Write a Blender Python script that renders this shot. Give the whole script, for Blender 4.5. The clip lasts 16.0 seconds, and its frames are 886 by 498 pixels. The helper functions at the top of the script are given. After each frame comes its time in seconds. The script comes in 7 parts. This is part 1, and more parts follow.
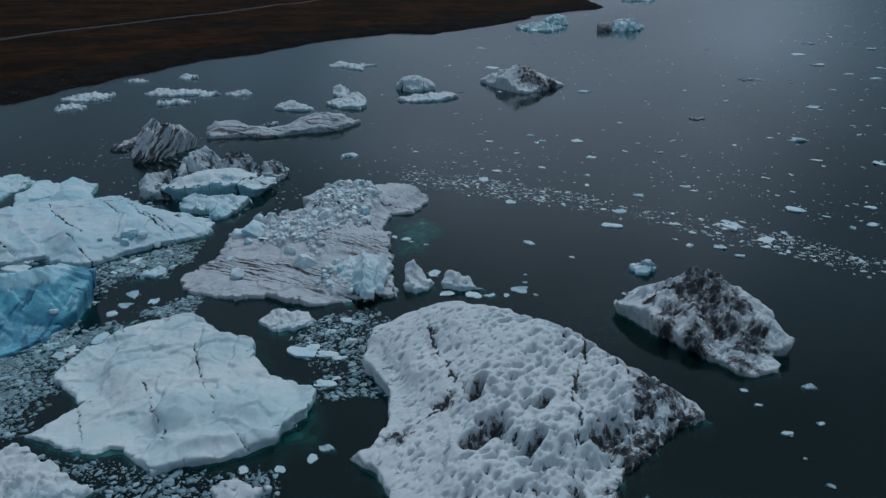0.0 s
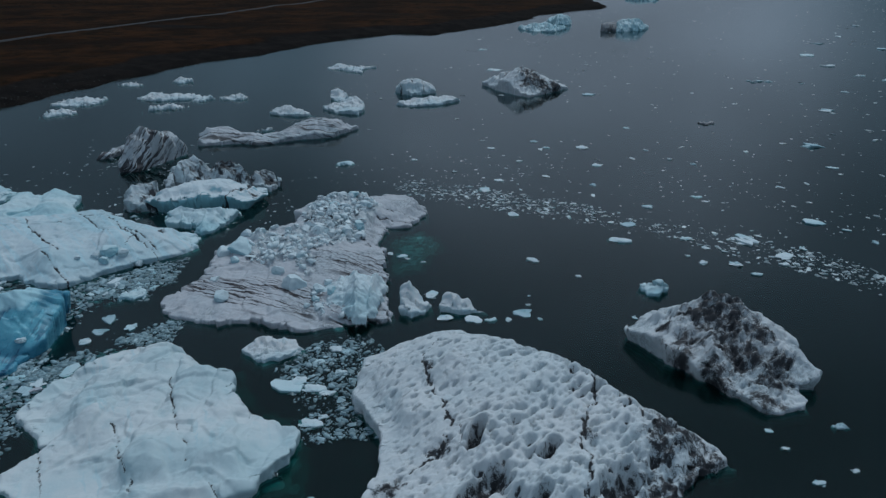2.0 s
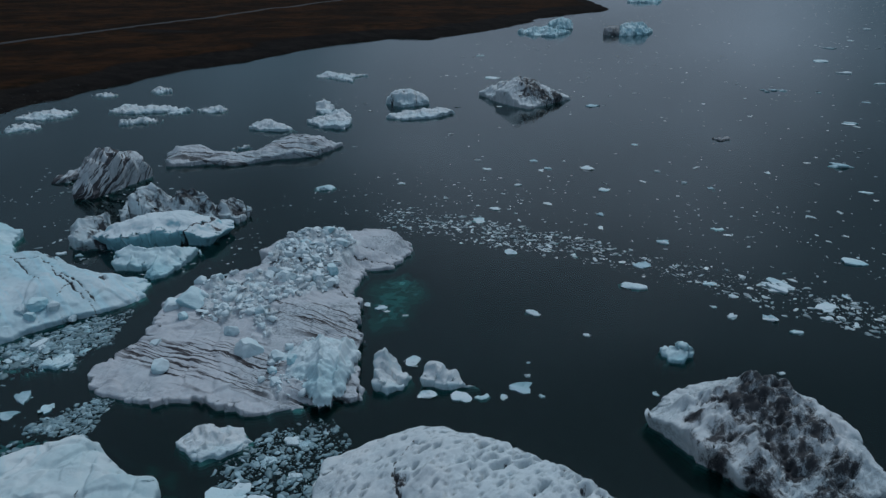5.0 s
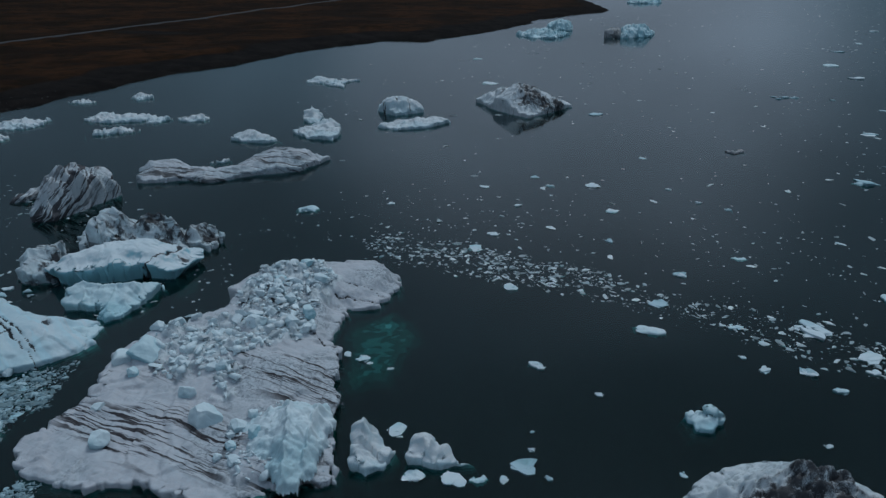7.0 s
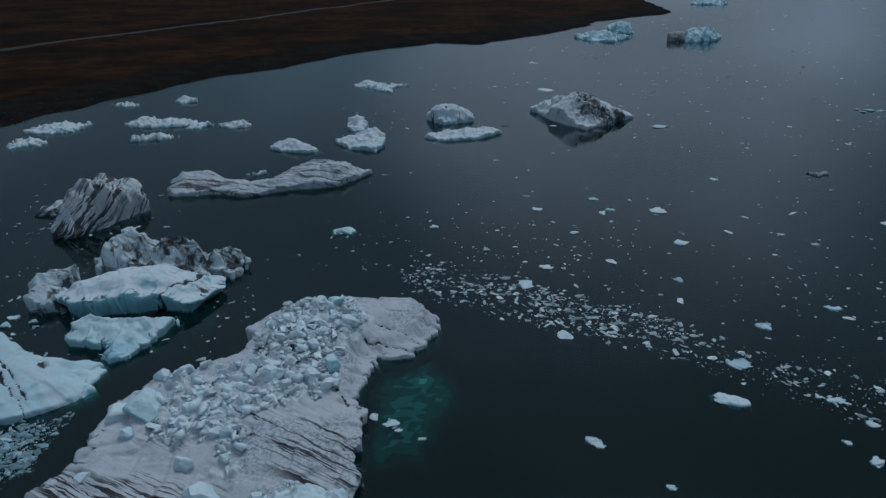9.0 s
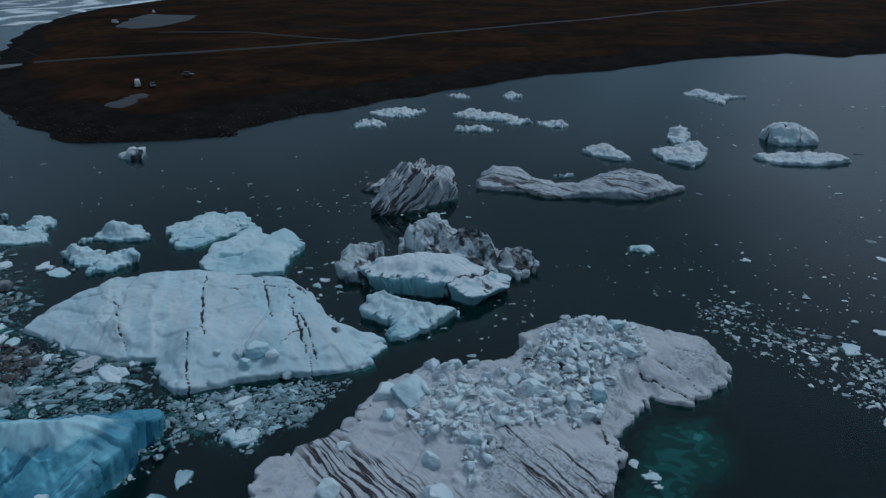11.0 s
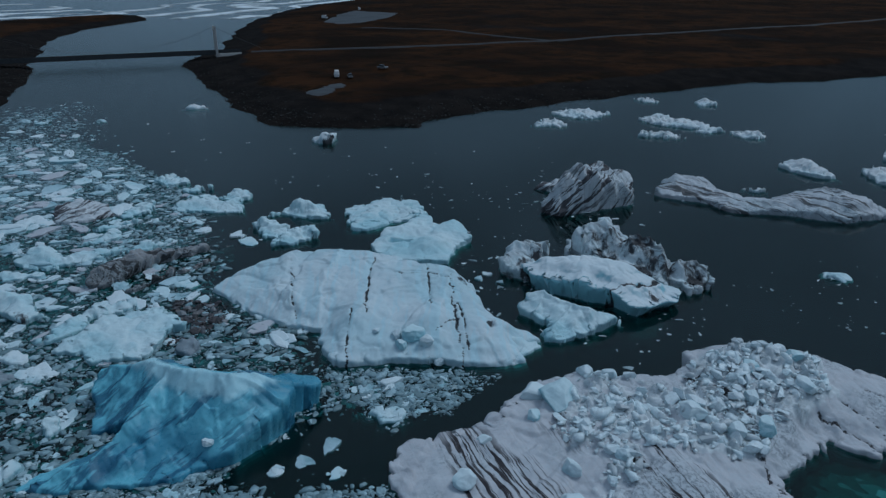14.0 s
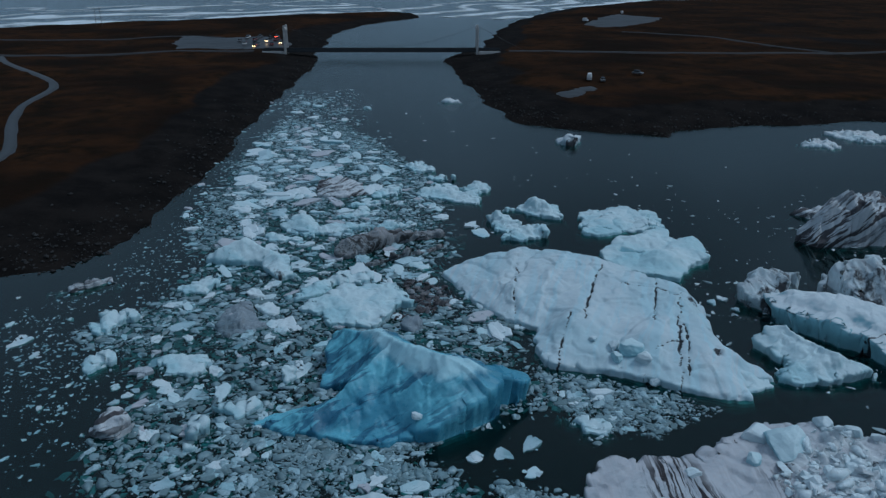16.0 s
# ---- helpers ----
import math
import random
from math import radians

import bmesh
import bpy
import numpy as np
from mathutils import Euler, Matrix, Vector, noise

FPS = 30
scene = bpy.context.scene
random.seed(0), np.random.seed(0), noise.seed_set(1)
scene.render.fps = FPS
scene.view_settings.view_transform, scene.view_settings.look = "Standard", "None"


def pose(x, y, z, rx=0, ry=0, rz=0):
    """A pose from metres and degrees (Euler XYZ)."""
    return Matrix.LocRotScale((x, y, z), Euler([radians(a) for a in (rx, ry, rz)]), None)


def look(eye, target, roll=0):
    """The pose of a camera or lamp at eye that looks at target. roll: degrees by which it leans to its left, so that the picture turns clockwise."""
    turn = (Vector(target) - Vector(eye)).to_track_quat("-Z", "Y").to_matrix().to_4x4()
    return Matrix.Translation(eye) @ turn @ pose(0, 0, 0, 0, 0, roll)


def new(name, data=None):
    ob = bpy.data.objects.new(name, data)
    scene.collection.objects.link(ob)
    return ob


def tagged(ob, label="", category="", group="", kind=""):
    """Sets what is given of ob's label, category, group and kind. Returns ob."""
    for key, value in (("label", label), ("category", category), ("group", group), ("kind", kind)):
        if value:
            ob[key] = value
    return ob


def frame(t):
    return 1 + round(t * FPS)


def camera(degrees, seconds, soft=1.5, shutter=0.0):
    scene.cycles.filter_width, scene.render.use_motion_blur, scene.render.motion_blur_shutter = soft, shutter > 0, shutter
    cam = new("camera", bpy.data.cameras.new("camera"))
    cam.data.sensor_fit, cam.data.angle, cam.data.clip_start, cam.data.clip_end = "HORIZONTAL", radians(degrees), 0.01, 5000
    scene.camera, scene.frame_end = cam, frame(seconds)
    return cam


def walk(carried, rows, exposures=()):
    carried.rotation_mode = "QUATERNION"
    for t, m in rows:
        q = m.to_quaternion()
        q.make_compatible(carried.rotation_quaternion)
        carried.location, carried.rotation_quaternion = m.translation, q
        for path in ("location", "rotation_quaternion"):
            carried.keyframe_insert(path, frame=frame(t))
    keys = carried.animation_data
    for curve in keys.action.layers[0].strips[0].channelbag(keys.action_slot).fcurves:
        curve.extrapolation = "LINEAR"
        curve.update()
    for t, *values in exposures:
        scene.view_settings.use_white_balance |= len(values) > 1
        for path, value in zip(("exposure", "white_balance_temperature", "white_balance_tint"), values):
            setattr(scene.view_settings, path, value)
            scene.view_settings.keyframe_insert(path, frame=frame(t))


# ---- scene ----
cam = camera(63.5, 16.0, soft=1.35)
PATH = [
    (0, (0.347, 11.965, 48.091), (0.198, 13.81, 47.333), 0.1),
    (0.5, (0.309, 13.413, 48.071), (0.157, 15.258, 47.313), 0.1),
    (1, (0.275, 15.217, 48.099), (0.121, 17.061, 47.34), 0.0),
    (1.5, (0.336, 17.415, 48.141), (0.181, 19.259, 47.382), -0.0),
    (2, (0.47, 19.921, 48.165), (0.313, 21.765, 47.406), -0.1),
    (2.5, (0.649, 22.64, 48.21), (0.491, 24.484, 47.452), -0.1),
    (3, (0.849, 25.544, 48.281), (0.69, 27.388, 47.523), -0.2),
    (3.5, (1.048, 28.656, 48.312), (0.889, 30.5, 47.554), -0.2),
    (4, (1.146, 32.006, 48.322), (0.987, 33.851, 47.565), -0.2),
    (6.5, (0.922, 49.683, 48.422), (0.767, 51.528, 47.666), -0.1),
    (7, (0.783, 53.354, 48.456), (0.631, 55.199, 47.699), -0.1),
    (7.5, (0.65, 57.106, 48.482), (0.498, 58.951, 47.725), -0.1),
    (8, (0.513, 60.92, 48.485), (0.363, 62.764, 47.727), -0.1),
    (8.5, (0.282, 64.653, 48.521), (0.135, 66.498, 47.762), -0.1),
    (9, (-0.068, 67.964, 48.537), (-0.356, 69.792, 47.779), -0.1),
    (9.5, (-0.156, 70.462, 48.512), (-0.635, 72.249, 47.754), -0.1),
    (10, (-0.595, 72.239, 48.45), (-1.159, 74.002, 47.692), -0.1),
    (10.2, (-0.662, 72.67, 48.421), (-1.41, 74.363, 47.663), -0.0),
    (12.3, (-0.264, 74.789, 47.389), (-1.448, 76.215, 46.638), -0.3),
    (12.5, (-0.24, 74.902, 47.358), (-1.462, 76.296, 46.606), -0.3),
    (13, (-0.215, 75.05, 47.255), (-1.513, 76.373, 46.505), -0.2),
    (13.5, (-0.188, 75.133, 47.153), (-1.552, 76.389, 46.404), -0.1),
    (14, (-0.222, 75.15, 47.049), (-1.63, 76.358, 46.302), -0.1),
    (14.5, (-0.3, 75.228, 46.915), (-1.844, 76.259, 46.171), -0.1),
    (15, (-0.307, 75.47, 46.789), (-1.931, 76.372, 46.047), 0.1),
    (15.5, (-0.282, 75.411, 46.722), (-1.945, 76.238, 45.981), 0.0),
    (16, (-0.247, 75.625, 46.66), (-1.982, 76.29, 45.919), 0.2),
]
walk(cam, [(t, look(eye, target, roll)) for t, eye, target, roll in PATH], 
     [(0, -0.41, 6540, 10), (8, -0.52, 6450, 10), (10, -0.57, 6350, 10), (12.5, -0.55, 6100, 10), (16, -0.51, 6050, 10)])

# ---- sky and light: a heavy overcast dusk, the glow low ahead of the first view ----
world = bpy.data.worlds.new("overcast_dusk")
scene.world = world
world.use_nodes = True
wn, wl = world.node_tree.nodes, world.node_tree.links
wn.clear()
sky = wn.new("ShaderNodeTexSky")
sky.sky_type = "NISHITA"
sky.sun_disc = False
sky.sun_elevation = radians(55)
sky.sun_rotation = radians(17)
sky.altitude, sky.air_density, sky.dust_density, sky.ozone_density = 20, 1.0, 3.0, 2.0
tc = wn.new("ShaderNodeTexCoord")
mp = wn.new("ShaderNodeMapping")
mp.inputs["Scale"].default_value = (1.0, 1.0, 2.6)
cloud = wn.new("ShaderNodeTexNoise")
cloud.inputs["Scale"].default_value = 2.2
cloud.inputs["Detail"].default_value = 5
lumps = wn.new("ShaderNodeMapRange")
for key, value in zip(("From Min", "From Max", "To Min", "To Max"), (0.35, 0.68, 0.72, 1.28)):
    lumps.inputs[key].default_value = value
split = wn.new("ShaderNodeSeparateXYZ")
dome = wn.new("ShaderNodeValToRGB")
dome.color_ramp.elements[0].position, dome.color_ramp.elements[0].color = 0.0, (0.98, 1.62, 2.22, 1)
mid_sky = dome.color_ramp.elements.new(0.25)
mid_sky.color = (2.25, 3.25, 4.35, 1)
dome.color_ramp.elements[2].position, dome.color_ramp.elements[2].color = 0.85, (4.4, 6.0, 7.9, 1)
shade = wn.new("ShaderNodeMixRGB")
shade.blend_type = "MULTIPLY"
shade.inputs[0].default_value = 1.0
grey = wn.new("ShaderNodeMixRGB")
grey.inputs[0].default_value = 0.985
bg = wn.new("ShaderNodeBackground")
bg.inputs["Strength"].default_value = 0.078
wo = wn.new("ShaderNodeOutputWorld")
wl.new(tc.outputs["Generated"], mp.inputs["Vector"])
wl.new(tc.outputs["Generated"], split.inputs[0])
wl.new(mp.outputs[0], cloud.inputs["Vector"])
wl.new(cloud.outputs["Fac"], lumps.inputs["Value"])
wl.new(split.outputs["Z"], dome.inputs["Fac"])
wl.new(dome.outputs["Color"], shade.inputs[1])
wl.new(lumps.outputs["Result"], shade.inputs[2])
# the thinnest part of the cloud, low ahead of the first view, lets more light through
toward = wn.new("ShaderNodeVectorMath")
toward.operation = "DOT_PRODUCT"
toward.inputs[1].default_value = Vector((0.10, 0.975, 0.17)).normalized()
thin = wn.new("ShaderNodeMapRange")
thin.interpolation_type = "SMOOTHERSTEP"
for key, value in zip(("From Min", "From Max", "To Min", "To Max"), (0.915, 1.0, 0.0, 1.0)):
    thin.inputs[key].default_value = value
veil = wn.new("ShaderNodeMixRGB")
veil.blend_type = "ADD"
veil.inputs[2].default_value = (2.8, 2.9, 3.5, 1)
wl.new(tc.outputs["Generated"], toward.inputs[0])
wl.new(toward.outputs["Value"], thin.inputs["Value"])
ragged_edge = wn.new("ShaderNodeMath")
ragged_edge.operation = "MULTIPLY"
wl.new(thin.outputs["Result"], ragged_edge.inputs[0])
wl.new(lumps.outputs["Result"], ragged_edge.inputs[1])
wl.new(ragged_edge.outputs[0], veil.inputs[0])
wl.new(shade.outputs["Color"], veil.inputs[1])
wl.new(sky.outputs["Color"], grey.inputs[1])
wl.new(veil.outputs["Color"], grey.inputs[2])
wl.new(grey.outputs["Color"], bg.inputs["Color"])
wl.new(bg.outputs[0], wo.inputs["Surface"])

sun_data = bpy.data.lights.new("sun", "SUN")
sun_data.energy, sun_data.angle, sun_data.color = 1.5, radians(20), (0.86, 0.95, 1.0)
sun = new("sun", sun_data)
sun.matrix_world = look((60, 200, 300), (0, 0, 0))


# ---- noise and plan arithmetic ----
def lattice(ix, iy, seed):
    h = (ix * 374761393 + iy * 668265263 + seed * 974711) & 0x7FFFFFFF
    h = ((h ^ (h >> 13)) * 1274126177) & 0x7FFFFFFF
    return ((h ^ (h >> 16)) & 0xFFFF) / 65535.0


def vnoise(x, y, seed=0):
    """Smooth value noise, -1 to 1."""
    x, y = np.asarray(x, float), np.asarray(y, float)
    x0, y0 = np.floor(x).astype(np.int64), np.floor(y).astype(np.int64)
    u, v = x - x0, y - y0
    u, v = u * u * u * (u * (u * 6 - 15) + 10), v * v * v * (v * (v * 6 - 15) + 10)
    a, b = lattice(x0, y0, seed), lattice(x0 + 1, y0, seed)
    c, d = lattice(x0, y0 + 1, seed), lattice(x0 + 1, y0 + 1, seed)
    return ((a + (b - a) * u) * (1 - v) + (c + (d - c) * u) * v) * 2 - 1


def fbm(x, y, octaves=4, seed=0):
    s, amp, tot = 0, 1.0, 0
    for o in range(octaves):
        ca, sa = math.cos(0.7 * o), math.sin(0.7 * o)
        s = s + amp * vnoise((x * ca - y * sa) * 2 ** o + 17 * o, (x * sa + y * ca) * 2 ** o, seed + o)
        tot += amp
        amp *= 0.5
    return s / tot


def ridged(x, y, octaves=3, seed=0):
    s, amp, tot = 0, 1.0, 0
    for o in range(octaves):
        s = s + amp * (1 - 2 * np.abs(vnoise(x * 2 ** o + 9 * o, y * 2 ** o, seed + o)))
        tot += amp
        amp *= 0.5
    return s / tot


def cells(x, y, seed=0):
    """Distance to the nearest of scattered points, one a unit square, and that point's random number."""
    x0, y0 = np.floor(x).astype(np.int64), np.floor(y).astype(np.int64)
    best, tag = np.full(np.shape(x), 9.0), np.zeros(np.shape(x))
    for i in (-1, 0, 1):
        for j in (-1, 0, 1):
            px = x0 + i + lattice(x0 + i, y0 + j, seed)
            py = y0 + j + lattice(x0 + i, y0 + j, seed + 51)
            d = np.hypot(x - px, y - py)
            near = d < best
            best = np.where(near, d, best)
            tag = np.where(near, lattice(x0 + i, y0 + j, seed + 99), tag)
    return best, tag


def facets(x, y, seed=0):
    """Broken planes: every scattered cell slopes its own way."""
    x0, y0 = np.floor(x).astype(np.int64), np.floor(y).astype(np.int64)
    best, val = np.full(np.shape(x), 9.0), np.zeros(np.shape(x))
    for i in (-1, 0, 1):
        for j in (-1, 0, 1):
            cx, cy = x0 + i, y0 + j
            px, py = cx + lattice(cx, cy, seed), cy + lattice(cx, cy, seed + 51)
            d = np.hypot(x - px, y - py)
            v = (x - px) * (lattice(cx, cy, seed + 7) - 0.5) * 2 + (y - py) * (lattice(cx, cy, seed + 8) - 0.5) * 2 + lattice(cx, cy, seed + 9) - 0.5
            near = d < best
            best, val = np.where(near, d, best), np.where(near, v, val)
    return val


def inside_by(x, y, poly):
    """Signed distance to a polygon's edge, positive inside."""
    best, odd = np.full(np.shape(x), 1e9), np.zeros(np.shape(x), bool)
    n = len(poly)
    for i in range(n):
        ax, ay = poly[i][:2]
        bx, by = poly[(i + 1) % n][:2]
        ex, ey = bx - ax, by - ay
        k = np.clip(((x - ax) * ex + (y - ay) * ey) / (ex * ex + ey * ey + 1e-9), 0, 1)
        best = np.minimum(best, np.hypot(x - ax - k * ex, y - ay - k * ey))
        cross = (ay > y) != (by > y)
        if abs(ey) > 1e-9:
            odd ^= cross & (x < ax + ex * (y - ay) / ey)
    return np.where(odd, best, -best)


def step(a, b, v):
    k = np.clip((v - a) / (b - a), 0, 1)
    return k * k * (3 - 2 * k)


def mesh_of(name, verts, faces, mat, smooth=True):
    me = bpy.data.meshes.new(name)
    me.from_pydata([tuple(v) for v in verts], [], [tuple(f) for f in faces])
    me.materials.append(mat)
    if smooth:
        me.polygons.foreach_set("use_smooth", [True] * len(me.polygons))
    me.update()
    return me


def part(name, me, parent, label=""):
    ob = new(name, me)
    ob.parent = parent
    return tagged(ob, label)


# ---- materials ----
def nodes_of(name):
    m = bpy.data.materials.new(name)
    m.use_nodes = True
    return m, m.node_tree.nodes, m.node_tree.links, m.node_tree.nodes["Principled BSDF"]


def tex_noise(n, l, vec, scale, detail=4, rough=0.55, distort=0.0):
    t = n.new("ShaderNodeTexNoise")
    t.inputs["Scale"].default_value, t.inputs["Detail"].default_value = scale, detail
    t.inputs["Roughness"].default_value, t.inputs["Distortion"].default_value = rough, distort
    l.new(vec, t.inputs["Vector"])
    return t.outputs["Fac"]


def ramp(n, l, fac, lo, hi, a=0.0, b=1.0):
    r = n.new("ShaderNodeMapRange")
    r.interpolation_type = "SMOOTHSTEP"
    for k, v in zip(("From Min", "From Max", "To Min", "To Max"), (lo, hi, a, b)):
        r.inputs[k].default_value = v
    l.new(fac, r.inputs["Value"])
    return r.outputs["Result"]


def times(n, l, a, b, op="MULTIPLY"):
    m = n.new("ShaderNodeMath")
    m.operation, m.use_clamp = op, True
    for i, v in enumerate((a, b)):
        if isinstance(v, (int, float)):
            m.inputs[i].default_value = v
        else:
            l.new(v, m.inputs[i])
    return m.outputs[0]


def mix(n, l, fac, a, b):
    m = n.new("ShaderNodeMixRGB")
    for i, v in enumerate((fac, a, b)):
        if isinstance(v, (int, float)):
            m.inputs[i].default_value = v
        elif isinstance(v, tuple):
            m.inputs[i].default_value = (*v, 1)
        else:
            l.new(v, m.inputs[i])
    return m.outputs["Color"]


def relief(n, l, bsdf, heights):
    last = None
    for fac, strength, dist in heights:
        b = n.new("ShaderNodeBump")
        b.inputs["Strength"].default_value, b.inputs["Distance"].default_value = strength, dist
        l.new(fac, b.inputs["Height"])
        if last:
            l.new(last, b.inputs["Normal"])
        last = b.outputs["Normal"]
    l.new(last, bsdf.inputs["Normal"])


def ice_material(name, white=(0.63, 0.665, 0.685), blue=(0.30, 0.60, 0.70), blue_amount=0.35, dirt=0.2, stripes=0.0,
                 layers=(0.4, 0.85, 0.35), length=9.0, width=0.5, thin=0.55, bow=4.0, sheaves=0.47, dirt_colour=(0.013, 0.011, 0.012), veil=0.0, veil_colour=(0.5, 0.46, 0.49), steep=0.0, steep_from=0.75, steep_to=0.35, mottle=0.3, clots=1.9, gritty=1.2, heaped=False, lit_lip=None, lit_lip_colour=(0.58, 0.80, 0.86), bump=0.6, gloss=(0.38, 0.75), sheen=0.22, banded=False, feather=0.25, trail=0.6):
    """Glacier ice: white weathered skin, blue clear ice, ash in layers and in patches; the mask ash, which also holds
    the painted shade of pits, is stored with each berg.
    """
    m, n, l, bsdf = nodes_of(name)
    obj = n.new("ShaderNodeTexCoord").outputs["Object"]
    big = tex_noise(n, l, obj, 0.10, 5)
    mid = tex_noise(n, l, obj, 0.55, 6, 0.6)
    fine = tex_noise(n, l, obj, 2.6, 6, 0.65, 0.4)
    grain = tex_noise(n, l, obj, 9.0, 4, 0.6)
    col = mix(n, l, times(n, l, ramp(n, l, big, 0.40, 0.66), blue_amount), white, blue)
    col = mix(n, l, times(n, l, ramp(n, l, mid, 0.50, 0.72), blue_amount * 0.7), col, blue)
    if steep:
        geo = n.new("ShaderNodeNewGeometry")
        sep = n.new("ShaderNodeSeparateXYZ")
        l.new(geo.outputs["Normal"], sep.inputs[0])
        col = mix(n, l, times(n, l, ramp(n, l, sep.outputs["Z"], steep_from, steep_to), steep), col, blue)
    if veil:
        col = mix(n, l, times(n, l, ramp(n, l, mid, 0.30, 0.62), veil), col, veil_colour)
    col = mix(n, l, times(n, l, ramp(n, l, fine, 0.45, 0.68), mottle), col, (0.48, 0.60, 0.67))
    if stripes:
        up = Vector(layers).normalized()
        along = up.cross(Vector((0, 0, 1))).normalized()
        comb = n.new("ShaderNodeCombineXYZ")
        for slot, (axis_v, unit) in enumerate(((along, length), (up, width), (up.cross(along), length))):
            dot = n.new("ShaderNodeVectorMath")
            dot.operation = "DOT_PRODUCT"
            dot.inputs[1].default_value = tuple(axis_v / unit)
            l.new(obj, dot.inputs[0])
            if slot == 1:
                bend = n.new("ShaderNodeMath")
                bend.operation = "MULTIPLY_ADD"
                bend.inputs[1].default_value = bow / width
                l.new(big, bend.inputs[0])
                l.new(dot.outputs["Value"], bend.inputs[2])
                l.new(bend.outputs[0], comb.inputs[slot])
            else:
                l.new(dot.outputs["Value"], comb.inputs[slot])
        line = ramp(n, l, tex_noise(n, l, comb.outputs[0], 1.0, 4, 0.6, 0.25), thin, thin + 0.07)
        sheaf = ramp(n, l, tex_noise(n, l, comb.outputs[0], 0.16, 3), sheaves - 0.04, sheaves + 0.08)
        if banded:
            where = n.new("ShaderNodeAttribute")
            where.attribute_name = "bands"
            sheaf = times(n, l, sheaf, where.outputs["Fac"])
        col = mix(n, l, times(n, l, times(n, l, line, sheaf), stripes), col, dirt_colour)
    if heaped:
        cover = n.new("ShaderNodeAttribute")
        cover.attribute_name = "heaped"
        snow = mix(n, l, ramp(n, l, mid, 0.35, 0.65), (0.62, 0.67, 0.70), (0.46, 0.52, 0.55))
        col = mix(n, l, ramp(n, l, times(n, l, cover.outputs["Fac"], times(n, l, fine, 0.8), "ADD"), 0.55, 0.85), col, snow)
    # white crest ice, with the light on the top edge put into its colour
    if lit_lip:
        tall = n.new("ShaderNodeSeparateXYZ")
        l.new(obj, tall.inputs[0])
        edge = n.new("ShaderNodeMath")
        edge.operation = "MULTIPLY_ADD"
        edge.inputs[1].default_value = 2.4
        l.new(mid, edge.inputs[0])
        l.new(tall.outputs["Z"], edge.inputs[2])
        col = mix(n, l, times(n, l, ramp(n, l, edge.outputs[0], *lit_lip), 0.85), col, lit_lip_colour)
    if dirt:
        patch = times(n, l, ramp(n, l, big, 0.48, 0.60), ramp(n, l, fine, 0.46, 0.60))
        col = mix(n, l, times(n, l, patch, dirt), col, dirt_colour)
        speck = times(n, l, ramp(n, l, grain, 0.62, 0.70), ramp(n, l, mid, 0.48, 0.60))
        col = mix(n, l, times(n, l, speck, dirt * 0.7), col, dirt_colour)
    at = n.new("ShaderNodeAttribute")
    at.attribute_name = "ash"
    drip = n.new("ShaderNodeVectorMath")
    drip.operation = "MULTIPLY"
    drip.inputs[1].default_value = (1, 1, trail)
    l.new(obj, drip.inputs[0])
    clot = tex_noise(n, l, drip.outputs[0], clots, 5, 0.62, 0.3)
    level = n.new("ShaderNodeMath")
    level.operation = "MULTIPLY_ADD"
    level.inputs[1].default_value = 2.4
    l.new(clot, level.inputs[0])
    l.new(at.outputs["Fac"], level.inputs[2])
    finer = n.new("ShaderNodeMath")
    finer.operation = "MULTIPLY_ADD"
    finer.inputs[1].default_value = gritty
    l.new(grain, finer.inputs[0])
    l.new(level.outputs[0], finer.inputs[2])
    ash_and_shade = times(n, l, ramp(n, l, finer.outputs[0], 1.81 - feather + 0.45 * gritty, 1.81 + feather + 0.45 * gritty), ramp(n, l, at.outputs["Fac"], 0.03, 0.20))
    col = mix(n, l, times(n, l, ash_and_shade, 0.95), col, (0.013, 0.0125, 0.017))
    l.new(col, bsdf.inputs["Base Color"])
    l.new(ramp(n, l, fine, 0.3, 0.7, *gloss), bsdf.inputs["Roughness"])
    bsdf.inputs["Specular IOR Level"].default_value = sheen
    relief(n, l, bsdf, ((mid, 0.8 * bump, 0.8 * bump), (fine, 0.9 * bump, 0.3 * bump), (grain, 0.6, 0.08)))
    return m


ICE_PITTED = ice_material("pitted_ice", blue=(0.42, 0.62, 0.70), blue_amount=0.2, dirt=0.08, mottle=0.15, clots=1.3, bump=0.5, feather=0.25)
ICE_WHITE = ice_material("white_ice", white=(0.62, 0.68, 0.70), blue=(0.36, 0.56, 0.61), blue_amount=0.5, dirt=0.03, mottle=0.12, steep=0.3, stripes=0.5, layers=(0.86, 0.5, 0.2), length=6, width=0.8, thin=0.56, sheaves=0.5, dirt_colour=(0.40, 0.60, 0.66), bump=0.4)
ICE_SNOWY = ice_material("snowy_ice", blue_amount=0.3, dirt=0.12, steep=0.3)
ICE_CRACKED = ice_material("cracked_ice", white=(0.56, 0.665, 0.705), blue=(0.32, 0.56, 0.63), mottle=0.10, blue_amount=0.5, dirt=0.0, steep=0.35, stripes=0.6, layers=(0.63, 0.78, 0.1), length=14, width=1.3, thin=0.50, sheaves=0.40, dirt_colour=(0.44, 0.66, 0.74), veil=0.2, veil_colour=(0.50, 0.53, 0.59), clots=1.2, gritty=0.7, bump=0.4)
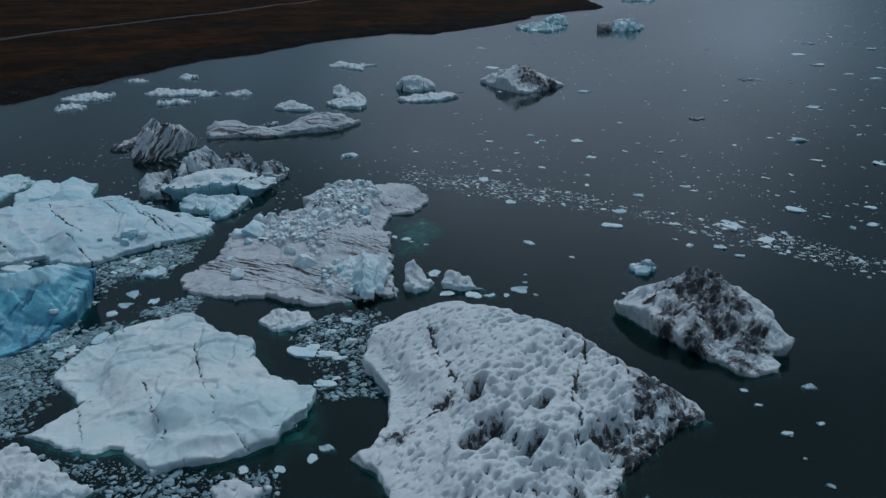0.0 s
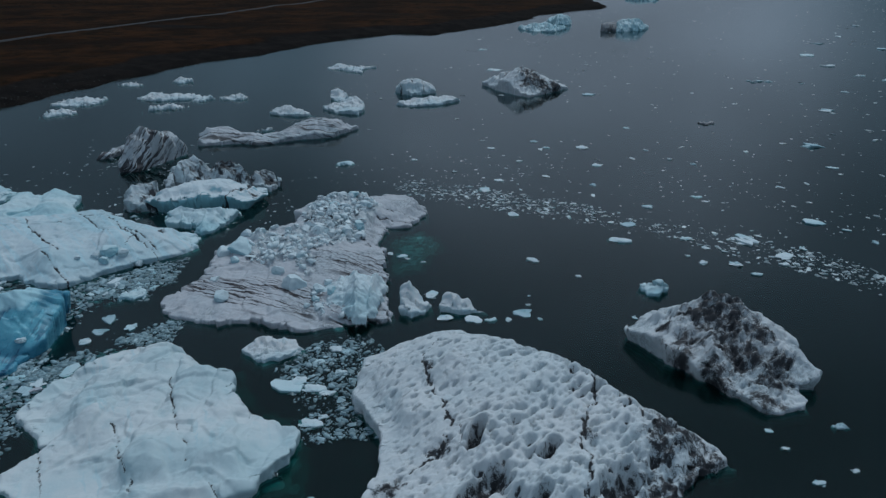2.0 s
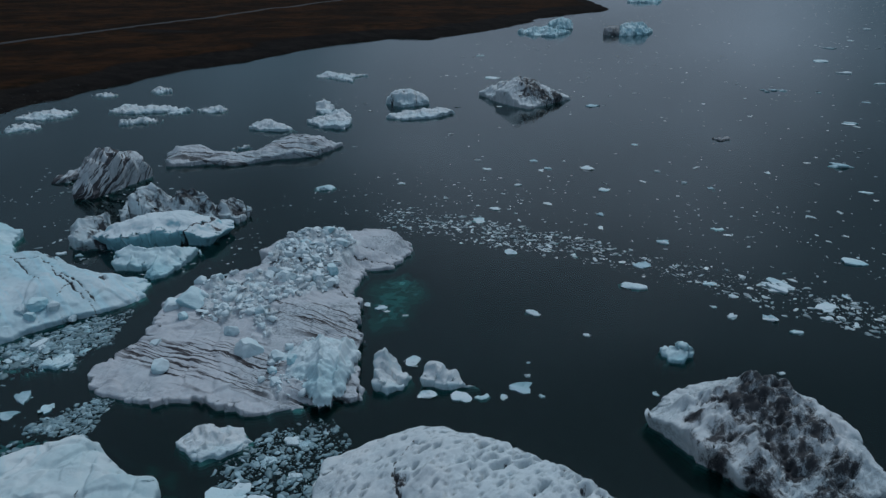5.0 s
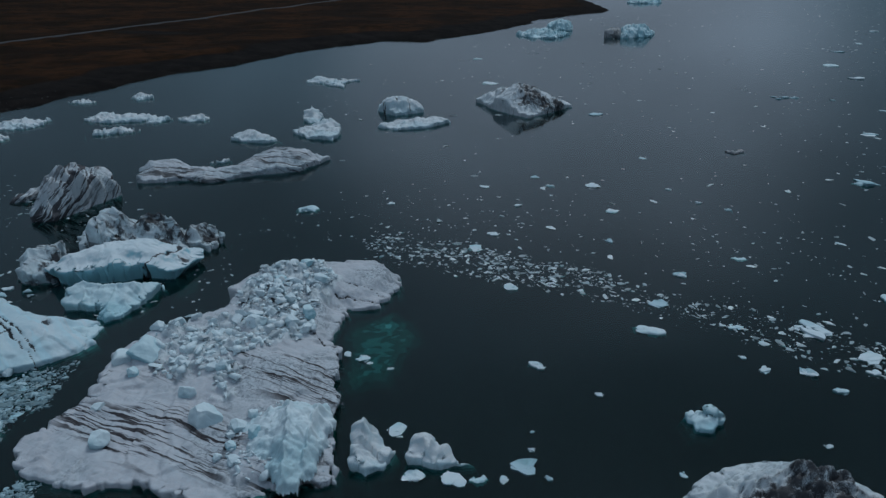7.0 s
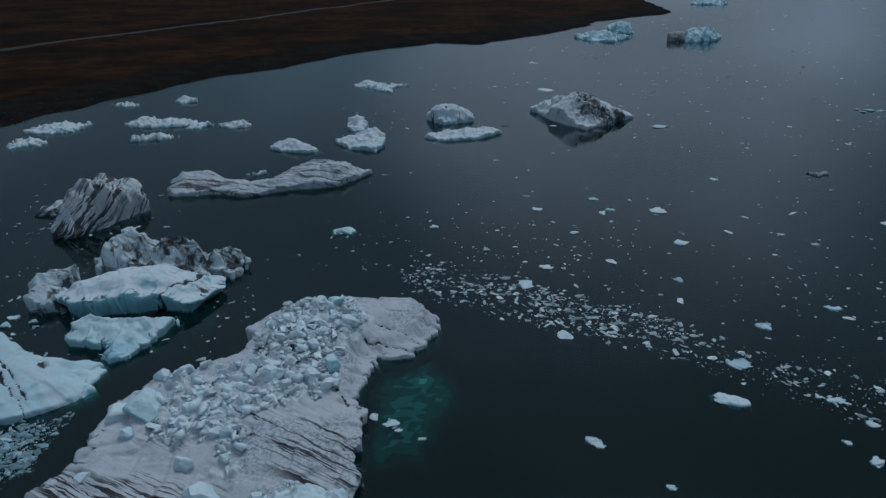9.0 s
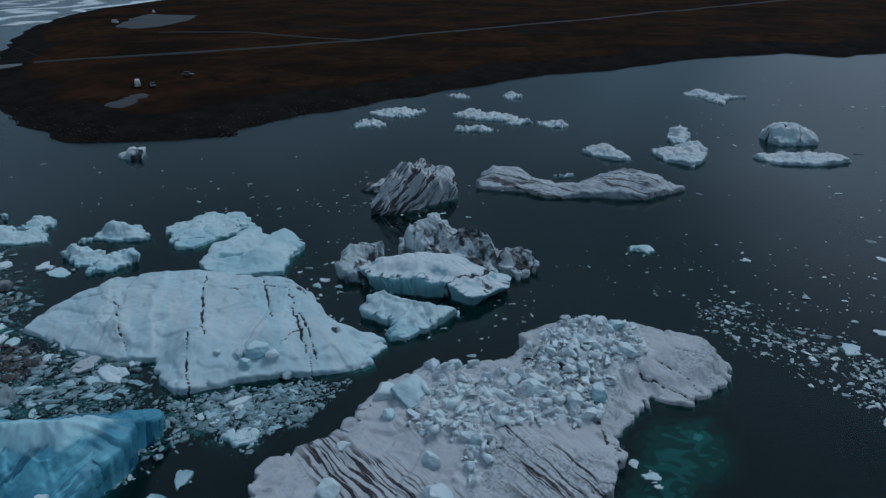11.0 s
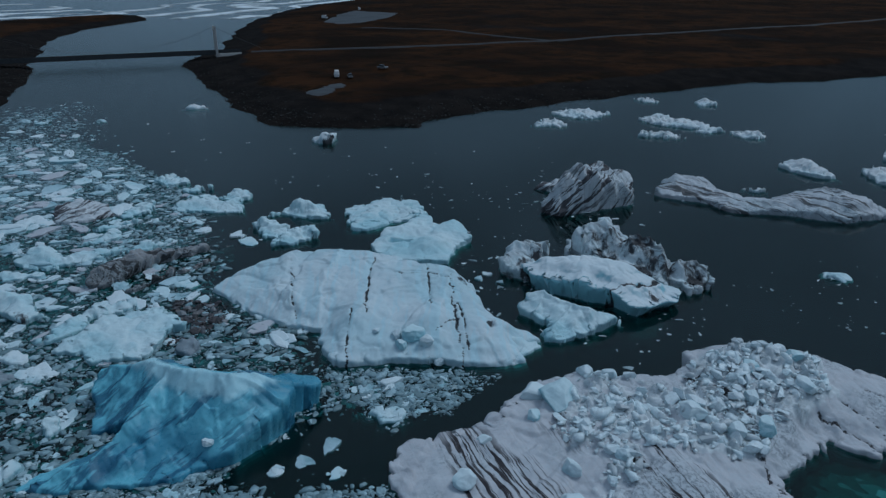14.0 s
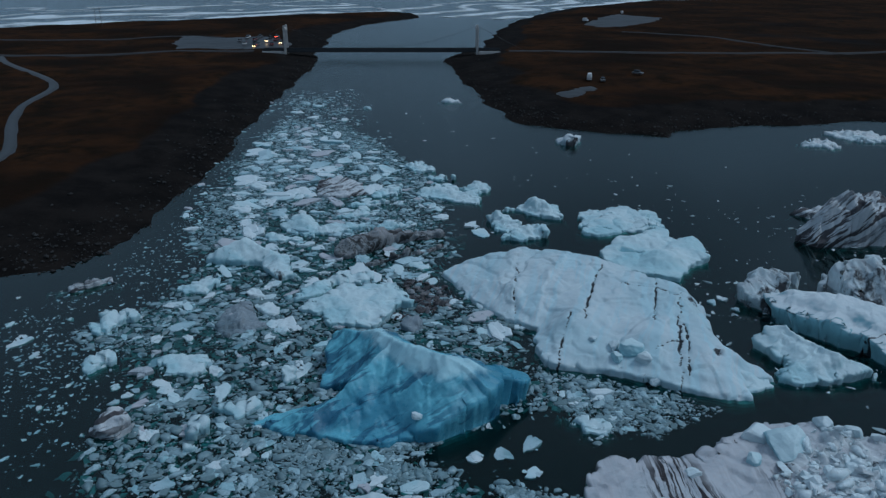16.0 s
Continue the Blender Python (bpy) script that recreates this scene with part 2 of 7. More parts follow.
ICE_BANDED = ice_material("ash_banded_ice", white=(0.51, 0.53, 0.565), veil_colour=(0.41, 0.405, 0.44), blue_amount=0.15, dirt=0.45, mottle=0.25, stripes=0.97, dirt_colour=(0.022, 0.018, 0.022), layers=(0.30, 0.9, 0.35), length=8, width=0.42, thin=0.495, sheaves=0.43, bow=2.6, banded=True, veil=0.35, heaped=True, bump=0.5)
ICE_ASHY = ice_material("ashy_ice", clots=0.9, gritty=0.9, blue_amount=0.2, dirt=0.3, mottle=0.3, veil=0.3, veil_colour=(0.36, 0.36, 0.39), feather=0.3, trail=0.45, bump=0.5)
ICE_STRIPED = ice_material("striped_ice", white=(0.58, 0.62, 0.65), blue_amount=0.12, dirt=0.4, stripes=0.95, dirt_colour=(0.036, 0.034, 0.041), layers=(0.58, 0.43, -0.69), length=7, width=0.8, thin=0.475, sheaves=0.38, veil=0.25, veil_colour=(0.36, 0.36, 0.39))
ICE_GREY = ice_material("grey_banded_ice", clots=0.8, gritty=0.4, white=(0.52, 0.55, 0.585), blue_amount=0.25, dirt=0.4, stripes=0.8, layers=(-0.1, 0.8, 0.6), length=14, width=0.7, thin=0.50, sheaves=0.41, veil=0.4, veil_colour=(0.34, 0.34, 0.37))
ICE_BLUE = ice_material("clear_blue_ice", white=(0.15, 0.50, 0.62), blue=(0.014, 0.17, 0.29), blue_amount=0.7, dirt=0.0, steep=0.35, steep_from=0.85, steep_to=0.5, stripes=0.8, layers=(0.80, 0.25, -0.55), length=7, width=1.5, thin=0.49, sheaves=0.38, bow=3.0, dirt_colour=(0.006, 0.085, 0.17), mottle=0.04, lit_lip=(6.2, 7.2), lit_lip_colour=(0.44, 0.71, 0.79), bump=0.3, gloss=(0.22, 0.5), sheen=0.4)
# the strong grey veil stands for ash and for shade, both in the colour
ICE_TALL = ice_material("jagged_blue_grey_ice", clots=0.7, gritty=0.5, veil=0.45, veil_colour=(0.30, 0.30, 0.33), white=(0.60, 0.69, 0.725), blue=(0.30, 0.52, 0.59), blue_amount=0.5, dirt=0.12, stripes=0.6, layers=(-0.1, 0.8, 0.6), length=14, width=0.9, thin=0.52, sheaves=0.44, mottle=0.15, bump=0.45)
ICE_BLOCK = ice_material("blue_walled_ice", clots=0.8, gritty=0.4, white=(0.62, 0.69, 0.725), blue=(0.24, 0.50, 0.58), blue_amount=0.25, dirt=0.05, mottle=0.1, steep=0.95, steep_from=0.85, steep_to=0.45, bump=0.35)
ICE_PALE = ice_material("pale_blue_ice", clots=0.8, gritty=0.4, white=(0.55, 0.69, 0.73), blue=(0.25, 0.53, 0.61), blue_amount=0.55, dirt=0.03, mottle=0.15, steep=0.5, bump=0.45)
ICE_SLATE = ice_material("slate_clear_ice", white=(0.24, 0.29, 0.33), blue=(0.10, 0.17, 0.21), blue_amount=0.7, dirt=0.3, stripes=0.4, layers=(0.8, -0.5, 0.4), length=8, width=0.8)
ICE_DARK = ice_material("dark_dirty_ice", white=(0.26, 0.26, 0.27), blue=(0.14, 0.20, 0.23), blue_amount=0.5, dirt=0.9, stripes=0.8, layers=(0.8, -0.5, 0.4), length=8, width=0.6, thin=0.48)


def brash_material(name, lo, mid_c, hi, a, b):
    """Broken ice, each lump of its own shade: sodden and glassy or white."""
    m, n, l, bsdf = nodes_of(name)
    geo = n.new("ShaderNodeNewGeometry")
    rand = geo.outputs["Random Per Island"]
    fine = tex_noise(n, l, geo.outputs["Position"], 3.5, 5, 0.6)
    col = mix(n, l, ramp(n, l, rand, 0.0, a), lo, mid_c)
    col = mix(n, l, ramp(n, l, rand, a, b), col, hi)
    col = mix(n, l, times(n, l, ramp(n, l, fine, 0.4, 0.7), 0.45), col, lo)
    l.new(col, bsdf.inputs["Base Color"])
    bsdf.inputs["Roughness"].default_value = 0.4
    relief(n, l, bsdf, ((fine, 0.6, 0.12),))
    return m


ICE_BRASH = brash_material("brash_ice", (0.115, 0.19, 0.21), (0.19, 0.30, 0.34), (0.34, 0.49, 0.55), 0.6, 1.0)
ICE_RUBBLE = brash_material("rubble_ice", (0.40, 0.45, 0.48), (0.60, 0.69, 0.73), (0.67, 0.79, 0.83), 0.25, 0.85)
ICE_STREAK = brash_material("streak_ice", (0.14, 0.20, 0.22), (0.30, 0.40, 0.44), (0.66, 0.75, 0.78), 0.5, 1.0)
ICE_PLATE = brash_material("plate_ice", (0.13, 0.27, 0.32), (0.26, 0.45, 0.51), (0.44, 0.66, 0.72), 0.5, 1.0)


def water_material():
    m, n, l, bsdf = nodes_of("lagoon_water")
    n.remove(bsdf)
    geo = n.new("ShaderNodeNewGeometry").outputs["Position"]
    out = n["Material Output"]
    body = n.new("ShaderNodeBsdfDiffuse")
    l.new(mix(n, l, tex_noise(n, l, geo, 0.02, 3), (0.0018, 0.0150, 0.0155), (0.0028, 0.0195, 0.0200)), body.inputs["Color"])
    clear = n.new("ShaderNodeBsdfTransparent")
    clear.inputs["Color"].default_value = (0.35, 0.80, 0.76, 1)
    inner = n.new("ShaderNodeMixShader")
    inner.inputs[0].default_value = 0.68
    l.new(body.outputs[0], inner.inputs[1])
    l.new(clear.outputs[0], inner.inputs[2])
    gloss = n.new("ShaderNodeBsdfGlossy")
    gloss.inputs["Color"].default_value = (0.88, 0.97, 1.0, 1)
    fres = n.new("ShaderNodeFresnel")
    fres.inputs["IOR"].default_value = 1.33
    swell, ripple = tex_noise(n, l, geo, 0.35, 3), tex_noise(n, l, geo, 2.2, 3)
    last = None
    sx = n.new("ShaderNodeSeparateXYZ")
    l.new(geo, sx.inputs[0])
    current = ramp(n, l, sx.outputs["X"], -110, -300, 0.10, 0.7)
    l.new(ramp(n, l, sx.outputs["X"], -90, -260, 0.06, 0.24), gloss.inputs["Roughness"])
    for fac, strength, dist in ((swell, current, 0.30), (ripple, current, 0.06)):
        b = n.new("ShaderNodeBump")
        b.inputs["Distance"].default_value = dist
        l.new(strength, b.inputs["Strength"])
        l.new(fac, b.inputs["Height"])
        if last:
            l.new(last, b.inputs["Normal"])
        last = b.outputs["Normal"]
    l.new(last, gloss.inputs["Normal"])
    l.new(last, fres.inputs["Normal"])
    top = n.new("ShaderNodeMixShader")
    l.new(fres.outputs[0], top.inputs[0])
    l.new(inner.outputs[0], top.inputs[1])
    l.new(gloss.outputs[0], top.inputs[2])
    l.new(top.outputs[0], out.inputs["Surface"])
    return m


def murk_material():
    m, n, l, bsdf = nodes_of("silty_depth")
    n.remove(bsdf)
    body = n.new("ShaderNodeBsdfDiffuse")
    body.inputs["Color"].default_value = (0.0014, 0.0130, 0.0125, 1)
    clear = n.new("ShaderNodeBsdfTransparent")
    clear.inputs["Color"].default_value = (0.45, 0.85, 0.82, 1)
    both = n.new("ShaderNodeMixShader")
    both.inputs[0].default_value = 0.77
    l.new(body.outputs[0], both.inputs[1])
    l.new(clear.outputs[0], both.inputs[2])
    l.new(both.outputs[0], n["Material Output"].inputs["Surface"])
    return m


def plain(name, colour, rough=0.8, other=None, scale=1.0, bump=0.3, dist=0.03, metal=0.0):
    m, n, l, bsdf = nodes_of(name)
    obj = n.new("ShaderNodeTexCoord").outputs["Object"]
    f = tex_noise(n, l, obj, scale, 6, 0.65)
    g = tex_noise(n, l, obj, scale * 7, 4, 0.6)
    other = other or tuple(c * 0.6 for c in colour)
    col = mix(n, l, ramp(n, l, f, 0.35, 0.65), colour, other)
    col = mix(n, l, times(n, l, ramp(n, l, g, 0.4, 0.7), 0.35), col, tuple(c * 0.6 for c in other))
    l.new(col, bsdf.inputs["Base Color"])
    bsdf.inputs["Roughness"].default_value, bsdf.inputs["Metallic"].default_value = rough, metal
    relief(n, l, bsdf, ((f, bump, dist), (g, bump, dist * 0.3)))
    return m


def ground_material():
    """Black glacial gravel on the banks, rusty autumn moss and grass further in, by the mask stored with the ground."""
    m, n, l, bsdf = nodes_of("moraine_ground")
    geo = n.new("ShaderNodeNewGeometry").outputs["Position"]
    at = n.new("ShaderNodeAttribute")
    at.attribute_name = "moss"
    big, mid, fine = tex_noise(n, l, geo, 0.018, 5, 0.6), tex_noise(n, l, geo, 0.12, 6, 0.65), tex_noise(n, l, geo, 1.1, 6, 0.7)
    moss = mix(n, l, ramp(n, l, big, 0.38, 0.62), (0.012, 0.0072, 0.0050), (0.038, 0.0168, 0.0078))
    moss = mix(n, l, ramp(n, l, mid, 0.42, 0.68), moss, (0.010, 0.0072, 0.0045))
    gravel = mix(n, l, ramp(n, l, mid, 0.35, 0.65), (0.0075, 0.0069, 0.0068), (0.0155, 0.0132, 0.0122))
    gravel = mix(n, l, times(n, l, ramp(n, l, fine, 0.55, 0.75), 0.5), gravel, (0.024, 0.022, 0.021))
    cover = ramp(n, l, times(n, l, at.outputs["Fac"], times(n, l, mid, 0.55, "ADD")), 0.45, 0.75)
    col = mix(n, l, cover, gravel, moss)
    l.new(col, bsdf.inputs["Base Color"])
    bsdf.inputs["Roughness"].default_value = 0.95
    bsdf.inputs["Specular IOR Level"].default_value = 0.02
    relief(n, l, bsdf, ((mid, 0.5, 1.5), (fine, 0.5, 0.25)))
    return m


WATER, MURK, GROUND = water_material(), murk_material(), ground_material()
ROAD = plain("worn_asphalt", (0.020, 0.020, 0.022), 0.9, (0.014, 0.014, 0.016), 0.3)
LOT = plain("wet_gravel", (0.024, 0.026, 0.029), 0.4, (0.012, 0.012, 0.0125), 0.16)
CONCRETE = plain("pale_concrete", (0.55, 0.54, 0.52), 0.8, (0.42, 0.41, 0.40), 0.6)
STEEL = plain("dark_steel", (0.06, 0.065, 0.07), 0.55, (0.04, 0.045, 0.05), 1.0, metal=0.4)
TIMBER = plain("weathered_timber", (0.10, 0.085, 0.07), 0.9, (0.06, 0.05, 0.045), 1.5)

# ---- ground, lagoon and sea ----
LAND_EAST = [(-791, 1090), (-840, 853), (-835, 666)] + [(-738, 511), (-678, 448), (-575, 359), (-473, 294), (-397, 251), (-379, 231), (-350, 211), (-299, 199), (-257, 190), (-230, 184), (-209, 181), (-198, 180), (-180, 195), (-170, 207), (-175, 218), (-174, 233), (-174, 248), (-173, 246), (-167, 271), (-161, 301), (-155, 343), (-141, 379), (-122, 412), (-102, 467), (-73, 513), (-49, 508), (-24, 542), (4, 602), (34, 688), (102, 787), (97, 906)] + [(90, 1500), (-600, 1600)]
LAND_WEST = [(-112, 28), (-118, 40), (-121, 47), (-123, 55), (-130, 63), (-147, 73), (-183, 86), (-201, 89), (-239, 101), (-287, 118), (-360, 146), (-401, 155), (-486, 179), (-525, 192), (-587, 230), (-652, 299), (-704, 316), (-712, 292), (-710, 218), (-665, 86), (-630, -33), (-607, -128)] + [(-620, -600), (-60, -600), (-70, -60)]


def land_height(x, y):
    """Height of the ground and how far it lies from the nearest shore."""
    wx, wy = x + 5 * fbm(x / 22, y / 22, 3, 5), y + 5 * fbm(x / 22, y / 22, 3, 8)
    d = np.maximum(inside_by(wx, wy, LAND_EAST), inside_by(wx, wy, LAND_WEST))
    up = 1.6 * step(-1, 6, d) + 2.4 * step(5, 30, d) + 1.2 * fbm(x / 45, y / 45, 4, 11) * step(8, 40, d) + 0.35 * fbm(x / 7, y / 7, 3, 21) * step(0, 12, d)
    return np.where(d < -1, np.maximum(-9, (d + 1) * 0.35 - 0.2), up), d


def axis(a, b, fine, far):
    mid = np.arange(a, b + fine, fine)
    out, s = [], fine
    v = b
    while v < far:
        s *= 1.35
        v += s
        out.append(v)
    lo, s = [], fine
    v = a
    while v > -far:
        s *= 1.35
        v -= s
        lo.append(v)
    return np.concatenate([np.array(lo[::-1]), mid, np.array(out)])


def build_ground():
    gx, gy = axis(-760, 160, 3.5, 4300), axis(-60, 900, 3.5, 4300)
    X, Y = np.meshgrid(gx, gy)
    Z, D = land_height(X, Y)
    nx, ny = len(gx), len(gy)
    verts = np.stack([X.ravel(), Y.ravel(), Z.ravel()], 1)
    i = np.arange(nx * ny).reshape(ny, nx)
    quads = np.stack([i[:-1, :-1].ravel(), i[:-1, 1:].ravel(), i[1:, 1:].ravel(), i[1:, :-1].ravel()], 1)
    me = mesh_of("ground", verts.tolist(), quads.tolist(), GROUND)
    at = me.attributes.new("moss", "FLOAT", "POINT")
    moss = step(10, 28, D + 12 * fbm(X / 60, Y / 60, 3, 31)).ravel() * (0.8 + 0.6 * fbm(X / 120, Y / 40, 4, 33).ravel())
    at.data.foreach_set("value", np.clip(moss * 1.3, 0, 1).astype(np.float32))
    tagged(new("ground", me), "black gravel banks and rusty autumn moss between lagoon and sea", "ground", kind="structure")


build_ground()


def sheet(name, z, mat, size=4200):
    verts = [(-size, -size, z), (size, -size, z), (size, size, z), (-size, size, z)]
    return new(name, mesh_of(name, verts, [(0, 1, 2, 3)], mat, False))


tagged(sheet("water", 0.0, WATER), "calm dark green-grey glacier lagoon water", "water", kind="structure")
for depth in (0.3, 0.6, 0.95, 1.35, 1.8, 2.3):
    tagged(sheet("water_depth", -depth, MURK), "silty green water below the lagoon's surface", "water", kind="structure")


def ribbon(name, line, width, mat, lift=0.12, step_m=6.0):
    """A strip that follows the ground along a line."""
    pts = []
    for (ax, ay), (bx, by) in zip(line[:-1], line[1:]):
        k = max(1, int(math.hypot(bx - ax, by - ay) / step_m))
        pts += [(ax + (bx - ax) * i / k, ay + (by - ay) * i / k) for i in range(k)]
    pts.append(line[-1])
    p = np.array(pts)
    for _ in range(6):
        p[1:-1] = (p[:-2] + 2 * p[1:-1] + p[2:]) / 4
    t = np.gradient(p, axis=0)
    t /= np.linalg.norm(t, axis=1)[:, None] + 1e-9
    nrm = np.stack([-t[:, 1], t[:, 0]], 1)
    rows = []
    for k in (-0.5, -0.25, 0, 0.25, 0.5):
        q = p + nrm * width * k
        z = np.maximum(land_height(q[:, 0], q[:, 1])[0], 0.6) + lift + (0.05 if abs(k) < 0.4 else -0.25)
        rows.append(np.concatenate([q, z[:, None]], 1))
    zc = np.maximum.reduce([r[:, 2] for r in rows])
    for _ in range(4):
        zc[1:-1] = (zc[:-2] + 2 * zc[1:-1] + zc[2:]) / 4
    for r, k in zip(rows, (-0.5, -0.25, 0, 0.25, 0.5)):
        r[:, 2] = zc + (0.15 if abs(k) < 0.4 else -0.9)
    n = len(p)
    verts = np.concatenate(rows).tolist()
    faces = [(r * n + i, r * n + i + 1, (r + 1) * n + i + 1, (r + 1) * n + i) for r in range(4) for i in range(n - 1)]
    return tagged(new(name, mesh_of(name, verts, faces, mat)), kind="structure")


TOWER_A, TOWER_B = Vector((-357, 231, 3.0)), Vector((-390, 137, 3.0))
tagged(ribbon("road", [(-351, 247), (-338, 272), (-322, 302), (-303, 352), (-288, 403), (-262, 500), (-247, 563), (-197, 811), (-120, 1150)], 7.5, ROAD), "grey two-lane asphalt road along the shore", "road")
tagged(ribbon("road", [(-396, 121), (-404, 90), (-408, 34), (-414, 5), (-432, -11), (-470, -60)], 7.5, ROAD), "grey asphalt road leading up to the bridge", "road")
tagged(ribbon("road", [(-519, -38), (-495, -11), (-487, 35), (-490, 92), (-475, 114)], 5.0, ROAD), "narrow grey access road behind the beach", "road")
tagged(ribbon("road", [(-413, 2), (-374, 11), (-340, 26), (-315, 37), (-293, 38), (-270, 33), (-245, 32), (-211, 36), (-191, 40), (-179, 39), (-172, 34)], 4.5, LOT), "pale winding gravel track across the moss", "track")
tagged(ribbon("road", [(-431, 371), (-385, 403), (-341, 399), (-302, 402)] + [(-287, 405)], 5.0, ROAD), "thin pale side track joining the road", "track")

# ---- icebergs ----
HEIGHT = {}


def berg_mesh(name, at, corners, peaks, ridges, mat, cell=0.4, wall=0.9, lump=0.5, rough=0.25, crag=0.0, pits=0.0, seed=1, foot=1.6, warp=0.6, key="", cracks=(), ash=(), holes=(), hole_shade=1.05, mounds=(), crack_width=0.35, crack_gain=1.1, jitter=0.8, ledges=0, ledge_height=0.5, split=0.0, split_size=2.6, knobs=0.0, serrate=0.25, undercut=0.55, bands=(), crests=(), rim=0.5):
    """The mesh of an iceberg: a plan with the height of its rim at each corner, peaks within, and ice below the water."""
    c = np.array(corners)
    lo, hi = c[:, :2].min(0) - foot - 1, c[:, :2].max(0) + foot + 1
    gx, gy = np.arange(lo[0], hi[0] + cell, cell), np.arange(lo[1], hi[1] + cell, cell)
    X, Y = np.meshgrid(gx, gy)
    size = float(np.sqrt((hi[0] - lo[0]) * (hi[1] - lo[1])))
    ws = max(1.2, size / 12)
    wx = X + warp * fbm(X / ws, Y / ws, 4, seed)
    wy = Y + warp * fbm(X / ws, Y / ws, 4, seed + 40)
    plan = inside_by(wx, wy, corners)
    D = plan + serrate * facets(X / 1.5, Y / 1.5, seed + 73)
    sites = []
    for a, b in zip(corners, corners[1:] + corners[:1]):
        sites += [tuple(a[i] + (b[i] - a[i]) * k for i in range(3)) for k in (0, 0.33, 0.67)]
    sites += peaks * 2
    for line in ridges:
        for a, b in zip(line[:-1], line[1:]):
            k = max(1, int(math.hypot(b[0] - a[0], b[1] - a[1]) / 0.8))
            sites += [tuple(a[i] + (b[i] - a[i]) * q / k for i in range(3)) for q in range(k + 1)]
    num, den = 0, 0
    eps = 0.4 + size * 0.012
    for sx, sy, sh in sites:
        w = 1.0 / ((wx - sx) ** 2 + (wy - sy) ** 2 + eps * eps) ** 1.7
        num, den = num + w * sh, den + w
    base = num / den
    inner = step(0.0, 2.5, D)
    thinned = np.clip(0.5 + 1.3 * fbm(X / (size / 7), Y / (size / 7), 3, seed + 111), 0, 1)
    base = base * (1 - rim * thinned * (1 - step(0.2, 3.0, D)))
    for line, far_slope, near_slope in crests:
        for a, b in zip(line[:-1], line[1:]):
            ex, ey = b[0] - a[0], b[1] - a[1]
            k = np.clip(((wx - a[0]) * ex + (wy - a[1]) * ey) / (ex * ex + ey * ey), 0, 1)
            off = np.hypot(wx - a[0] - k * ex, wy - a[1] - k * ey)
            side = ex * (wy - a[1]) - ey * (wx - a[0])
            base = np.maximum(base, a[2] + (b[2] - a[2]) * k - off * np.where(side > 0, far_slope, near_slope))
    H = base * (1 + 0.25 * lump * fbm(X / (size / 5), Y / (size / 5), 3, seed + 7))
    H = H + lump * 0.6 * fbm(X / 3.2, Y / 3.2, 3, seed + 3) * inner
    rl = random.Random(seed)
    for _ in range(ledges):
        a, c0 = rl.uniform(0, math.pi), rl.uniform(-0.38, 0.38) * size
        run = X * math.cos(a) + Y * math.sin(a) - c0 + 0.9 * fbm(X / 2.8, Y / 2.8, 3, seed + 57) + 2.0 * fbm(X / 9, Y / 9, 2, seed + 58)
        H = H + ledge_height * rl.uniform(-1, 1) * (step(-0.15, 0.25, run) - 0.5) * step(0.0, 4.0, run + 2) * inner
    if split:
        fx, fy = X + 0.5 * fbm(X / 2, Y / 2, 2, seed + 35), Y + 0.5 * fbm(X / 2, Y / 2, 2, seed + 36)
        H = H + split * (facets(fx / split_size, fy / split_size, seed + 37) + 0.45 * facets(fx / split_size * 2.3, fy / split_size * 2.3, seed + 39)) * step(-0.2, 1.5, D)
    if knobs:
        H = H + knobs * (np.abs(vnoise(X / 1.9, Y / 1.5, seed + 43)) + 0.55 * np.abs(vnoise(X / 0.85, Y / 0.75, seed + 47)) - 0.5) * inner
    if crag:
        H = H + crag * ridged(X / 3.6, Y / 3.6, 4, seed + 13) * inner
    H = H + rough * (0.5 * fbm(X / 0.9, Y / 0.9, 3, seed + 23) + 0.5 * ridged(X / 1.6, Y / 1.6, 2, seed + 25) * inner)
    heaped = np.zeros(X.shape)
    for poly in mounds:
        inner_by = inside_by(X, Y, [(px - at[0], py - at[1]) for px, py in poly]) + 1.2 * fbm(X / 2.6, Y / 2.6, 3, seed + 95)
        heaped = np.maximum(heaped, step(-0.5, 0.9, inner_by))
    if len(mounds):
        heaped = heaped * step(-0.42, 0.05, fbm(X / 2.4, Y / 2.4, 3, seed + 97))
        d4, k4 = cells(X / 1.5, Y / 1.3, seed + 98)
        d5, k5 = cells(X / 0.7, Y / 0.65, seed + 99)
        H = H + heaped * (0.35 + 0.95 * k4 * step(0.52, 0.10, d4) + 0.35 * k5 * step(0.5, 0.1, d5)) * inner
    ash_and_shade = np.zeros(X.shape)
    for ax, ay, r in ash:
        ash_and_shade = np.maximum(ash_and_shade, 0.85 * step(1.7, 0.0, np.hypot(X - ax, Y - ay) / r + 0.4 * fbm(X / 2.5, Y / 2.5, 3, seed + 85)))
    if len(ash):
        H = H + 0.5 * fbm(X / 1.2, Y / 0.9, 2, seed + 81) * step(0, 0.5, ash_and_shade) * inner
    for nth, line in enumerate(cracks):
        gap = np.full(X.shape, 1e9)
        jx = X + jitter * fbm(X / 1.7, Y / 1.5, 3, seed + 83)
        jy = Y + jitter * fbm(X / 1.7, Y / 1.5, 3, seed + 87)
        for (ax, ay), (bx, by) in zip(line[:-1], line[1:]):
            ex, ey = bx - ax, by - ay
            k = np.clip(((jx - ax) * ex + (jy - ay) * ey) / (ex * ex + ey * ey), 0, 1)
            gap = np.minimum(gap, np.hypot(jx - ax - k * ex, jy - ay - k * ey))
        broken = step(-0.25, 0.25, fbm(X / 1.9, Y / 1.9, 3, seed + 91))
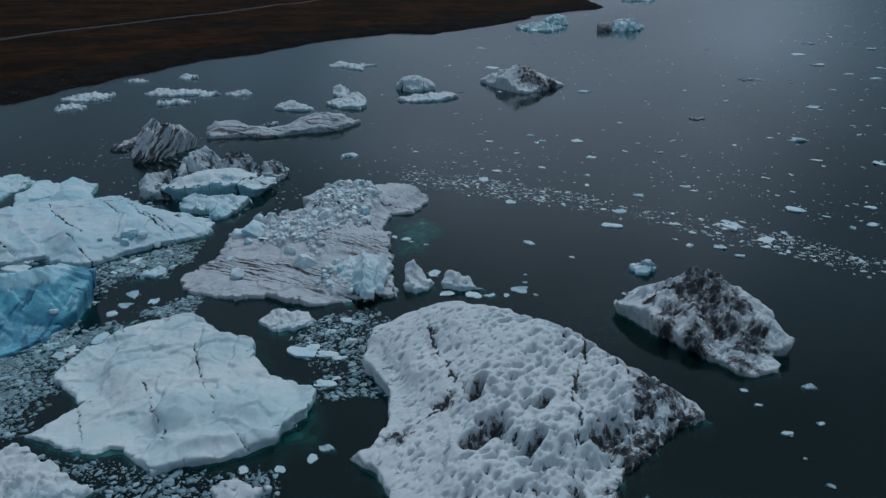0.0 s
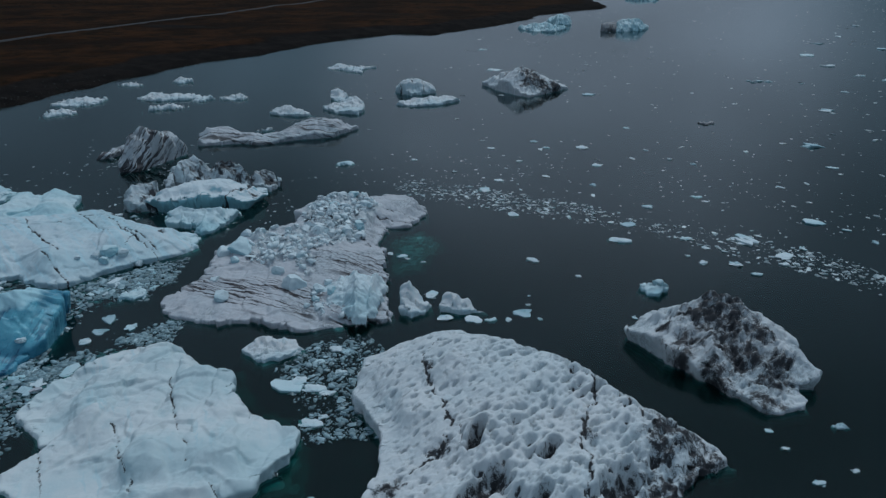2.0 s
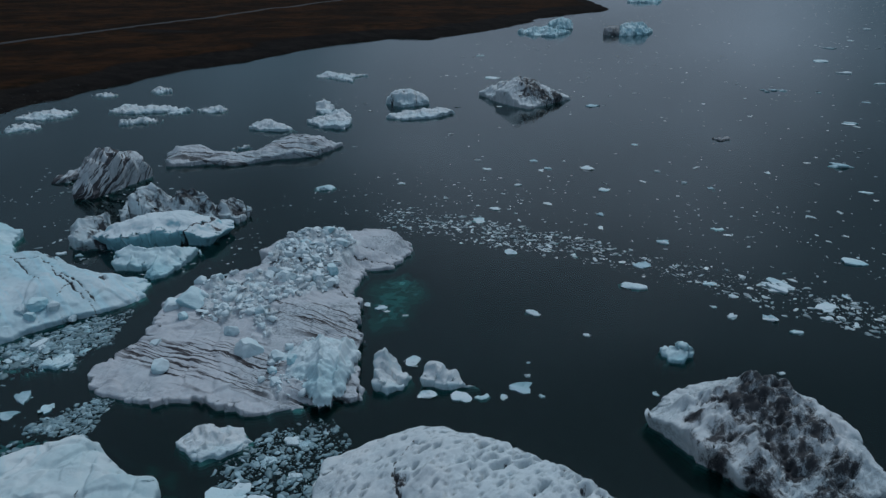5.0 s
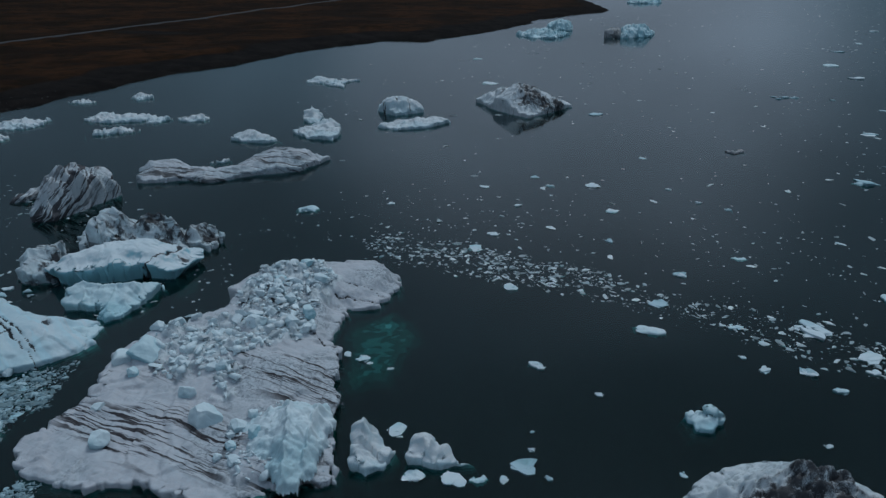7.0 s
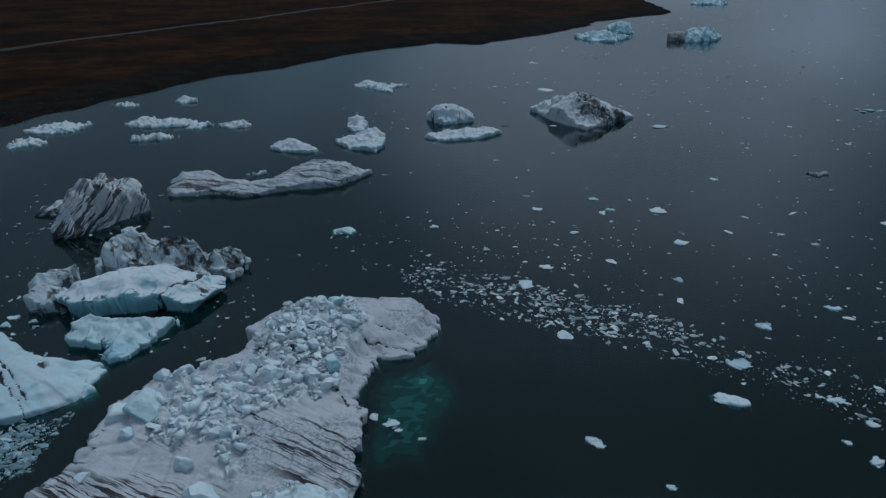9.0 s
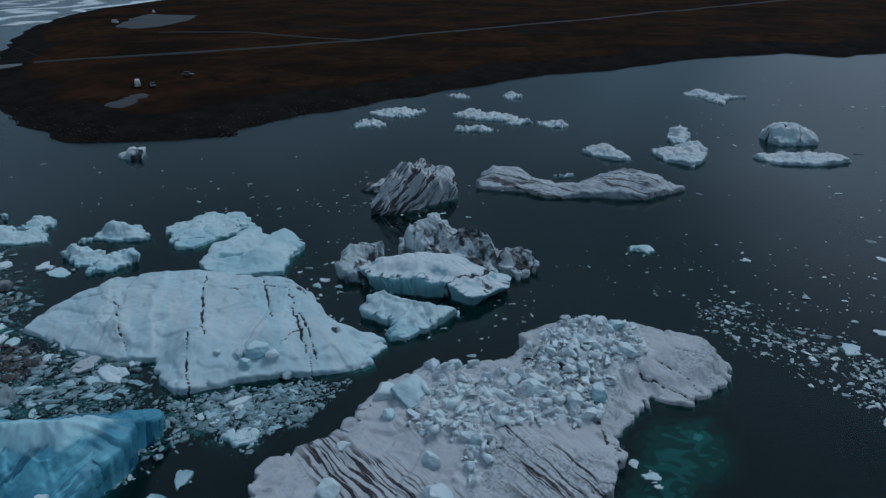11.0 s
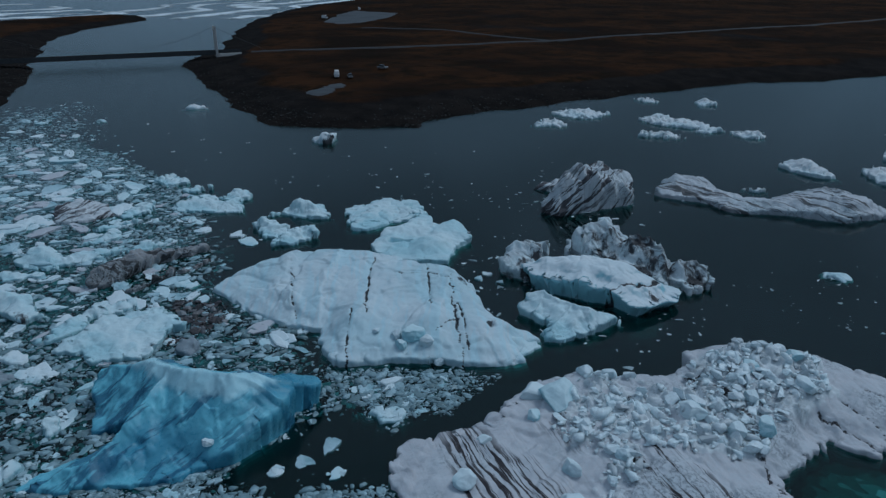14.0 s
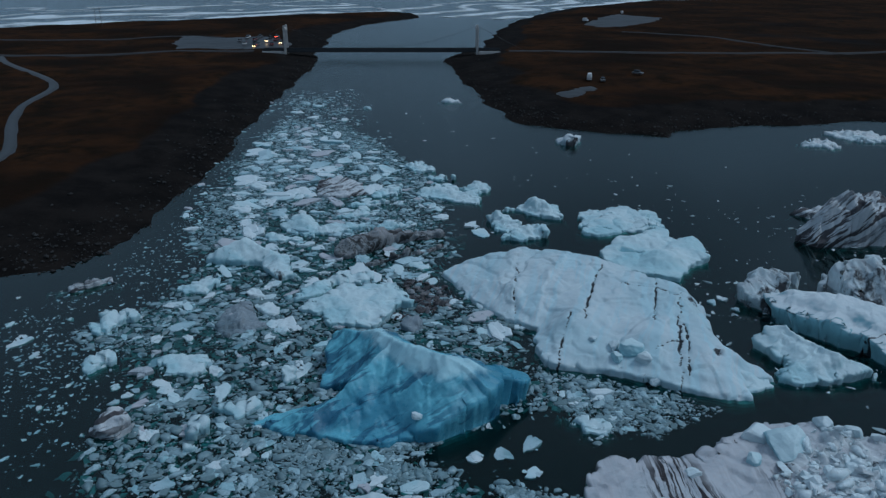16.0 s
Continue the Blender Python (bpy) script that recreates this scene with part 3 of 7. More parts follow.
        H = H - 0.45 * step(crack_width * 1.6, 0.0, gap) * (0.3 + 0.7 * broken)
        ash_and_shade = np.maximum(ash_and_shade, crack_gain * step(crack_width * 2.1, 0.3 * crack_width, gap / (0.4 + 0.7 * broken)) * (0.75 + 0.25 * broken) * (1.0 if nth < 3 else 0.7))
    for ax, ay, bx, by in holes:
        ex, ey = bx - ax, by - ay
        k = np.clip(((X - ax) * ex + (Y - ay) * ey) / (ex * ex + ey * ey), 0.15, 0.85)
        gap = np.hypot(X - ax - k * ex, Y - ay - k * ey) + 0.15 * fbm(X / 1.2, Y / 1.2, 2, seed + 93)
        wide = 0.25 * math.hypot(ex, ey)
        H = H - 2.4 * step(wide, wide * 0.5, gap) + 0.25 * step(wide * 2, wide, gap)
        # shade of the deep hole, painted black through the ash mask
        ash_and_shade = np.maximum(ash_and_shade, hole_shade * step(wide * 1.05, wide * 0.55, gap))
    if pits:
        u, v = (X * 0.72 + Y * 0.69), (-X * 0.69 + Y * 0.72)
        sparse = step(-0.5, 0.45, fbm(X / 8, Y / 8, 3, seed + 77) + 0.035 * X - 0.01 * Y)
        H = H + 0.32 * pits * ridged(v / 2.1 + 0.4 * fbm(u / 4, v / 3, 2, seed + 71), u / 9, 2, seed + 72) * inner
        bowls = []
        for long, wide, chance, deep, sd in ((2.4, 1.1, 0.45, 1.2, 0), (1.4, 0.65, 0.42, 0.8, 5), (0.8, 0.42, 0.40, 0.4, 9)):
            dist, tag = cells(u / long, v / wide, seed + sd)
            reach = (0.24 + 0.34 * tag) * (0.45 + 0.55 * sparse)
            bowl = step(1.0, 0.15, dist / reach) * step(chance, chance + 0.2, tag)
            H = H - pits * deep * bowl * inner
            bowls.append(bowl)
        # pit bottoms are darkened in colour to stand for shade in them
        deepest = np.maximum(step(0.5, 0.95, bowls[0]), 0.85 * step(0.55, 0.95, bowls[1]))
        ash_and_shade = np.maximum(ash_and_shade, pits * inner * (0.45 + 0.45 * sparse) * deepest)
    H = np.maximum(H, 0.12)
    S = step(-0.35 * wall, wall, D + 0.3 * wall * fbm(X / 1.3, Y / 1.3, 3, seed + 29))
    Z = np.where(D > -0.35 * wall, H * S - 0.25 * (1 - S), -0.25 + (D + 0.35 * wall) * (3.4 + 1.4 * fbm(X / 5, Y / 5, 2, seed + 31)))
    steepness = S * (1 - S) * 4
    PX = X + 0.35 * wall * steepness * fbm(X / 1.1 + Z, Y / 1.1, 2, seed + 61)
    PY = Y + 0.35 * wall * steepness * fbm(X / 1.1, Y / 1.1 + Z, 2, seed + 67)
    gy_d, gx_d = np.gradient(D, cell)
    slope = np.hypot(gx_d, gy_d) + 1e-6
    lean = undercut * 1.7 * (S - 0.45) * step(-1.4 * wall, -0.2 * wall, D) * step(2.8 * wall, 0.8 * wall, D) * np.clip(H / 1.2, 0.2, 1.0)
    PX, PY = PX - gx_d / slope * lean, PY - gy_d / slope * lean
    keep = plan > -foot
    idx = -np.ones(X.shape, int)
    full = keep[:-1, :-1] & keep[1:, :-1] & keep[:-1, 1:] & keep[1:, 1:]
    used = np.zeros(X.shape, bool)
    used[:-1, :-1] |= full
    used[1:, :-1] |= full
    used[:-1, 1:] |= full
    used[1:, 1:] |= full
    idx[used] = np.arange(used.sum())
    j, i = np.nonzero(full)
    quads = np.stack([idx[j, i], idx[j, i + 1], idx[j + 1, i + 1], idx[j + 1, i]], 1)
    verts = np.stack([PX[used], PY[used], Z[used]], 1)
    me = mesh_of(name, verts.tolist(), quads.tolist(), mat)
    # ash patches and cracks, plus the painted shade of holes and pits
    me.attributes.new("ash", "FLOAT", "POINT").data.foreach_set("value", np.clip(ash_and_shade[used], 0, 1.45).astype(np.float32))
    if len(mounds):
        me.attributes.new("heaped", "FLOAT", "POINT").data.foreach_set("value", heaped[used].astype(np.float32))
    if len(bands):
        seen = np.full(X.shape, 0.08)
        for poly in bands:
            seen = np.maximum(seen, step(-1.2, 1.2, inside_by(X, Y, poly) + 1.5 * fbm(X / 4, Y / 4, 3, seed + 101)))
        me.attributes.new("bands", "FLOAT", "POINT").data.foreach_set("value", seen[used].astype(np.float32))
    if key:
        HEIGHT[key] = (np.array(at), gx, gy, Z)
    return me


def berg(name, at, corners, peaks, ridges, mat, label, **how):
    """An iceberg afloat."""
    ob = tagged(new(name, berg_mesh(name, at, corners, peaks, ridges, mat, **how)), label, "iceberg")
    ob.location = (at[0], at[1], 0)
    return ob


def height_on(key, x, y):
    at, gx, gy, Z = HEIGHT[key]
    i = np.clip(((x - at[0] - gx[0]) / (gx[1] - gx[0])).astype(int), 0, len(gx) - 1)
    j = np.clip(((y - at[1] - gy[0]) / (gy[1] - gy[0])).astype(int), 0, len(gy) - 1)
    return Z[j, i]


berg("iceberg", (2.3, 78.1), [(-16, -6.9, 1), (-14.3, -6.2, 1.5), (-13.3, -2.7, 1.5), (-13.8, 3.3, 1.8), (-18.2, 9.7, 1.5), (-18.2, 18, 1.4), (-13.9, 20.3, 2), (-7.9, 23.3, 2.9), (0, 20.9, 2.9), (7.2, 16.1, 2.7), (13.5, 9.8, 2.2), (18.3, 6.6, 1.6), (20.8, 3.9, 2.2), (22.8, 2.6, 0.5), (18.5, 0.8, 0.6), (14.7, -3.6, 0.8), (10.7, -9.4, 0.8), (9.2, -16.2, 0.6), (1.3, -22.9, 0.5), (-8.8, -19.3, 0.6), (-11.4, -12.2, 0.9)], [(-0.2, 2.2, 5.5), (5.6, -4.3, 4.5), (-2.9, -9, 3.4), (-9.4, 6.3, 4)], [[(-17.7, 15, 3), (-13.3, 15.7, 4.5), (-7.4, 16.2, 6.5), (-0.2, 14, 6.5), (6.6, 10.2, 6), (12.6, 5.3, 5), (17.5, 3.6, 3.5)]],
     ICE_PITTED, "large white iceberg pitted all over with hollows and black ash", cell=0.16, pits=1.0, lump=0.35, knobs=0.12, rough=0.14, wall=0.8, rim=0.15, seed=3, crack_width=0.15, jitter=1.1,
     cracks=[[(-9.0, 16.7), (-9.8, 13.6), (-9.4, 9.5), (-7.4, 5.8), (-5.9, 2.4), (-5.4, -0.8)], [(8.7, 10.4), (7.8, 3.6), (7.1, -0.2), (7.4, -2.7), (6.4, -8.2), (6.4, -13.6)], [(-12.8, -5.9), (-10.7, -3.9), (-8.6, -1.7), (-6.3, 0.5)], [(1.6, 18.7), (6.1, 14.6), (10.5, 9), (13.2, 4.8), (18, 3.1)]],
     ash=[(19.4, 0.9, 3.0), (17.4, -0.8, 3.0), (14.6, -2.6, 3.4), (15.4, 4.2, 2), (14.8, 1.4, 2.2), (17.6, 3.2, 2), (12.7, -6.8, 2.6), (11.9, -5, 2.2), (10.6, -10, 1.8), (9, -13, 1.4), (6.4, -11.7, 1.1), (-11.6, -5.4, 1.2), (-10.6, -4.6, 0.9), (-6.9, -0.5, 1), (-9.5, 11.4, 0.7), (7.6, 1.2, 0.7)],
     holes=[(-4.6, -8.2, -0.9, -3.6), (8.4, -5.6, 11.6, -1.6), (1.4, -8.6, 3.3, -6.0), (2.8, -2.6, 4.4, 0.1), (-4.1, -1.5, -3.0, 1.8), (8.1, 6.8, 9.9, 8.8)], hole_shade=0.75)
berg("iceberg", (-36.1, 80.7), [(-13.3, -9.3, 0.5), (-10.6, -3.3, 0.8), (-17.4, 2.6, 0.7), (-15.8, 8.8, 1.6), (-12.7, 13.4, 2.2), (-7, 18.2, 1.4), (-2.8, 15.6, 1.4), (1.3, 12.5, 1.4), (3.8, 13, 1.3), (6.8, 6.6, 1.1), (11.4, 3.2, 2.2), (16, 1.8, 1.6), (15.7, -2.8, 1.6), (13.8, -7.7, 1.6), (9.6, -11.4, 1.3), (2.8, -13.6, 1.2), (0.2, -11.9, 0.8), (-1.9, -10.6, 0.6), (-5.5, -11.3, 0.5)], [(2.7, -4.1, 3), (-6, 3, 2.6), (8.3, -3.6, 3)], [[(-5.3, 14.9, 3.2), (-1.4, 12.5, 3.2), (2.6, 9.4, 3.2), (4.9, 10.3, 2.8), (7.6, 4.5, 2.4)]],
     ICE_WHITE, "broad smooth white ice slab with thin dark cracks", cell=0.17, split=0.4, split_size=5.0, lump=0.55, crag=0.16, rough=0.12, wall=0.7, ledges=14, ledge_height=1.0, seed=5, crack_width=0.08, jitter=0.6, crack_gain=0.95,
     cracks=[[(-1.7, 9), (1.3, 3), (4, -1.7), (6.6, -5.5)], [(-4.7, 0.3), (-0.4, -5.3), (2.6, -9.7)], [(-11.7, -2.3), (-5.4, -11.3)], [(8.8, -7.1), (11.5, -10.1)]])
RUBBLE_FIELD = [(-43.6, 129.8), (-43.1, 135.4), (-34.5, 138), (-37, 146), (-35.4, 153), (-27, 156.2), (-23, 152), (-24.2, 145), (-23.7, 136.1), (-26.9, 131.7), (-30.2, 129.7), (-30, 125.9), (-29.1, 120.3), (-31.5, 120.1), (-32.1, 125.4), (-36.2, 122.6), (-39.5, 124.8)]
berg("iceberg", (-29.8, 130.9), [(-19.9, -19.9, 0.7), (-18.2, -17.1, 1.2), (-16.2, -11.7, 1.6), (-17.7, -3.7, 2.2), (-16.2, 6.1, 1.2), (-7.4, 12.4, 1.2), (-9.5, 20.7, 1.4), (-6.6, 26.4, 1.6), (0.4, 28.4, 1.7), (7.3, 32.1, 1.5), (10.7, 33.5, 1.4), (14.1, 28, 1.2), (16.1, 23.2, 1.6), (12.4, 16.5, 1.4), (8.5, 15.4, 1.2), (9, 5.3, 1.2), (11.5, -1.3, 1.3), (12.7, -11, 1.2), (14.8, -21.6, 0.9), (10, -23, 0.9), (3.7, -25.4, 0.9), (-3.7, -23.7, 1), (-8.7, -24.6, 1), (-15.7, -23.6, 0.9)], [(-4.4, -15, 1.6), (2.6, -4.3, 2.6), (7.8, -20.1, 1.4), (-6, -2.3, 2.6)], [[(-14.7, 2.3, 2.6), (-6.2, 8.4, 2.6), (-8.1, 15.8, 3), (-5.1, 20.2, 3.6), (1.8, 21.7, 3.8), (8.2, 26, 3.4), (11.4, 27.8, 3.2), (14.5, 23.5, 2.6)]],
     ICE_BANDED, "long low iceberg banded with ash and heaped with rubble", cell=0.19, split=0.3, split_size=3.5, serrate=0.8, lump=0.35, crag=0.16, rough=0.14, wall=0.4, rim=0.75, ledges=8, ledge_height=0.6, warp=1.0, seed=8, crack_width=0.12, jitter=0.7, key="C", cracks=[[(4.7, 20.9), (9.3, 20.4), (15.6, 19)], [(6.4, 17), (11.6, 17.6), (15.6, 15.9)], [(3, 8), (7, 5), (11, 1)], [(9, 24), (13, 25.5)]], ash=[(-4.5, 11.3, 1.5), (-1, 11.2, 1.5), (1.8, 9.8, 1.3), (4.4, 7.5, 1.2), (-2, 15, 1.2), (-7.1, 1.6, 1), (-1.1, -5.8, 1), (-10.3, -5.2, 1.2), (3.5, -18.5, 1.2)],
     mounds=(RUBBLE_FIELD,), bands=([(-2, 1.5), (6, -1), (14, -4), (14, -11), (8, -11.5), (0, -7.5), (-3, -4)], [(-19, -13), (-13, -11.5), (-6, -12.5), (0, -13), (5, -17), (5, -24), (-3, -23), (-10, -20), (-17, -17)], [(-12, -4), (-8, -3), (-6, -8), (-12, -8)], [(6, -21), (14, -19), (15, -24), (6, -25)]))
berg("iceberg", (29.4, 101), [(-11.9, 6.2, 0.4), (-10.6, 7.6, 0.6), (-5.6, 10.4, 1.2), (-2, 11, 2), (0.6, 12, 2.4), (4, 11, 2.2), (5.5, 7.1, 1.8), (8.3, 3.2, 1.4), (10.6, -1.9, 1), (8.9, -5, 1.4), (6.6, -5.5, 1), (7.1, -9, 0.4), (1.5, -10.7, 0.7), (-2.8, -5.4, 0.9), (-7.6, -0.1, 0.8)], [(-2.4, -3.2, 2.8), (2, -5.1, 2)], [],
     ICE_ASHY, "peaked white iceberg streaked with black ash", cell=0.16, lump=0.5, crag=0.4, knobs=0.3, rough=0.2, split=0.3, pits=0.7, seed=11, wall=0.5, undercut=0.8,
     crests=[([(-11, 6.6, 1.0), (-6.4, 8.0, 3.0), (-3.8, 6.6, 5.2), (-2.1, 5.4, 7.4), (2, 4.9, 7.0), (3.6, 1.8, 4.6), (6.7, -0.7, 3.8), (9.4, -4.5, 2.4)], 1.6, 0.62), ([(-2.1, 5.4, 7.2), (-2.6, 0.4, 4.4), (-2.2, -4.4, 3)], 0.8, 0.8), ([(2, 4.9, 6.8), (2.4, -0.6, 3.4), (3, -6.5, 2)], 0.8, 0.8)],
     ash=[(-2.1, 2.3, 3.6), (1.2, 1.6, 3.6), (-4.6, 0, 2.6), (1.7, -2.7, 3.6), (-2.8, -5.5, 3), (2.3, -8.6, 2), (-5.8, -1.6, 1.6), (-0.4, -2, 3), (-7.4, 2.6, 1.1), (3.4, 0.7, 2.4), (-1.6, 4.6, 2.6), (1.6, 4, 2.6), (-4, 3.4, 2.2), (3.6, -5.6, 2.6), (5.4, -2.8, 1.8)])
berg("iceberg", (-58.3, 156.4), [(-14, -2, 1.8), (-13.1, 1.9, 2), (-7.6, 5.5, 2.2), (-1.2, 8.4, 2), (3.4, 8, 1.4), (7.9, 7.3, 2), (8.6, 5.5, 1), (7.2, -1.5, 2.2), (2.9, -1.9, 3.2), (-2.5, -3.9, 3.6), (-8.5, -5.9, 3.6)], [(-1.9, -3.4, 4.4)], [[(-10.5, -5.8, 4), (-9.3, -2.5, 4.4), (-3.8, 0.4, 4.8), (2, 3.6, 4.4), (5.5, 4.5, 3.2)]],
     ICE_BLOCK, "thick blue-white ice block with a sheer wall", cell=0.15, split=0.15, split_size=2.2, crag=0.22, rough=0.08, wall=0.4, undercut=1.3, rim=0.15, seed=14, cracks=[[(1.9, -2.8), (4.8, 1.8), (6, 6.2)]], ash=[(6.9, 2.6, 1)])
berg("iceberg", (-56.8, 145), [(-5.9, -1.9, 1), (-8.3, 2.6, 1.3), (-6.3, 3.6, 1.3), (-3.3, 3.9, 1.2), (1.4, 4.6, 1.1), (5.3, 6.8, 1), (4.8, 3.4, 1.4), (4.6, -1.1, 1.4), (3.4, -4.2, 1.2), (1.5, -5.4, 0.7), (-0.6, -1.7, 1.2), (-4, -1.9, 0.8)], [], [[(-6.1, 0.2, 2.8), (-4.2, 1.1, 2.8), (-1.4, 1.6, 2.6), (2.9, 2.5, 2.4)]],
     ICE_PALE, "small ragged pale blue iceberg with sharp ridges", cell=0.15, split=0.15, split_size=1.6, crag=0.4, rough=0.08, wall=0.4, serrate=0.6, seed=17,
     crests=[([(-6.1, 0.2, 3), (-4.2, 1.1, 3.2), (-1.4, 1.6, 2.9), (2.9, 2.5, 2.7), (4.6, 5, 2)], 1.2, 0.8), ([(-4.2, 1.1, 3.0), (-2.6, -1.4, 1.8)], 1, 1), ([(0.6, 1.9, 2.8), (1.8, -3.8, 1.6)], 1, 1)])
# ash spots enlarged to darken shaded hollows as well as mark real ash
berg("iceberg", (-60, 166.7), [(-11.8, -2.2, 1.4), (-13.8, 1.8, 2.7), (-14.3, 7.4, 3.4), (-14, 11.7, 3.8), (-10.7, 9.5, 3.2), (-7.2, 9.4, 2.8), (-2.7, 9.7, 2.4), (1.3, 6.1, 1.9), (3.6, 7.9, 1.7), (6.7, 10.1, 1.4), (11.1, 4.7, 1), (9.1, 0.7, 1.5), (4.4, -1.1, 2.4), (-0.1, -3.4, 3.4), (-7.1, -4.7, 4)], [(-1.9, 4.3, 1.2), (-4.4, -2.3, 4), (0, 0, 2.4), (5.4, 2.4, 1.6)], [],
     ICE_TALL, "jagged upright iceberg with dark ash and painted shade in its hollow", cell=0.15, split=0.25, split_size=2.8, crag=0.35, lump=0.9, rough=0.1, wall=0.4, serrate=1.0, seed=15, warp=1.2,
     crests=[([(-9, -5.7, 3.4), (-8.4, -5.1, 6.2), (-7.2, -2, 7.8), (-6.2, 0.7, 8.6), (-4.4, 0.4, 6.4)], 1.6, 1.2), ([(-2.1, 1.6, 6.4), (1.5, 3, 5.8), (4.3, 1.2, 4.4)], 1.8, 1.3), ([(6.1, 3.4, 4), (8.7, 6.2, 3.6), (11, 5, 2)], 1.5, 1.2)], ash=[(-8, 5.5, 1.6), (-5, 5.4, 2), (-3.4, 1.3, 2.2), (-0.9, 1.2, 2.6), (-0.6, 3.4, 2.4), (2.2, -1.2, 2.4), (2.8, 1.2, 2.4), (1.7, -4.4, 2.2), (4.9, -2.8, 2.2), (-4.5, -2.2, 2.2), (8.5, 3, 2.2), (-9.5, -3.5, 1.2), (-3, -3.4, 2), (5, 1.6, 2.2)])
berg("iceberg", (-72.9, 154.6), [(-3.2, -1.3, 1.1), (-5.8, 4.5, 1.7), (-4, 9.4, 2), (-1, 6.2, 2), (4.6, -1.5, 1), (1, -3.4, 1.4), (-1.7, -2.8, 1.2)], [], [[(-1.1, -3.5, 2.4), (-2.2, 0.6, 3.8), (0.1, 4.6, 4.4)]],
     ICE_TALL, "small steep iceberg stained with ash", cell=0.15, split=0.3, crag=0.35, lump=0.7, rough=0.1, wall=0.4, serrate=0.6, seed=16, crests=[([(-1.1, -3.5, 2.6), (-2.2, 0.6, 4.2), (0.1, 4.6, 4.8)], 1.2, 0.9)], ash=[(2.8, -1.3, 1.8), (3.9, -0.4, 1.8), (0.3, -0.5, 1.3), (1.4, 1.8, 1.4)])
berg("iceberg", (-73.6, 126.1), [(-25, -13.2, 0.8), (-26.8, -7.8, 1.6), (-26.2, -3.5, 2.2), (-25.7, 2, 1.3), (-16.2, 9.4, 1.7), (-9.7, 13.2, 1.7), (-0.9, 16.2, 1.7), (8.2, 12.8, 1.4), (13.1, 11.9, 1.1), (17.7, 13.4, 1.2), (18.6, 13.3, 0.6), (17.9, 9.8, 0.7), (20.6, 8.1, 0.6), (19.7, 5.2, 0.9), (15.5, 0.3, 1.2), (10.9, -4, 1.2), (7.8, -8.5, 1.3), (6.4, -10.8, 1.2), (2.2, -10.2, 1), (-2.7, -8, 0.9), (-8.1, -10.6, 0.6), (-14.1, -12.2, 0.5), (-21.3, -12.6, 0.5)], [(0.8, -3, 3), (6.7, 3.7, 3.2), (-13, -5.6, 2)], [[(-22.4, 0.2, 2.8), (-12.1, 6.6, 3.8), (-5.9, 10.2, 3.8), (2.5, 13.1, 3.8), (10.7, 10.4, 3.2), (14.8, 10.1, 2.4)]],
     ICE_CRACKED, "huge flat white iceberg split by black ash cracks", cell=0.18, split=0.3, split_size=5.0, lump=0.35, crag=0.1, rough=0.1, wall=0.6, ledges=14, ledge_height=0.75, seed=21, crack_width=0.095, crack_gain=1.9, jitter=0.5, key="F",
     cracks=[[(-0.5, -3.8), (4.1, -7.9), (10.0, -12.3)], [(1.3, 12.4), (7.9, 7.3), (14.4, 2.7), (19.9, -1.5)], [(-10.3, 7.3), (-6.7, 3.6), (1.7, -3.2)], [(7.7, 8.2), (12.0, 5.5), (15.1, 3.3)], [(-4.3, 12.3), (1.9, 7.8), (6.5, 4.4)], [(-17.8, -3.1), (-10.8, -7.0), (-4.8, -10.1)], [(-4.7, 6.7), (-0.8, 9.9), (4.5, 12.3)], [(10.7, 1.2), (10.5, 3.6), (10.7, 5.5)]], ash=[(13.4, -1.4, 0.8), (13.9, 8.2, 0.8), (2.8, 13.2, 0.8)])
berg("iceberg", (-66.1, 97.1), [(-14.5, -6, 1.2), (-15.8, -3.7, 2), (-13, -0.8, 2.5), (-7.2, 1.9, 3), (-3.4, 5.6, 3.1), (-1, 9.7, 2.9), (-0.5, 12.8, 2.2), (0.6, 13, 1.0), (2.2, 13.4, 0.8), (4, 12.6, 0.5), (4.4, 11.4, 0.5), (4.2, 10.2, 0.8), (4.4, 9.2, 1.2), (6.4, 7, 2), (7.7, 2, 1), (6.7, -4, 0.7), (3.8, -9.3, 0.5), (0.8, -14.7, 0.4), (-2.6, -17.8, 0.4), (-3.5, -15.2, 0.6), (-3.2, -7.6, 1.2), (-4.2, -5.4, 1.4), (-6.8, -9.5, 0.6), (-9, -7.9, 1.5)], [(0.1, -2.5, 2.6), (4.3, 0.6, 2.6), (-6, -5.7, 2.2)], [],
     ICE_BLUE, "deep blue clear iceberg with a smooth overhanging face", cell=0.16, lump=0.4, crag=0.3, split=0.3, split_size=4, wall=0.5, rough=0.05, seed=23, key="G",
     crests=[([(-11.9, -6.5, 3), (-11.4, -4.6, 4.6), (-7.5, -2.2, 5.8), (-1.1, -0.1, 6.8), (2.7, 3.2, 7.2), (3.8, 6.6, 6.0), (2.6, 9.0, 4.4), (2, 11, 2.2)], 0.6, 0.95), ([(-3.6, -1, 6.4), (-2.4, -4.2, 5), (-0.8, -7.4, 3.4), (0.4, -11, 2), (-1.6, -16, 0.8)], 0.75, 1.9)])
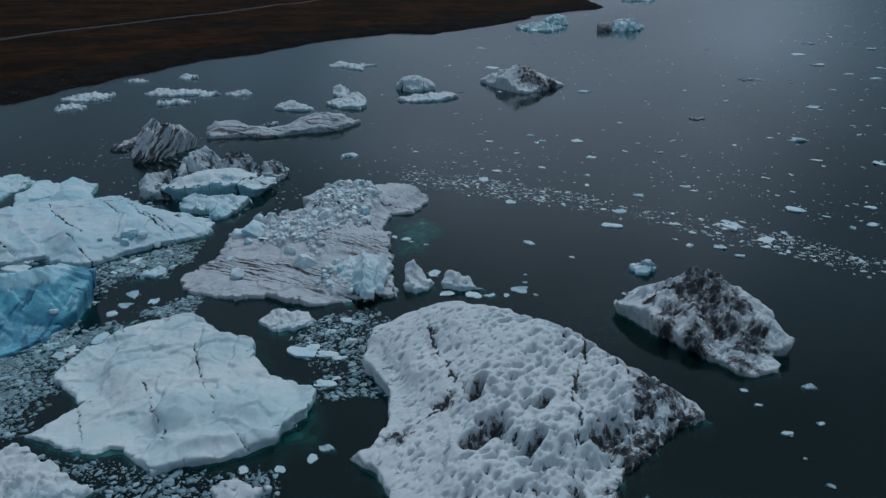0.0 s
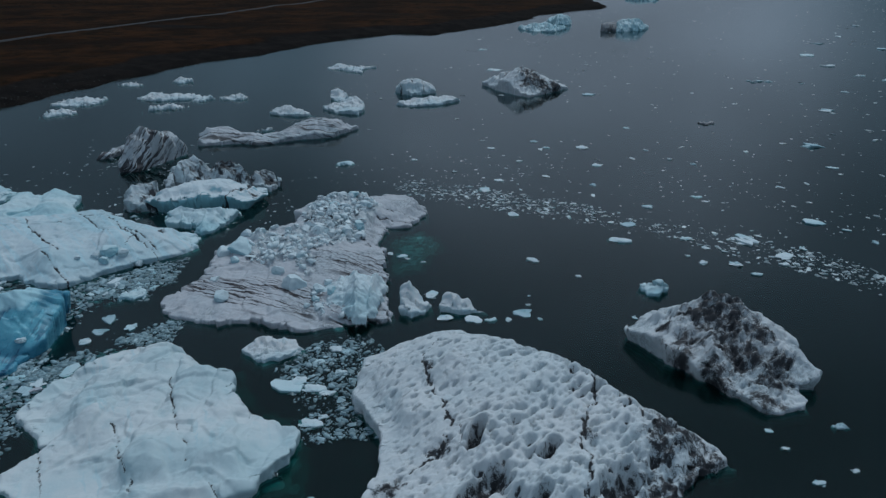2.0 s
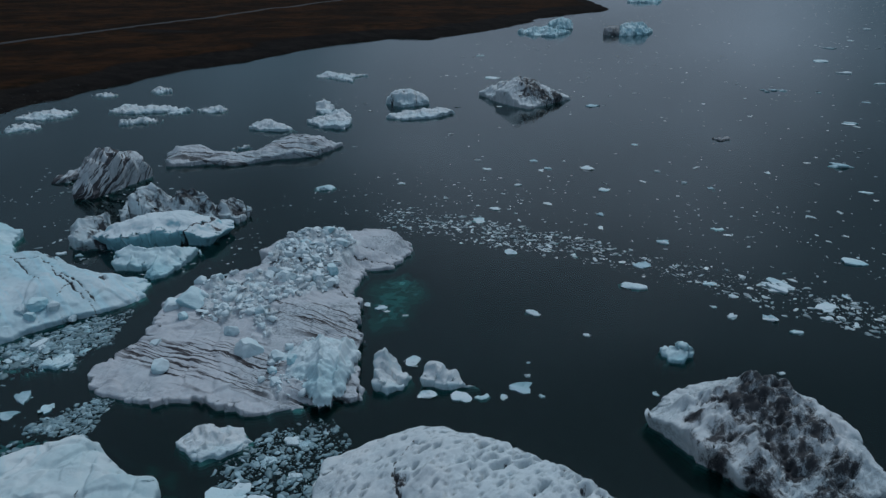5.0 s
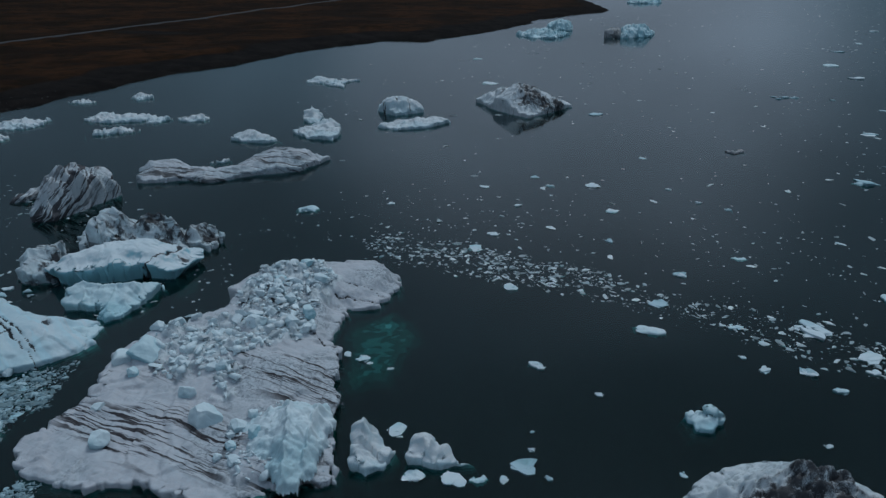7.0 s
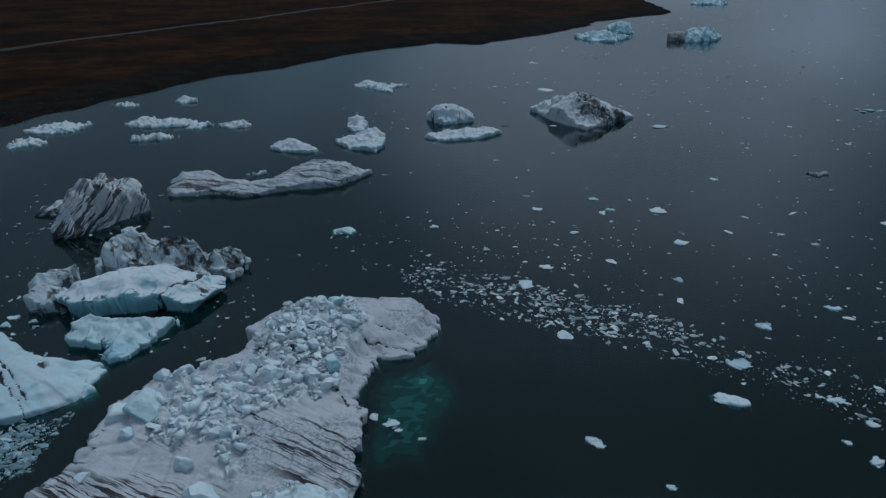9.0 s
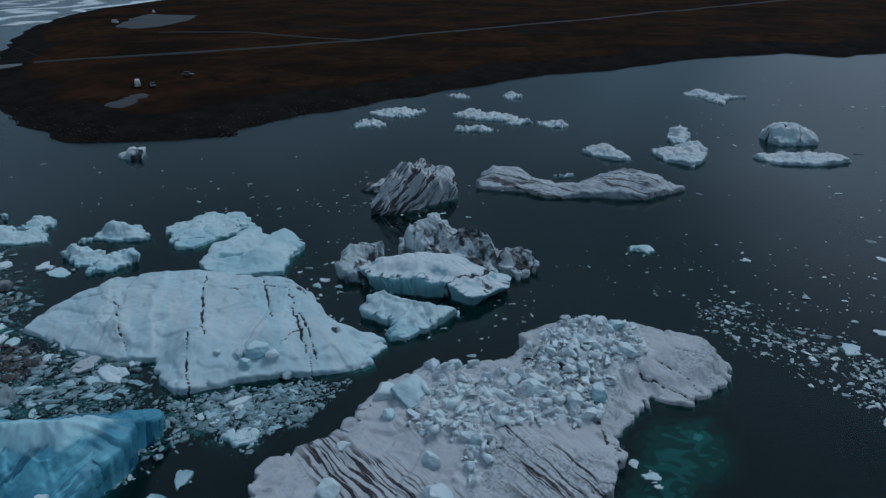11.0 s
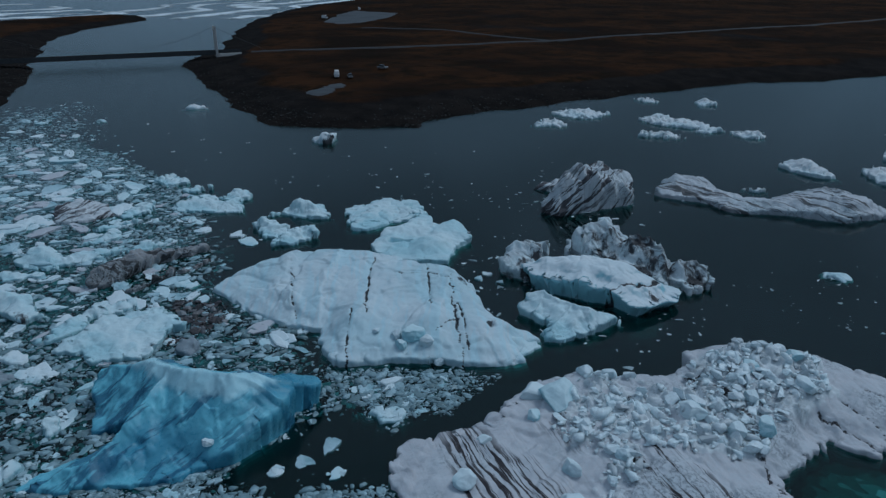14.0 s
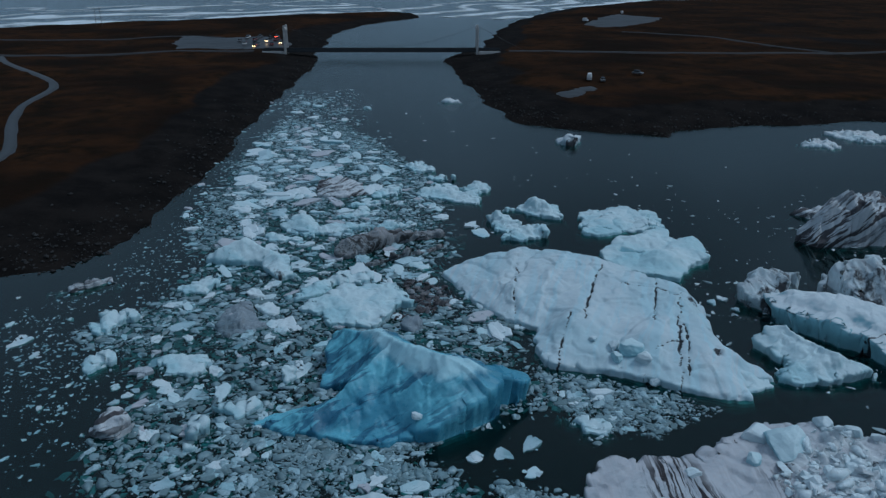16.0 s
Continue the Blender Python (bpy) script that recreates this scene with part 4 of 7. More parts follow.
for outline, label, sd in (
        (((-107.6, 152.5), [(-0.6, -8.2, 0.8), (-4.4, -2.1, 1.6), (-6, 3.2, 2), (-2.7, 9.2, 2), (3.2, 8.7, 1.4), (3.8, 3.6, 0.8), (2.5, -0.8, 0.8), (3.3, -5.1, 0.6), (0.7, -8.5, 0.6)], [], []), "smooth pale blue curved iceberg", 31),):
    berg("iceberg", *outline, ICE_PALE, label, cell=0.2, split=0.15, lump=0.7, crag=0.15, rough=0.1, wall=0.6, seed=sd, ledges=4)
berg("iceberg", (-93.8, 150.7), [(-4.1, -9.1, 1.2), (-7.4, -1.9, 2), (-6.8, 2.9, 2), (-8.2, 8.2, 1.4), (-2.7, 4.9, 2), (-2.8, 10.6, 1.2), (5.7, 6.6, 2), (6.7, 2.3, 1.2), (10.8, -3.6, 1), (6.3, -8.1, 1), (-0.7, -9.7, 0.8)], [(-2.5, -3.3, 0.9), (4.6, -1.5, 2.2), (0.2, 7.9, 2.6)], [],
     ICE_PALE, "smooth pale blue iceberg with a hollow", cell=0.2, split=0.12, lump=0.7, crag=0.12, rough=0.1, wall=0.6, seed=32, ledges=4, holes=[(-2.2, -6, 0.2, -2.8)], hole_shade=0.0)
for outline, label, sd in (
        (((-99.7, 193.3), [(-3.2, -4.2, 0.8), (-1.6, 0, 2), (-0.8, 7.2, 1.4), (1.6, 3.9, 2), (0.4, -2.3, 1)], [(2.8, 2.7, 3)], []), "low ash-stained shoulder of ice", 35),
        (((-33.8, 290.5), [(-7.2, 2.2, 1), (-7.3, 9.9, 1.8), (-5.1, 15.1, 2.2), (-0.9, 16.6, 2.2), (4.4, 11.1, 1.4), (8.8, 1.5, 0.8), (-0.1, -5.6, 1)], [], [[(-5.3, -1.8, 4), (-2.7, 0.1, 5), (1.3, 1.5, 5), (5.5, 2.4, 3)]]), "white iceberg with dark upright streaks", 36)):
    berg("iceberg", *outline, ICE_STRIPED if sd == 35 else ICE_SNOWY, label, cell=0.22, split=0.5, crag=0.4, wall=0.6, seed=sd, crack_width=0.14, cracks=() if sd == 35 else [[(-5, 1), (-4, -3)], [(-1, 2), (0, -3)], [(3, 3), (4, -1)]])
berg("iceberg", (-85.2, 187.2), [(-5.7, -8.7, 1.2), (-10.2, 0.7, 2), (-13.1, 8.9, 3.8), (-14, 14.2, 4.5), (-11.3, 17.6, 4.7), (-6.8, 15.9, 4), (-4.9, 21, 3.6), (0.7, 14, 1.1), (3.5, 9.3, 1.6), (0.7, -1, 1.8), (-1.5, -7.5, 1.2)], [(2, -3, 6.5)], [[(-5, -5.4, 4.5), (-2.7, -4, 8.4), (-1.3, -2.1, 10), (1.6, 0.2, 10.4), (3.5, 1.6, 8.8), (4.1, 7.6, 8), (3.1, 10.4, 2.4)]],
     ICE_STRIPED, "tall tilted iceberg with slanting black ash stripes", cell=0.2, split=0.8, crag=0.5, wall=0.6, seed=34, ash=())
berg("iceberg", (-64, 216.3), [(-19.1, -10, 2), (-22.6, 1, 1.4), (-17, 4.5, 1.4), (-7, -0.7, 2.2), (-0.4, -0.4, 2), (2.5, 7.7, 1.1), (5.7, 15.4, 1.8), (9.1, 15.9, 1.8), (16.1, 14.4, 1.2), (21.2, 14.1, 0.8), (16.1, 2, 1.6), (7, -2, 1.3), (-1.3, -9, 1), (-8.6, -7.5, 1.2), (-16.7, -10.6, 1.2)], [], [[(-19.5, -4.1, 3), (-14.1, -0.8, 3)], [(4.2, 3.5, 2.4), (8.5, 7.8, 4), (11.7, 8.3, 4), (17.6, 9.6, 2.6)]],
     ICE_GREY, "long low whale-backed iceberg with grey bands", cell=0.25, lump=0.3, split=0.4, split_size=3.5, crag=0.3, wall=0.6, seed=37)
berg("iceberg", (8.3, 300.3), [(-16.7, 10.8, 1.2), (-10.1, 22.7, 1.5), (-4.9, 25.7, 2.3), (-1.7, 28.4, 3.4), (1.9, 25.7, 3.1), (5.2, 16.5, 2.4), (12, 12.6, 1.5), (16.8, 4.2, 1), (8.9, -5.7, 1.4), (1, -16.2, 1.2), (-8.7, -4.7, 1)], [(-4.4, -12, 3)], [[(-10, 10.2, 3.4), (-5.1, 6.1, 5.2), (-2.3, -1.2, 8.6), (1, -1.2, 7.6), (4.3, -3.3, 5.2), (11.2, 0.5, 3.0)]],
     ICE_ASHY, "dark-cored pointed iceberg mirrored in still water", cell=0.25, split=0.8, split_size=3.4, crag=0.6, wall=0.5, seed=38, crests=[([(-12, 12, 2.6), (-5.1, 6.1, 5), (-2.3, -1.2, 9), (1, -1.2, 7.8), (5, -2.6, 5.4), (12, 2, 2.8)], 1.2, 0.7)], ash=[(1.7, -6.7, 4.5), (5, -4, 4), (0.1, -2.9, 3.4), (6.6, -5.4, 4), (-6.6, 3.4, 2), (11.4, -1.1, 3), (2, 2, 3)])
for outline, label, sd in (
        (((-70, 225), [(-2.8, -0.5, 0.8), (-1.5, -1.5, 1.4), (1.2, 1.5, 1.4), (2.3, 2, 0.8), (0.8, -1.6, 0.8)], [], []), "small rounded white ice hump", 41),
        (((-69.3, 248.3), [(-6.8, 0.4, 1.6), (-6, 1.5, 2.2), (-2.3, 7.5, 1.1), (3.2, 1.2, 1.8), (7.8, 0.2, 0.7), (4.3, -2.8, 1), (-2.5, -2, 1.2)], [(-0.3, 1.8, 2.4)], []), "tilted white ice slab with a notch", 42),
        (((-59.2, 276.6), [(-3.1, -0.1, 1.2), (-4.7, 9.9, 1.3), (-1.7, 12.5, 1.4), (3.4, 0.7, 1.4), (2.8, -3, 0.8), (-0.8, -4.1, 0.8)], [], [[(-2.6, 2.3, 2.8), (0.5, 4.3, 3)]]), "small upright white ice lump", 43),
        (((-52.8, 257.5), [(-7.9, 1.3, 1.6), (-3.8, 2.9, 2), (-0.4, 13.4, 1.4), (3.9, 12, 1.4), (6.8, -0.9, 1.2), (6, -7.2, 1.2), (-1.7, -5.8, 1), (-6.7, -0.5, 0.8)], [], [[(1.5, 5.7, 3), (5.6, 4.5, 3)]]), "blocky white iceberg with rough top", 44),
        (((-26.1, 271.4), [(-11.1, -3.6, 0.8), (-7.7, 0.6, 1.6), (0.9, 2.8, 2), (7.7, 6, 1.8), (10.8, 5.4, 0.8), (4.2, -4, 1), (-4.9, -7, 0.8)], [], []), "flat white ice floe beside a taller berg", 45),
        (((-242.3, 171.1), [(-3, -3.4, 0.6), (-1.2, -1.5, 1.6), (-0.4, 2.7, 1.8), (2.7, 3.2, 1), (1.5, 1.5, 0.6), (0.6, -2.6, 0.5)], [], []), "low pale berg adrift in the outlet", 47)):
    berg("iceberg", *outline, ICE_SNOWY, label, cell=0.22, split=0.6, lump=0.5, crag=0.4, wall=0.5, seed=sd)
for outline, label, sd in (
        (((-70.1, 350.4), [(-11.5, 1.4, 0.6), (-7.3, 8.3, 1), (2.4, 2.9, 1), (10.7, 6.1, 0.6), (5.7, 0.6, 0.7), (7, -11.8, 0.9), (-0.5, -5.5, 0.6), (-6.2, -1.7, 0.5)], [], []), "flat pale blue floe with long arms", 51),
        (((-119.7, 272.9), [(-11.9, -3, 0.8), (-11.4, 5.8, 1.4), (-6, 3.6, 1), (0.2, 5.8, 1.2), (5.5, 4.3, 1.4), (14.2, 0, 0.6), (12.5, -5.7, 0.8), (7.1, -2, 0.6), (-1.6, -5.2, 0.7), (-8.7, -4.1, 0.6)], [], []), "string of low pale blue floes", 52),
        (((-113.8, 255), [(-6.1, -4.2, 0.7), (-4, -1.7, 1), (-0.3, 3, 1.2), (5.3, 3.4, 1.2), (5.3, 1.9, 0.7), (-0.4, -2.3, 0.7)], [], []), "narrow grey-white floe near shore", 53),
        (((-97, 274.2), [(-4.7, -0.8, 0.8), (-2.3, 0.7, 1.2), (1.2, 3.5, 1.4), (4.8, -0.4, 0.8), (0.9, -2.9, 0.6)], [], []), "small white floe with dark underside", 54),
        (((-131.7, 310), [(-3.9, -0.3, 0.8), (-3, 4.7, 1.4), (2.8, 1.4, 1), (3.4, -1.1, 0.8), (0.9, -4.7, 0.6)], [], []), "small turquoise ice lump adrift", 55),
        (((-148.7, 299.9), [(-4.4, -0.6, 0.5), (-2, 1.8, 1.2), (3.2, 1.1, 0.8), (3.2, -2.2, 0.5)], [], []), "small turquoise floe near the shore", 56),
        (((-148.7, 262), [(-7.7, -4.9, 0.8), (-4.7, 1.3, 1.2), (0.6, 4.5, 1), (5.1, 8.3, 0.8), (7.1, -2.1, 0.8), (-0.3, -7, 0.6)], [], []), "cluster of flat white floes", 57),
        (((-145.9, 243.1), [(-2.6, -3.1, 0.8), (-3.7, 2.7, 1), (2.2, 4.1, 1), (5.2, 0.8, 0.7), (-1, -4.4, 0.5)], [], []), "ragged flat white floe near shore", 58),
        (((28.6, 549.9), [(-19.7, 2, 1), (-11.6, 10.6, 1.8), (0.8, 31.7, 1.1), (6.5, -1.9, 2), (17.3, 8, 1.5), (14.5, 4.5, 1), (3.4, -24.6, 1), (-10.5, -15.4, 1)], [(0, 17, 2.4)], []), "pale blue ice shelf far out", 61),
        (((38.4, 579.3), [(-6.6, 16.8, 1.4), (-3, 38.9, 2.7), (8.3, 49.8, 2.7), (9.8, 1.8, 2), (-1.5, -6, 1.5)], [], [[(-7.7, -2.2, 3), (-5.5, -1.9, 6), (5, 8.2, 6)]]), "bright turquoise ice tower far out", 62),
        (((86.3, 544.9), [(-10.5, 5.3, 1.4), (2.8, 44.2, 2.7), (11.4, 36.9, 2.2), (14, 15.4, 2), (8.5, -1.3, 1), (-11.2, -13.1, 1.5)], [], [[(-13.1, -12.1, 3), (-3.6, 5.6, 6), (5.6, 5.5, 5)]]), "pale turquoise iceberg far out", 63),
        (((156.1, 913.9), [(-19, -6.9, 2), (8.2, 68.8, 1.8), (20.6, 6.5, 2), (13, -11.4, 1), (-14.9, -13.2, 1)], [(0.4, 25, 4)], []), "distant turquoise iceberg on open water", 64)):
    berg("iceberg", *outline, ICE_SNOWY if sd < 60 else ICE_PALE, label, cell=0.28, split=0.8 if sd < 60 else 2.0, split_size=2.4 if sd < 60 else 5.0, serrate=1.2, lump=0.5, crag=0.5, wall=0.4, seed=sd, warp=1.8)
berg("iceberg", (-112.5, 85.5), [(-4.9, -7.9, 1.2), (-8.1, -4.7, 1.1), (-10, -0.7, 1.5), (-6, 1.7, 1.2), (-2.3, 5, 1.2), (6, 5.5, 2), (6.8, 6.6, 1), (7.1, 2.5, 1.6), (-0.2, 1, 1.2), (-1.2, -1.8, 1.2), (-3.2, -5.7, 0.7)], [], [[(-4.6, -4.8, 2.4), (-4.9, -1, 3.4), (-2.3, 1.4, 2.6), (1.3, 4.5, 2.6)]],
     ICE_PALE, "white arched iceberg with a hollow underside", cell=0.22, lump=0.5, crag=0.3, wall=0.6, seed=71, ash=[(6.7, 2.6, 2), (8, 4.6, 1.6)])
berg("iceberg", (-170.4, 177.9), [(-4.1, -1.7, 1), (-5.9, 1.2, 1.1), (-6.4, 4.6, 1.4), (-4.1, 6.5, 1.4), (1.7, 2.1, 1), (1.8, 0.1, 0.8), (-0.5, -1.9, 0.8)], [], [[(-0.9, -1.8, 2.4), (-0.1, 0.7, 3), (2.2, 2.6, 3)]],
     ICE_SNOWY, "two-lobed white berg split by a black band", cell=0.2, split=0.4, wall=0.5, seed=46, crack_width=0.25, cracks=[[(0.6, -2.5), (1.4, 0.2), (0.7, 1.6)]])
berg("iceberg", (71.3, 540.8), [(-6.4, -2.9, 2), (-1.3, 30.7, 2.2), (7.6, 39.7, 2.2), (8.5, 24.2, 1.8), (4.3, -5.5, 2)], [], [[(-5.4, -0.2, 5), (3, 8.3, 5), (4.8, 0, 4)]], ICE_DARK, "dark ash-covered iceberg far out", cell=0.5, crag=0.5, seed=65)
for outline, label, sd in (
        (((-100.1, 95.8), [(2.4, -7.5, 0.8), (-0.5, -3.7, 1.4), (-2.5, 0.7, 1.6), (-2.4, 6.1, 1.6), (0.7, 6.9, 0.8), (-0.8, 1.1, 0.6), (3, -3.2, 0.7)], [], []), "low pale ice slab edging a larger one", 72),
        (((-91.6, 97.1), [(-2.7, -7.7, 0.6), (-3.9, -3.9, 1.4), (-5.7, -0.1, 2), (-5.7, 7, 1.1), (2.5, 8.5, 1.6), (2.3, 5.8, 1.2), (6.6, 1, 1.4), (3.6, -4.8, 1.2), (0.2, -4.9, 0.8)], [(-2.9, 6.2, 2.4)], []), "layered pale blue ice slab", 73),
        (((-106.9, 76.6), [(-1.2, -3.2, 0.6), (-1.1, -1.4, 1.4), (-1.5, 1.1, 1.6), (0, 3.4, 1.4), (0.4, 2.5, 0.8), (2.6, 0.3, 0.6), (0.8, -2.5, 0.5)], [], []), "white lens-shaped floe in open water", 74),
        (((-98.5, 64.7), [(-0.7, -2.8, 0.8), (-0.7, -1.4, 1.2), (-4.4, -1.2, 1.2), (-0.9, 1.1, 1.6), (-3.6, 2.9, 1.1), (-0.4, 3, 0.8), (0.8, 1, 0.8), (2.7, -0.4, 0.5), (1.2, -2.6, 0.5)], [(-1.1, -0.8, 2.6), (-0.7, 3.1, 2.4)], []), "ragged pale blue berg with two horns", 75),
        (((-88.3, 63.5), [(-0.1, -2.1, 0.7), (-1, -1, 1.4), (-1.1, 0.7, 1.6), (-0.2, 2.3, 1.2), (0.9, 1.8, 0.7), (1.7, -1.7, 0.5)], [], []), "small white ice block in brash", 76),
        (((-84.3, 73.3), [(-2, -3.4, 0.5), (-2.2, -1.6, 0.8), (-0.9, 3, 1), (0.3, 3, 0.6), (3.5, 1.1, 0.7), (1.3, -1.8, 0.5)], [], []), "flat translucent ice slab in brash", 77),
        (((-68.2, 73.7), [(0.1, -1, 0.8), (-2.2, -0.3, 1.2), (-3.3, 0.7, 1.5), (0.1, 1, 2), (0, 0.3, 0.8), (0.3, -0.9, 0.6)], [], [[(0, -0.2, 2.6), (-0.4, 0.7, 3.4)]]), "upright white ice splinter", 78),
        (((-65.9, 72), [(0.5, -1.7, 0.6), (0.2, -0.7, 1.4), (-0.9, 0.7, 1.8), (-0.2, 1.7, 1.2), (0.1, 0.2, 0.7)], [], []), "leaning white ice splinter", 79),
        (((-126.5, 98.9), [(-2.8, -6.4, 1), (-4, -4.7, 2.2), (-7.5, -0.9, 1.1), (0.6, 0.7, 1.6), (1.7, 8, 1.4), (3.1, 9.3, 0.8), (3.4, 3.2, 0.8), (2.9, -2.5, 0.8), (-1, -5.9, 0.6)], [(-3.7, -1.6, 2.4)], []), "long pale blue ice ridge", 80),
        (((-123, 113.7), [(-0.4, -5.5, 0.8), (-1, -2.6, 1.6), (0.5, 4.7, 1.2), (-0.1, 5.3, 0.6), (1.2, -2.1, 0.6)], [], []), "flat pale ice slab in the pack", 81),
        (((-160.8, 130.4), [(-3.5, -2.9, 0.8), (-3.1, -0.8, 2), (-0.6, 2, 1.8), (3.9, 3.2, 0.6), (3.2, -1.6, 0.6)], [], []), "white tilted slab at the pack's edge", 82),
        (((-150.2, 133.2), [(-2.4, -3.3, 0.8), (0.3, 0.7, 1.4), (0.5, 2.8, 1.8), (0.8, 2.4, 0.6), (1, -2.4, 0.5)], [], []), "pale blue block at the pack's edge", 83),
        (((-136.8, 129.4), [(-1.9, -6.4, 0.8), (-5.9, -4.3, 2), (-4.1, 2.3, 1.8), (0, 3.3, 1.6), (-1.6, 7.3, 1.1), (6.5, 4.5, 0.6), (3.7, -0.8, 0.6), (-0.8, -4.2, 0.6)], [(2.4, 5.6, 2.4)], []), "pale blue twin-peaked berg at the edge", 84),
        (((-139.2, 136.9), [(-2.4, -3.6, 0.8), (-2, 0.3, 1.8), (0, 3.3, 1.8), (0.9, 2.9, 0.8), (3.1, -0.5, 0.6), (0.7, -2.4, 0.6)], [], []), "grey-white rounded berg beside others", 85),
        (((-143.7, 117.7), [(0.8, -4.1, 0.6), (-1.8, -0.2, 1.6), (-1.8, 3.7, 1.6), (1.4, 2.9, 0.6), (1.5, -2.5, 0.6)], [], []), "pale blue ice block in the pack", 86),
        (((-137.9, 111.7), [(-0.3, -4.6, 0.6), (-0.8, 0.1, 1.4), (0.3, 4.7, 1), (0.2, 2.2, 0.6), (0.8, -2.7, 0.5)], [], []), "white wedge of ice in the pack", 87),
        (((-132, 107.4), [(-0.1, -4.3, 0.6), (-1.3, 1.8, 1.4), (-0.6, 3.4, 1.2), (1.5, 2.2, 0.6), (0.5, -3.3, 0.5)], [], []), "pale wedge of ice in the pack", 88),
        (((-123.9, 91.6), [(-2.6, -3.2, 0.6), (-2.3, -1.3, 1), (2.2, 4, 0.8), (2.6, 2.9, 0.6), (0.1, -2.3, 0.5)], [], []), "flat white slab in the pack", 89),
        (((-115.6, 132.3), [(-6.2, -1.2, 1.4), (-6.6, 1.6, 1.1), (0.4, 1.9, 2), (2.6, 2, 1.6), (5, -0.8, 0.8), (1.4, -2, 0.8)], [(-3, -0.1, 2.4)], []), "rounded pale blue berg in brash", 90),
        (((-109.4, 133.7), [(-0.5, -4.5, 0.8), (-1.9, -2, 1.4), (-1.4, 0.7, 2), (-3.2, 5.2, 1.2), (1, 3.6, 0.8), (2.3, -1.1, 0.7)], [(0.3, 3.2, 2.6)], []), "pale blue ice lump beside another", 91),
        (((-120.5, 141.5), [(-4.8, -6.1, 1), (-3.5, -2.3, 1.8), (-6.8, 2.7, 1.4), (-3.3, 4.7, 1.1), (4.6, 3.9, 1.6), (5, 3.8, 0.7), (3, 0.1, 0.8), (-2.3, -2.2, 0.7)], [], [[(-2.2, 0.2, 3), (0.3, 2.7, 2.4)]]), "humped pale blue berg on open water", 92),
        (((-55.8, 113.7), [(-2.5, -2, 0.4), (-2.2, -1.3, 0.8), (0.3, 1.4, 0.8), (2.4, 3.2, 0.5), (2.3, 0.2, 0.5), (-0.5, -1.6, 0.4)], [], []), "flat pale ice tongue afloat", 93),
        (((-57.1, 135), [(-3.5, -1.7, 1.2), (-3.4, 2.8, 0.9), (0.1, 3.7, 0.7), (2.9, 3.2, 0.4), (2.6, 0.3, 0.4), (1.7, -3.5, 0.6), (-0.1, -4.7, 0.5)], [], []), "low pale ice tongue beside a flat berg", 98),
        (((-71.4, 79.2), [(-0.8, -2.9, 0.8), (-0.9, -1.9, 1.6), (-0.5, 0.6, 1.8), (0.1, 3, 1.2), (0.5, 2.2, 0.8), (1.9, -1, 0.5)], [], []), "smooth pale turquoise block in the brash", 94),
        (((-76.6, 84.8), [(0.1, -1.3, 0.5), (-0.4, -0.4, 1.8), (-0.6, 1.2, 1.8), (0.3, 0.8, 0.8), (0.7, -0.3, 0.5)], [], []), "small rounded pale block in brash", 95),
        (((24.2, 122.2), [(-1.6, 0.8, 0.5), (-1.2, 0.7, 1.6), (0.1, 0.5, 1.2), (0.9, 2.6, 1.2), (1.9, 2.6, 1.2), (2.2, 0.8, 1), (0.7, -1.9, 0.6), (-1.3, -1.9, 0.6)], [], [[(0.2, 0.4, 2.6), (1.1, 0.4, 2.6)]]), "two-horned white growler with a turquoise foot", 96),
        (((-110.3, 154.3), [(-7.5, -4, 0.8), (-4.5, 4.9, 1.8), (1.8, 5.5, 1.8), (5.3, 4.9, 1), (5.3, -2.4, 0.8), (-0.4, -8.7, 0.6)], [], []), "low pale blue berg beside a slab", 97)):
    berg("iceberg", *outline, ICE_PALE, label, cell=0.17, split=0.18, split_size=3.0, serrate=0.6, lump=0.4, crag=0.12, rough=0.08, wall=0.32, seed=sd, warp=0.7, ledges=5, ledge_height=0.45)
